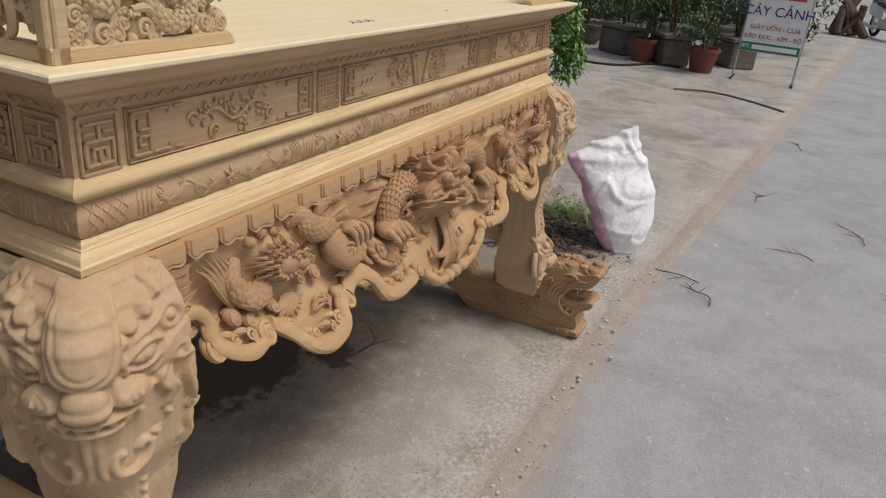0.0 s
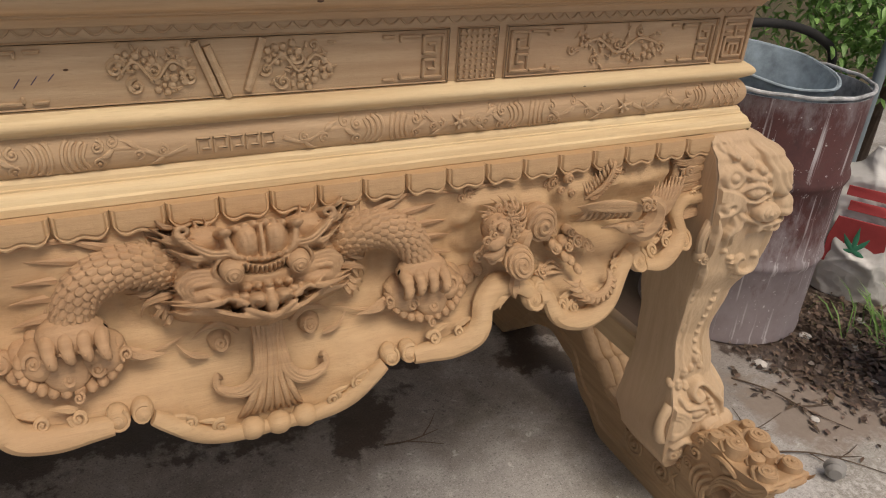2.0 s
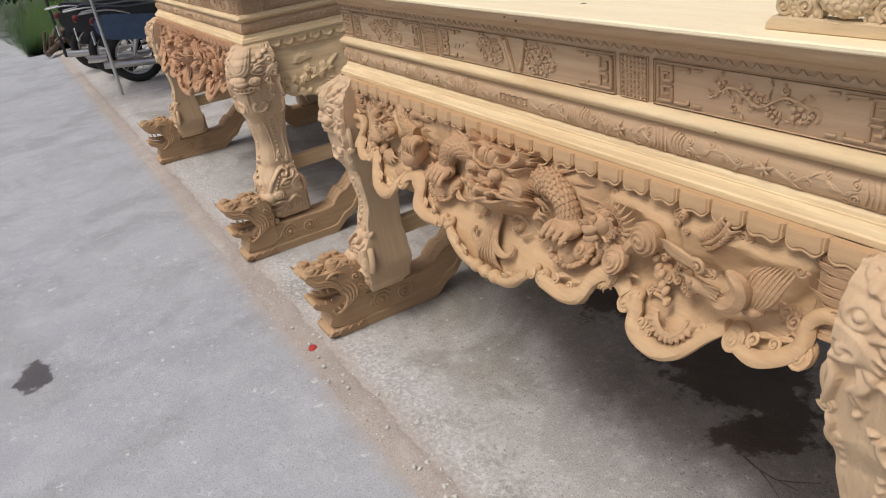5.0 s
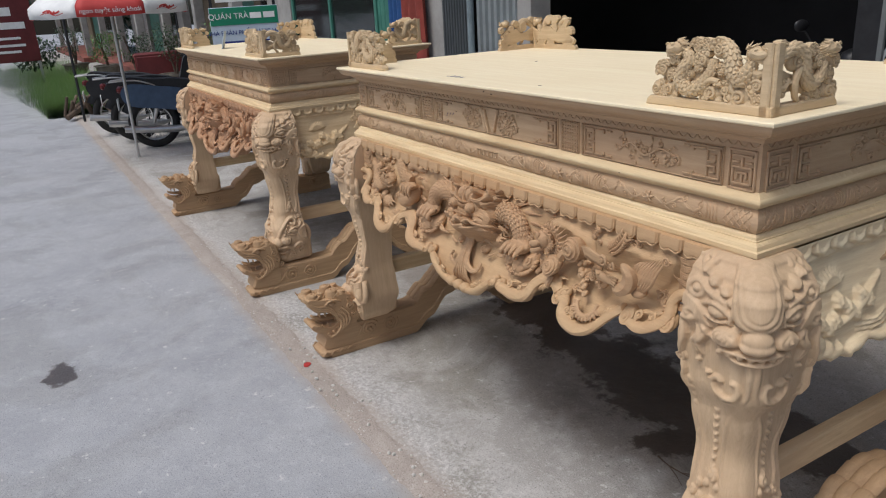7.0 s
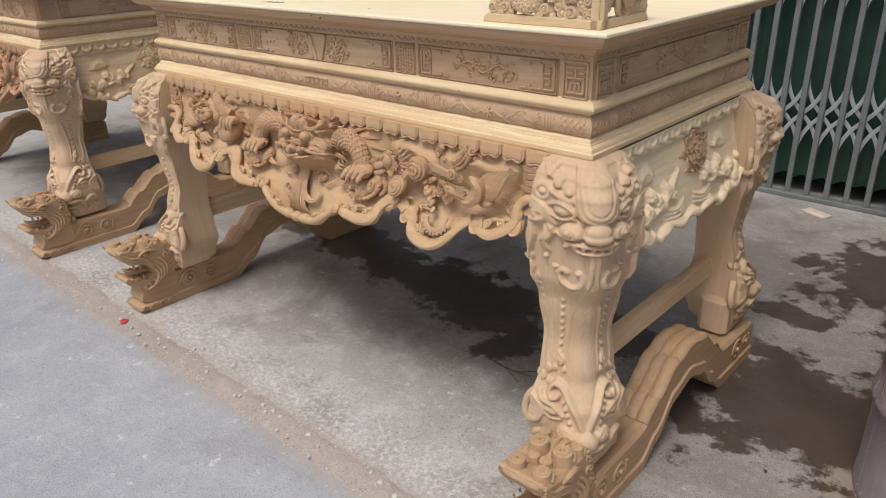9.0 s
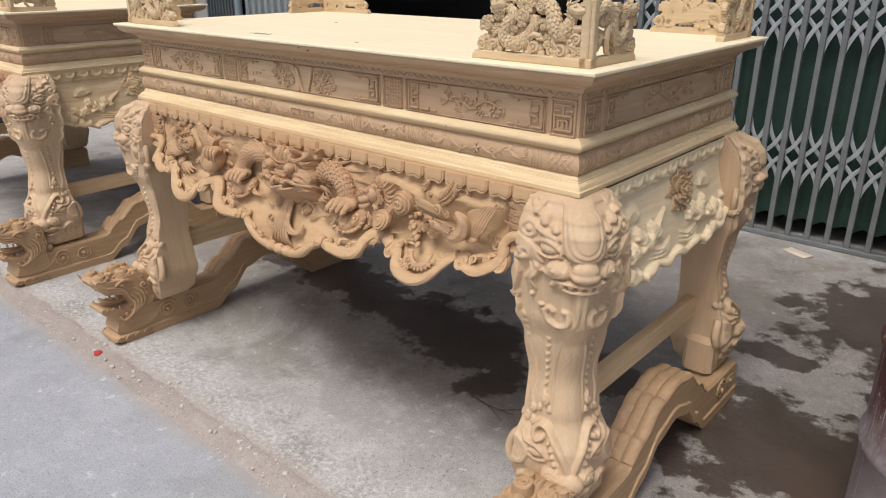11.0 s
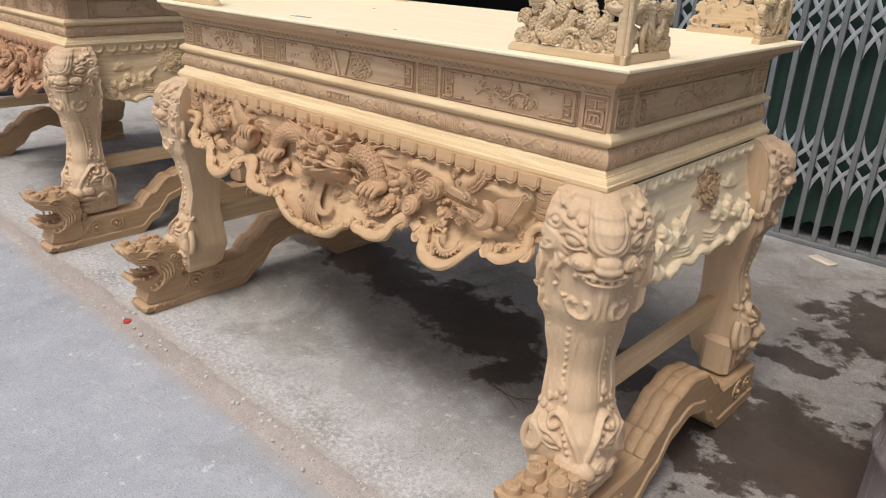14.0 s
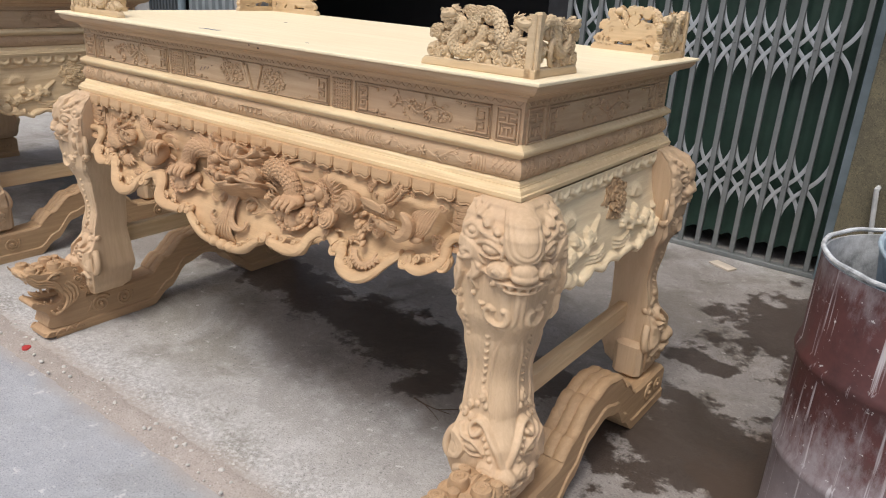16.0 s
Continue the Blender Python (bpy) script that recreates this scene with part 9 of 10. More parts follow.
# yellowed wall colour halved so the gloom of the porches is painted in
M_BEIGE = plain("shade_darkened_limewash", (0.22, 0.18, 0.12), 0.85, 0, 0.25, 2.0)
far_house(-17.5, -10.8, 3.4, M_BEIGE, "low house with yellowed walls and white porch pillars")
far_house(-26.5, -18.2, 3.0, M_PLASTER, "low grey house with white porch pillars")
far_house(-40.0, -27.0, 2.6, M_BEIGE, "low yellowed house far along the street")
single("drinks_cabinet", Form().box((-0.5, -0.3, 0.05), (0.5, 0.3, 0.72), 0.02).box((-0.46, -0.33, 0.12), (0.46, -0.3, 0.66), 0.01), M_OLD_RED, "red painted drinks chest by the porch", "chest", (-15.2, 1.75, 0), 80)
for k, (x, y) in enumerate(((-12.0, 2.2), (-14.4, 1.9), (-16.2, 1.4), (-19.5, 1.2), (-21.5, 0.6))):
    potted_plant((x, y, 0), "tub", 90 + k, 0.8)
s = thing("roadside_board", "tall red board with rows of white writing", "sign", (-19.6, -0.75, 0), 90)
part("board", Form().box((-0.9, 0, 0.55), (0.45, 0.03, 2.4), 0.005), M_OLD_RED, s)
for z, w, hgt in ((1.42, 1.0, 0.16), (1.12, 0.7, 0.06), (0.95, 0.85, 0.06), (0.8, 0.6, 0.06), (1.75, 0.5, 0.2)):
    part("painted_bar", Form().box((-0.25 - w / 2, -0.004, z - hgt / 2), (-0.25 + w / 2, 0, z + hgt / 2), 0.001), M_WHITE, s)
for x in (-0.85, 0.4):
    part("post", Form().box((x - 0.03, 0.03, 0), (x + 0.03, 0.08, 2.4), 0.004), M_CHROME, s)
f = leaf_mass("far_trees", [((-34 - 3 * (k % 5), -9 + 2.2 * k, 2.2 + 1.2 * (k % 3)), (2.2, 1.8, 1.8)) for k in range(7)], 5000, 0.16, 66)
single("far_trees", f, M_LEAF_DK, "dark green trees far along the street", "trees", kind="stuff")
f = leaf_mass("bush", [((-20.3, -0.4, 0.7), (0.5, 0.6, 0.45))], 900, 0.05, 67)
single("bush", f, M_LEAF_DK, "clipped dark green bush under the red board", "bush")

# ---- drum, sacks, rubbish and small things ----
def rust_drum_material():
    """Old red paint under grime, lime wash that has run down in fine streaks, splashes and rust."""
    m, t, b = nodes_of("red_drum_with_white_runs")
    runs = tex(t, "Noise", 52.0, (1, 1, 0.035), Detail=3.0, Roughness=0.6)
    veil = tex(t, "Noise", 15.0, (1, 1, 0.45), Detail=9.0, Roughness=0.75)
    blot = tex(t, "Noise", 5.0, Detail=8.0, Roughness=0.7)
    dots = tex(t, "Noise", 60.0, Detail=4.0, Roughness=0.6)
    co = t.nodes.new("ShaderNodeTexCoord")
    sep = t.nodes.new("ShaderNodeSeparateXYZ")
    link(t, co.outputs["Object"], sep.inputs[0])
    band = ramp(t, sep.outputs["Z"], [(0.0, (0.62, 0.62, 0.62)), (0.24, (0.56, 0.56, 0.56)), (0.42, (0.34, 0.34, 0.34)), (0.56, (0.12, 0.12, 0.12)), (0.74, (0.16, 0.16, 0.16)), (0.87, (0.40, 0.40, 0.40))])
    add = t.nodes.new("ShaderNodeMath")
    add.operation = "ADD"
    link(t, band, add.inputs[0])
    link(t, veil.outputs["Fac"], add.inputs[1])
    red = ramp(t, blot.outputs["Fac"], [(0.30, (0.045, 0.018, 0.017)), (0.55, (0.10, 0.034, 0.031)), (0.72, (0.075, 0.045, 0.038))])
    c = mix(t, red, mix(t, (0.15, 0.11, 0.112), (0.42, 0.39, 0.40), blot.outputs["Fac"]), ramp(t, add.outputs[0], [(0.74, (0, 0, 0)), (1.0, (0.85, 0.85, 0.85))]))
    c = mix(t, c, (0.55, 0.52, 0.52), ramp(t, runs.outputs["Fac"], [(0.60, (0, 0, 0)), (0.68, (0.75, 0.75, 0.75))]))
    c = mix(t, c, (0.64, 0.62, 0.60), ramp(t, dots.outputs["Fac"], [(0.65, (0, 0, 0)), (0.71, (0.8, 0.8, 0.8))]))
    link(t, c, b.inputs["Base Color"])
    b.inputs["Roughness"].default_value = 0.62
    bump(t, b, veil.outputs["Fac"], 0.35, 0.004)
    return m


M_DRUM = rust_drum_material()
M_LIME = plain("lime_caked_grey", (0.52, 0.53, 0.53), 0.8, 0, 0.7, 14.0, 0.6)


def drum():
    d = thing("oil_drum", "open red steel drum streaked with white lime", "drum", (1.83, 0.66, 0))
    r, h = 0.285, 0.872
    out = [(r - 0.01, 0.0), (r + 0.004, 0.004), (r + 0.004, 0.02), (r, 0.028)]
    for zc in (0.30, 0.585):
        out += [(r, zc - 0.03), (r + 0.008, zc - 0.012), (r + 0.011, zc), (r + 0.008, zc + 0.012), (r, zc + 0.03)]
    out += [(r, h - 0.02)]
    part("shell", Form().lathe(out, n=48, cap=False), M_DRUM, d)
    part("lining", Form().lathe([(r, h - 0.02), (r - 0.006, h - 0.02), (r - 0.006, 0.06), (0.0, 0.06)], n=48, cap=False), M_LIME, d, "inside caked with grey lime")
    rim = Form().tube([(r * math.cos(k * 0.1309), r * math.sin(k * 0.1309), h - 0.006 + 0.002 * math.sin(k * 1.7)) for k in range(49)], 0.0062, 8)
    part("rim", rim, M_LIME, d, "dented pale rolled rim")
    part("bottom", Form().lathe([(0.0, 0.004), (r - 0.01, 0.004)], n=48, cap=False), M_DRUM, d)
    # basin lodged in the mouth of the drum, with a black hose behind it
    p = thing("plastic_basin", "stained grey-blue plastic basin lodged in the drum", "basin")
    part("body", Form().lathe([(0.0, -0.30), (0.165, -0.30), (0.175, -0.29), (0.220, -0.02), (0.222, 0.0), (0.214, 0.0), (0.168, -0.285), (0.0, -0.29)], n=40, cap=False), M_PAIL, p)
    part("rim", Form().tube([(0.222 * math.cos(k * 0.15708), 0.222 * math.sin(k * 0.15708), 0.001 + 0.002 * math.sin(k * 0.9)) for k in range(41)], 0.006, 8), M_PAIL, p, "rolled basin edge")
    p.matrix_world = pose(1.870, 0.71, 0.880, 10, 2, 0) @ Matrix.Scale(0.92, 4)
    single("rubber_hose", Form().tube(curve([(1.78, 1.06, 0.018), (1.70, 1.02, 0.25), (1.685, 1.0, 0.58), (1.655, 1.0, 0.748), (1.727, 1.0, 0.870), (1.847, 0.99, 0.935), (2.03, 0.98, 0.955), (2.24, 0.98, 0.935), (2.44, 1.0, 0.874), (2.54, 1.0, 0.78), (2.57, 1.0, 0.45), (2.56, 1.02, 0.018)], 7), 0.017, 10), M_RUBBER, "black rubber hose looped up behind the drum", "hose")


M_PAIL = plain("lime_smeared_blue_plastic", (0.33, 0.40, 0.44), 0.6, 0, 0.5, 11.0)
drum()


def cloth_material(name, colour, stripe=None):
    """Woven plastic sacking: a fine weave, creases and grime; stripe: (axis, from, colour)."""
    m, t, b = nodes_of(name)
    n = tex(t, "Noise", 7.0, Detail=7.0, Roughness=0.65)
    c = ramp(t, n.outputs["Fac"], [(0.30, tuple(x * 0.92 for x in colour)), (0.55, colour)])
    if stripe:
        co = t.nodes.new("ShaderNodeTexCoord")
        sep = t.nodes.new("ShaderNodeSeparateXYZ")
        link(t, co.outputs["Object"], sep.inputs[0])
        lean = t.nodes.new("ShaderNodeMath")
        lean.operation, lean.inputs[1].default_value = "MULTIPLY_ADD", stripe[0]
        link(t, sep.outputs["Z"], lean.inputs[0])
        link(t, sep.outputs["X"], lean.inputs[2])
        c = mix(t, c, stripe[2], _step(t, lean.outputs[0], stripe[1]))
    link(t, c, b.inputs["Base Color"])
    b.inputs["Roughness"].default_value = 0.5
    w = tex(t, "Voronoi", 13.0)
    w2 = tex(t, "Voronoi", 37.0)
    w.feature = w2.feature = "F1"
    mp = w.inputs["Vector"].links[0].from_node
    wob = tex(t, "Noise", 6.0, Detail=3.0)
    vm = t.nodes.new("ShaderNodeVectorMath")
    vm.operation, vm.inputs[1].default_value = "MULTIPLY_ADD", (0.16, 0.16, 0.16)
    link(t, wob.outputs["Color"], vm.inputs[0])
    link(t, mp.outputs[0], vm.inputs[2])
    link(t, vm.outputs[0], w.inputs["Vector"])
    hs = t.nodes.new("ShaderNodeMath")
    hs.operation, hs.inputs[1].default_value = "MULTIPLY_ADD", 0.35
    link(t, w2.outputs["Distance"], hs.inputs[0])
    link(t, w.outputs["Distance"], hs.inputs[2])
    bump(t, b, hs.outputs[0], 0.42, 0.014)
    return m


def _step(t, value, edge):
    n = t.nodes.new("ShaderNodeMath")
    n.operation, n.inputs[1].default_value = "LESS_THAN", edge
    link(t, value, n.inputs[0])
    return n.outputs[0]


M_THREAD = plain("white_sack_thread", (0.66, 0.64, 0.66), 0.7, 0, 0.2, 30.0)


def sack(name, label, material, at, turn, rows, seed, crease=0.018):
    """A half-filled sack from rows of (height, half width, half depth, shift across, shift out), crumpled."""
    noise.seed_set(seed)
    f, rings = Form(), []
    n = 120
    zs = [rows[0][0] + (rows[-1][0] - rows[0][0]) * i / 100 for i in range(101)]
    for z in zs:
        hw, hd, sx, sy = lerp_table(rows, z)
        ring = []
        for j in range(n):
            a = 6.28319 * j / n
            c, s = math.cos(a), math.sin(a)
            x = sx + hw * math.copysign(abs(c) ** 0.8, c)
            y = sy + hd * math.copysign(abs(s) ** 0.9, s)
            u, v = x * 5.0 + 0.25 * noise.noise(Vector((x * 4, z * 4, seed))), z * 4.2
            f1 = abs(noise.noise(Vector((u * 1.1 + v * 0.5, y * 3, v * 0.8 - u * 0.5 + seed))))
            f2 = abs(noise.noise(Vector((u * 1.7 - v * 1.3, y * 4, v * 1.2 + u * 0.6 + 2 * seed))))
            d = crease * (0.7 * noise.noise(Vector((x * 4, y * 4, z * 3 + seed))) + 0.55 * max(0.0, 1 - f1 / 0.17) + 0.35 * max(0.0, 1 - f2 / 0.14))
            ring.append((x + d * c, y + d * s * 1.6, max(0.002, z + 0.4 * d)))
        rings.append(ring)
    f.rings(rings)
    noise.seed_set(1)
    ob = thing(name, label, "sack", at, turn)
    part("body", f, material, ob, "", 85)
    top = [rings[k][0] for k in range(14, 94, 3)]
    part("stitched_seam", Form().tube(curve(top, 2), 0.0035, 6), M_THREAD, ob, "folded stitched side seam")
    return ob


M_SACK_A = cloth_material("white_sacking_pink_side", (0.93, 0.93, 0.96), (0.52, 0.105, (0.82, 0.56, 0.72)))
M_SACK_B = cloth_material("white_printed_sacking", (0.62, 0.61, 0.58))
sack("woven_sack", "crumpled white woven sack with a pink stripe", M_SACK_A, (1.98, -0.03, 0), -62,
     [(0.0, 0.08, 0.08, 0.125, 0), (0.08, 0.13, 0.10, 0.13, 0), (0.15, 0.15, 0.11, 0.13, 0.01), (0.30, 0.19, 0.10, 0.095, 0.04), (0.45, 0.205, 0.06, 0.015, 0.07), (0.52, 0.13, 0.035, 0.05, 0.085), (0.58, 0.05, 0.018, 0.11, 0.095), (0.63, 0.012, 0.008, 0.14, 0.1)], 3, 0.014)
sb = sack("woven_sack", "white printed sack with a red panel and green mark", M_SACK_B, (2.44, 0.56, 0), -58,
          [(0.0, 0.16, 0.13, 0, 0), (0.15, 0.19, 0.15, 0, 0), (0.35, 0.18, 0.12, 0.0, 0), (0.44, 0.17, 0.07, 0.03, 0), (0.52, 0.16, 0.03, 0.08, 0.0), (0.57, 0.15, 0.012, 0.10, 0)], 8, 0.018)
M_PRINT_RED = plain("red_sack_print", (0.42, 0.06, 0.06), 0.6, 0, 0.2)
M_PRINT_GREEN = plain("green_sack_print", (0.05, 0.25, 0.14), 0.6, 0, 0.2)
pr = Form(lambda a, b, c: (a, -0.152 + 0.10 * abs(b - 0.25) ** 1.5 + 1.2 * (a + 0.03) ** 2 - c, b))
pr.extrude([(-0.12, 0.14), (0.06, 0.14), (0.07, 0.24), (0.06, 0.33), (-0.11, 0.33), (-0.125, 0.24)], 0.0, 0.006, 0.001)
red_panel = part("printed_panel", pr, M_PRINT_RED, sb)
gp = Form(lambda a, b, c: (a, -0.160 + 0.10 * abs(b - 0.25) ** 1.5 + 1.2 * (a + 0.03) ** 2 - c, b))
for a in (90, 150, 30, 210, 330):
    gp.flame([(-0.03, 0.215, 0.002), (-0.03 + 0.03 * math.cos(radians(a)), 0.225 + 0.04 * math.sin(radians(a)), 0.003), (-0.03 + 0.05 * math.cos(radians(a)), 0.235 + 0.075 * math.sin(radians(a)), 0.002)], 0.014, 6, 0.2)
part("printed_mark", gp, M_PRINT_GREEN, red_panel)
for z, w in ((0.375, 0.18), (0.425, 0.22)):
    bb = Form(lambda a, b, c: (a, -0.135 + 0.22 * (b - 0.38) + 1.0 * a * a - c, b))
    bb.box((-w / 2, z - 0.018, 0.0), (w / 2, z + 0.018, 0.004), 0.001)
    part("painted_bar", bb, M_PRINT_RED, sb)


def leaning_board():
    b = thing("leaning_board", "pink dusty insulation board leaning on the wall", "board", (1.695, 2.335, 0), 0)
    lean = lambda x, y, z: (x - 0.14 * z, y + 0.13 * z, z)
    part("panel", Form(lean).box((0.0, 0.0, 0.0), (0.205, 0.012, 0.56), 0.002), M_PINK, b)
    part("edge_sheet", Form(lean).box((0.004, 0.014, 0.0), (0.235, 0.022, 0.585), 0.002), M_PAPER, b)
    single("steel_tube", Form(lambda x, y, z: (x + 1.900 - 0.13 * z, y + 2.300 + 0.13 * z, z)).tube([(0, 0, 0.0), (0, 0, 0.3), (0, 0, 0.60)], 0.014, 12), M_STRIP, "grey painted steel tube leaning beside the board", "tube")


M_PINK = plain("dusty_pink_board", (0.32, 0.13, 0.12), 0.8, 0, 0.45, 16.0, 0.3)
M_PAPER = plain("grimy_white_sheet", (0.33, 0.32, 0.30), 0.8, 0, 0.3, 6.0)
leaning_board()


def paint_bucket(at, turn, label):
    k = thing("paint_bucket", label, "bucket", at, turn)
    part("body", Form().lathe([(0.0, 0.0), (0.115, 0.0), (0.12, 0.01), (0.142, 0.33), (0.150, 0.335), (0.150, 0.35), (0.142, 0.352)], n=32, cap=False), M_BUCKET, k)
    part("lid", Form().lathe([(0.142, 0.345), (0.156, 0.35), (0.156, 0.375), (0.146, 0.382), (0.0, 0.378)], n=32, cap=False), M_PAPER, k, "dirty white lid")
    part("label_band", Form().lathe([(0.1285, 0.12), (0.1385, 0.26)], n=32, cap=False), M_VIOLET, k, "faded violet label")
    part("handle", Form().tube(curve([(-0.15, 0, 0.33), (-0.12, -0.11, 0.25), (0, -0.165, 0.20), (0.12, -0.11, 0.25), (0.15, 0, 0.33)], 6), 0.004, 6), M_CHROME, k)


M_BUCKET = plain("grimy_white_plastic", (0.50, 0.50, 0.48), 0.5, 0, 0.3, 7.0)
M_VIOLET = plain("faded_violet_label", (0.24, 0.20, 0.36), 0.6, 0, 0.3, 7.0)
paint_bucket((2.10, 2.265, 0), 20, "grimy white paint bucket with a violet band")
paint_bucket((-2.35, 1.85, 0), 0, "white paint bucket standing behind the altar table")
single("storage_tub", Form().lathe([(0.0, 0.0), (0.2, 0.0), (0.24, 0.32), (0.26, 0.33), (0.25, 0.34), (0.225, 0.32), (0.0, 0.05)], n=28), M_BLUE, "blue plastic tub behind the altar table", "tub", (-1.95, 2.15, 0))
single("water_pipe", Form().tube(curve([(1.497, 2.43, 0.655), (1.497, 2.375, 0.655), (1.498, 2.365, 0.64), (1.520, 2.365, 0.45), (1.548, 2.365, 0.265)], 6), 0.0115, 10), M_BUCKET, "white plastic water pipe out of the wall", "pipe")

# a small stand on the farther table
nm = thing("name_plate", "small framed card stand on the farther table", "card", (-3.32, 0.10, TOP_Z), -20)
part("card", Form(lambda x, y, z: (x, y + 0.25 * z, z)).box((-0.07, 0, 0.0), (0.07, 0.006, 0.115), 0.002), M_SIGN_GREY, nm)
for z, w in ((0.085, 0.1), (0.055, 0.08), (0.03, 0.09)):
    part("painted_bar", Form(lambda x, y, z: (x, y + 0.25 * z, z)).box((-w / 2, -0.003, z - 0.007), (w / 2, 0.0, z + 0.007), 0.001), M_SIGN_BLUE, nm)

# offcut, cap, cup, pebbles, twigs, litter
M_OFFCUT = plain("dusty_pale_offcut", (0.56, 0.48, 0.38), 0.8, 0, 0.2, 12.0)
single("wood_offcut", Form().box((-0.07, -0.035, 0.0), (0.07, 0.035, 0.012), 0.002), M_OFFCUT, "pale flat wood offcut on the concrete", "offcut", (0.835, 2.645, 0), -24)
single("bottle_cap", Form().lathe([(0.0, 0.0), (0.018, 0.0), (0.016, 0.008), (0.0, 0.010)], n=14), M_UMB_RED, "small red plastic cap in the dust", "cap", (-0.975, -0.335, -0.004))
single("paper_cup", Form(lambda x, y, z: (z, y, x + 0.03)).lathe([(0.0, 0.0), (0.016, 0.0), (0.026, 0.012), (0.020, 0.026), (0.029, 0.034), (0.024, 0.036), (0.012, 0.012)], n=16), M_PAPER, "crushed white cup lying on the ground", "cup", (1.45, -0.17, 0.0), 40)
rng = random.Random(55)
for k in range(80):
    r = rng.uniform(0.003, 0.012)
    x = rng.uniform(-1.6, 1.9)
    y = rng.gauss(SEAM - 0.005, 0.035) - (max(0, x - 1.2) * 0.085)
    g = Form().blob((0, 0, r * 0.45), (r, r * rng.uniform(0.6, 0.9), r * 0.6), 7, 4)
    single("pebble", g, M_PEBBLE, "pale pebble lying in the dusty seam", "pebble", (x, y, -0.002), rng.uniform(0, 180), "pebbles along the seam") if k else None
    if k == 0:
        M_PEBBLE = plain("pale_pebble", (0.60, 0.57, 0.52), 0.8, 0, 0.2, 30.0)


f = Form()
for k in range(700):
    r = rng.uniform(0.0012, 0.0042)
    x = rng.uniform(-3.2, 2.6)
    y = rng.gauss(SEAM + 0.01, 0.075) - max(0, x - 1.2) * 0.085
    f.blob((x, y, (0.0 if y > SEAM else -0.008) + r * 0.3), (r * rng.uniform(0.8, 1.5), r, r * 0.7), 5, 3)
single("concrete_crumbs", f, M_PEBBLE, "pale concrete crumbs scattered along the dusty joint", "grit", kind="stuff")


def twig(at, turn, length, seed):
    r = random.Random(seed)
    f = Form()
    p = curve([(-length / 2, 0, 0.006), (-length / 6, r.uniform(-0.03, 0.03), 0.012), (length / 6, r.uniform(-0.03, 0.03), 0.008), (length / 2, r.uniform(-0.05, 0.05), 0.006)], 4)
    f.tube(p, [0.003 - 0.00016 * i for i in range(len(p))], 6)
    for k in range(r.randint(1, 4)):
        q = p[r.randint(3, 9)]
        a = r.uniform(-1, 1)
        f.tube([q, (q[0] + 0.05 * math.cos(a), q[1] + 0.05 * math.sin(a), 0.008), (q[0] + 0.10 * math.cos(a), q[1] + 0.10 * math.sin(a * 1.2), 0.006)], [0.002, 0.0016, 0.0008], 5)
    single("twig", f, M_BARK, "dry brown twig lying on the ground", "twig", at, turn, "scattered twigs")


for k, (x, y, a, L) in enumerate(((1.52, -0.10, -30, 0.32), (1.9, -0.45, 80, 0.3), (1.35, 0.05, 10, 0.4), (1.75, -0.62, 30, 0.25), (3.2, -1.3, 20, 0.35), (2.6, -1.0, 70, 0.2), (4.6, -1.7, 60, 0.4), (5.4, -0.9, 15, 0.3), (2.2, -1.5, 5, 0.22),
                                  (0.47, 0.42, 12, 0.16), (1.62, 0.12, -60, 0.36), (3.6, -0.75, -10, 0.3))):
    twig((x, y, -0.002 if y > SEAM else -0.010), a, L, 300 + k)


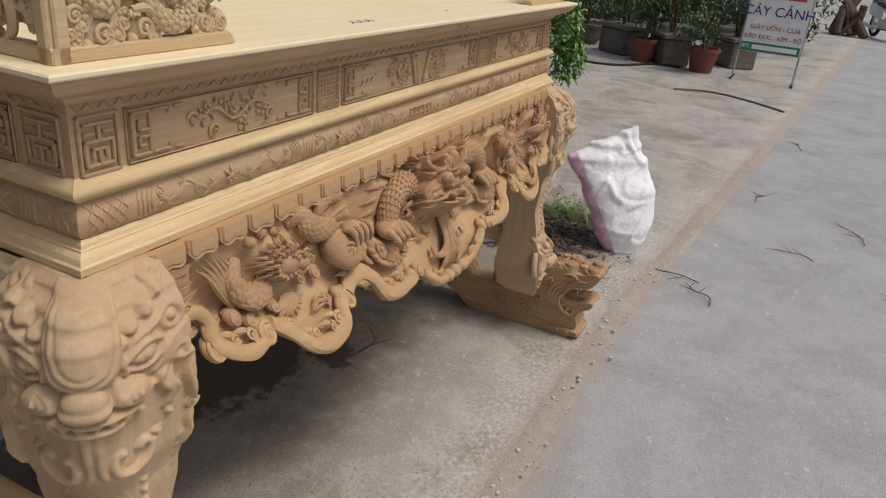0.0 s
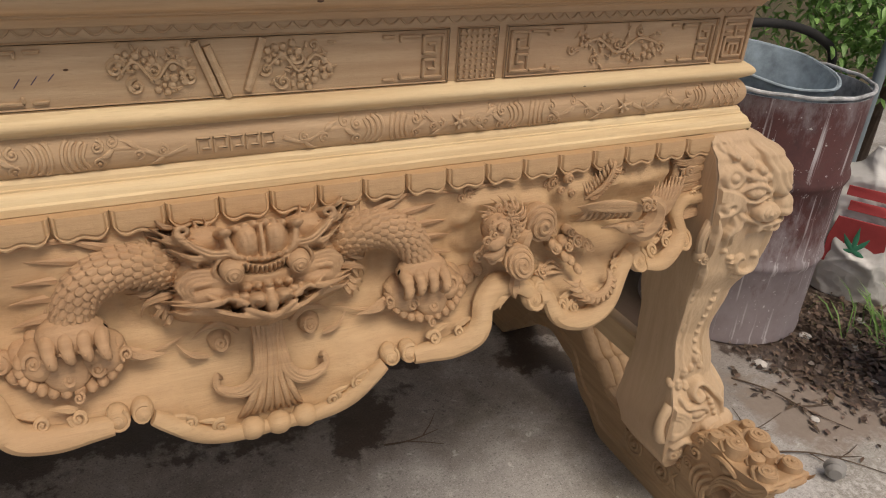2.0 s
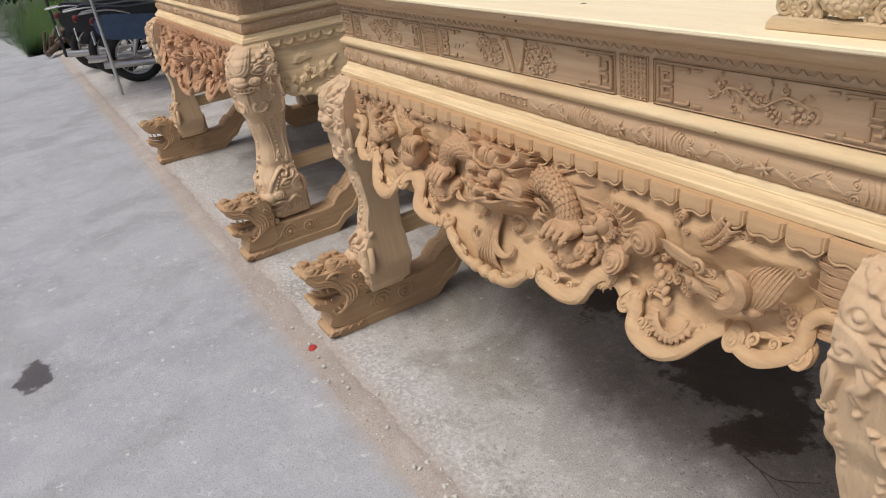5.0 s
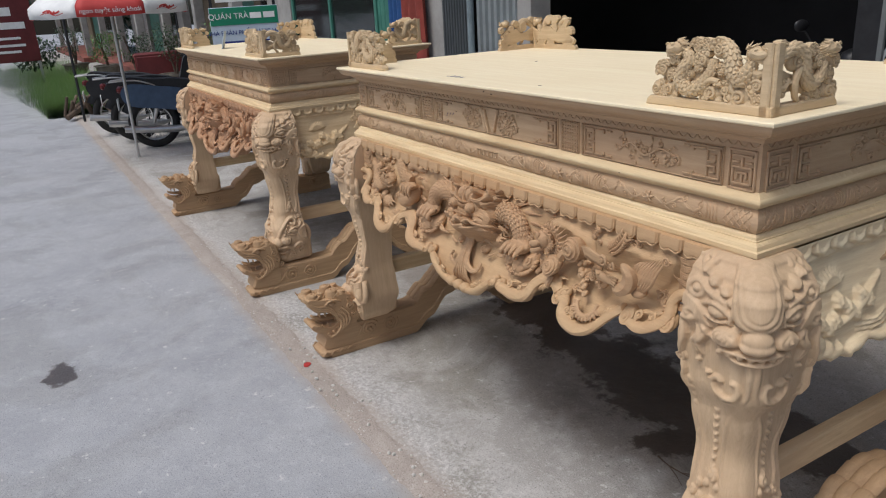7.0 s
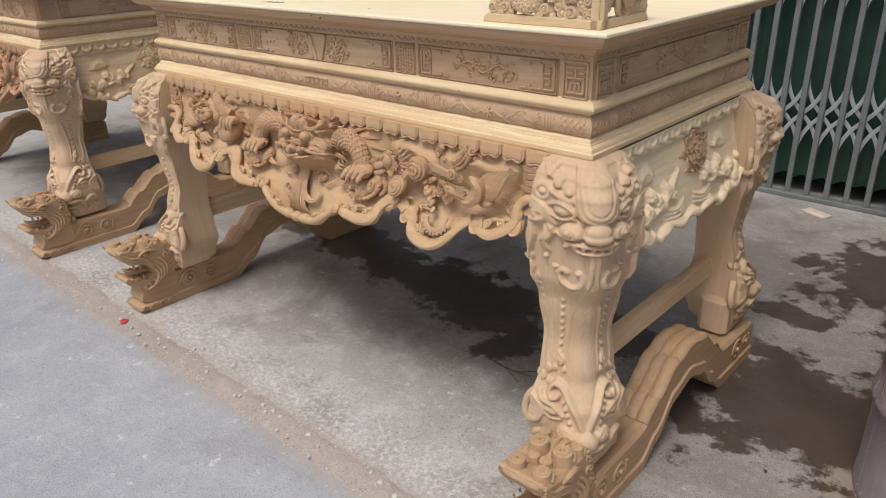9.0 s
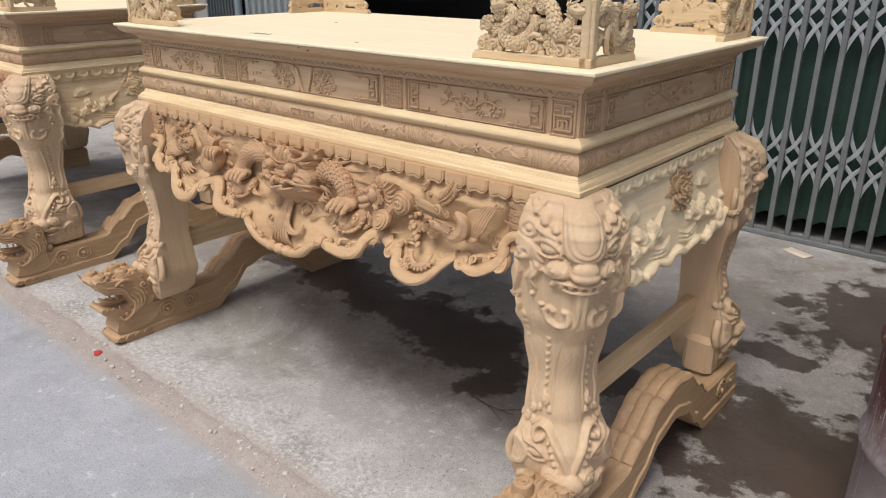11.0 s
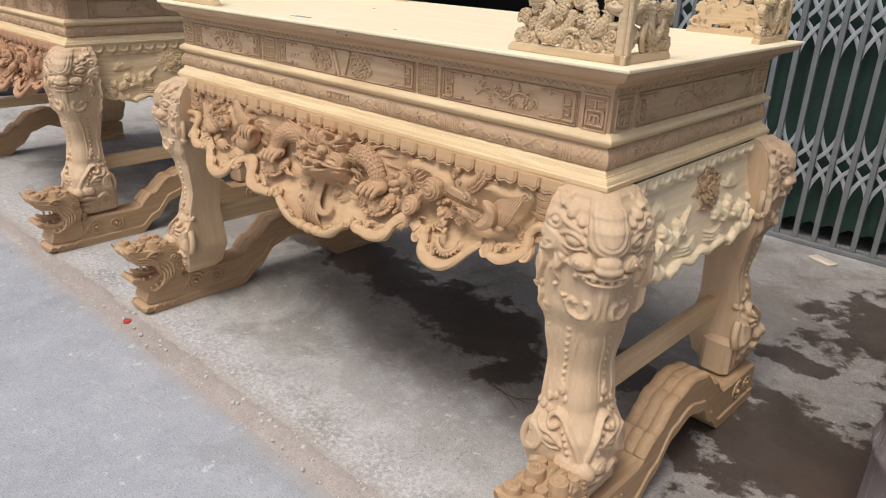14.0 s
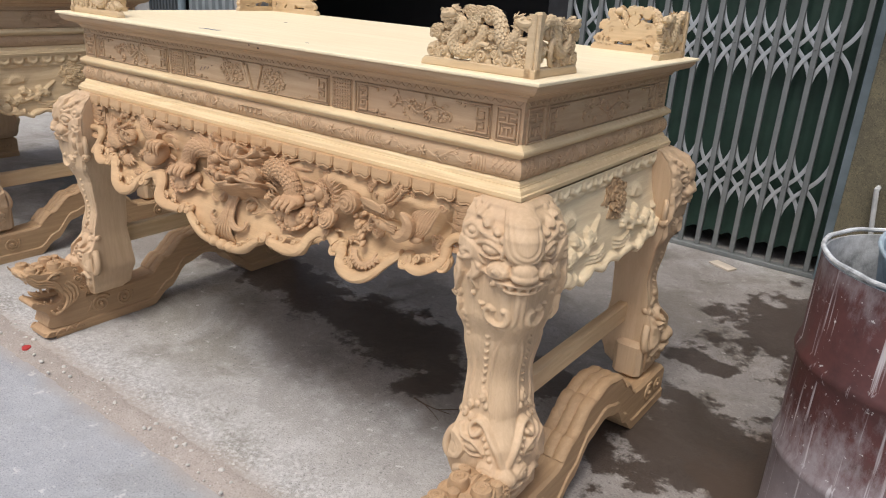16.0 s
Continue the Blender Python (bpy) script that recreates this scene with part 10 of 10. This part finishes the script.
def litter():
    """The heap of dead leaves, shavings, rags and stones behind the drum and sacks."""
    r = random.Random(17)
    f = Form()
    for _ in range(2000):
        x, y = r.gauss(2.12, 0.22), r.gauss(0.22, 0.17)
        z = 0.03 * math.exp(-((x - 2.15) ** 2 + (y - 0.22) ** 2) / 0.05) * r.uniform(0.2, 1.0) + 0.004
        a, L = r.uniform(0, 6.28), r.uniform(0.005, 0.022)
        c, s, w = math.cos(a), math.sin(a), L * r.uniform(0.2, 0.6)
        f.add([(x - c * L, y - s * L, z), (x + s * w, y - c * w, z + r.uniform(0, 0.012)), (x + c * L, y + s * L, z + r.uniform(0, 0.008)), (x - s * w, y + c * w, z + r.uniform(0, 0.012))], [(0, 1, 2, 3)])
    single("leaf_litter", f, M_LITTER, "heap of dead leaves and shavings on damp earth", "litter", kind="stuff")
    for k in range(26):
        x, y = r.gauss(2.08, 0.2), r.gauss(0.2, 0.16)
        q = r.uniform(0.010, 0.024)
        g = Form()
        n = 9
        noise.seed_set(k + 2)
        g.rings([[((1 + 0.5 * noise.noise(Vector((math.cos(6.283 * j / n) * 2, math.sin(6.283 * j / n) * 2, i + k)))) * q * math.sin(math.pi * (i + 0.1) / 5.2) * math.cos(6.283 * j / n), (1 + 0.5 * noise.noise(Vector((math.sin(6.283 * j / n) * 2, i, k)))) * q * math.sin(math.pi * (i + 0.1) / 5.2) * math.sin(6.283 * j / n), q * 0.7 * (1 - math.cos(math.pi * i / 5)) * 0.5) for j in range(n)] for i in range(6)])
        single("rubble_stone" if k % 3 else "crumpled_rag", g, (M_POT, M_PEBBLE, M_BARK)[k % 3] if k % 3 else M_PAPER, "rough broken stone in the rubbish" if k % 3 else "crumpled whitish rag in the rubbish", "stone" if k % 3 else "rag", (x, y, 0.0), r.uniform(0, 180), "rubbish beside the drum")
    noise.seed_set(1)
    f = Form()
    for _ in range(150):
        x, y = r.gauss(2.25, 0.09), r.gauss(0.20, 0.09)
        a, h = r.uniform(0, 6.28), r.uniform(0.05, 0.17)
        dx, dy, w = 0.10 * math.cos(a), 0.10 * math.sin(a), 0.0035
        f.add([(x - w, y, 0.0), (x + w, y, 0.0), (x + dx * 0.5 + w, y + dy * 0.5, h * 0.7), (x + dx * 0.5 - w, y + dy * 0.5, h * 0.7), (x + dx, y + dy, h)], [(0, 1, 2, 3), (3, 2, 4)])
    single("weed_tuft", f, M_GRASS, "tuft of green weeds growing beside the sack", "weeds", kind="stuff")


M_LITTER = leaf_material("dead_leaves_and_shavings", (0.05, 0.035, 0.025), (0.20, 0.14, 0.10))
litter()
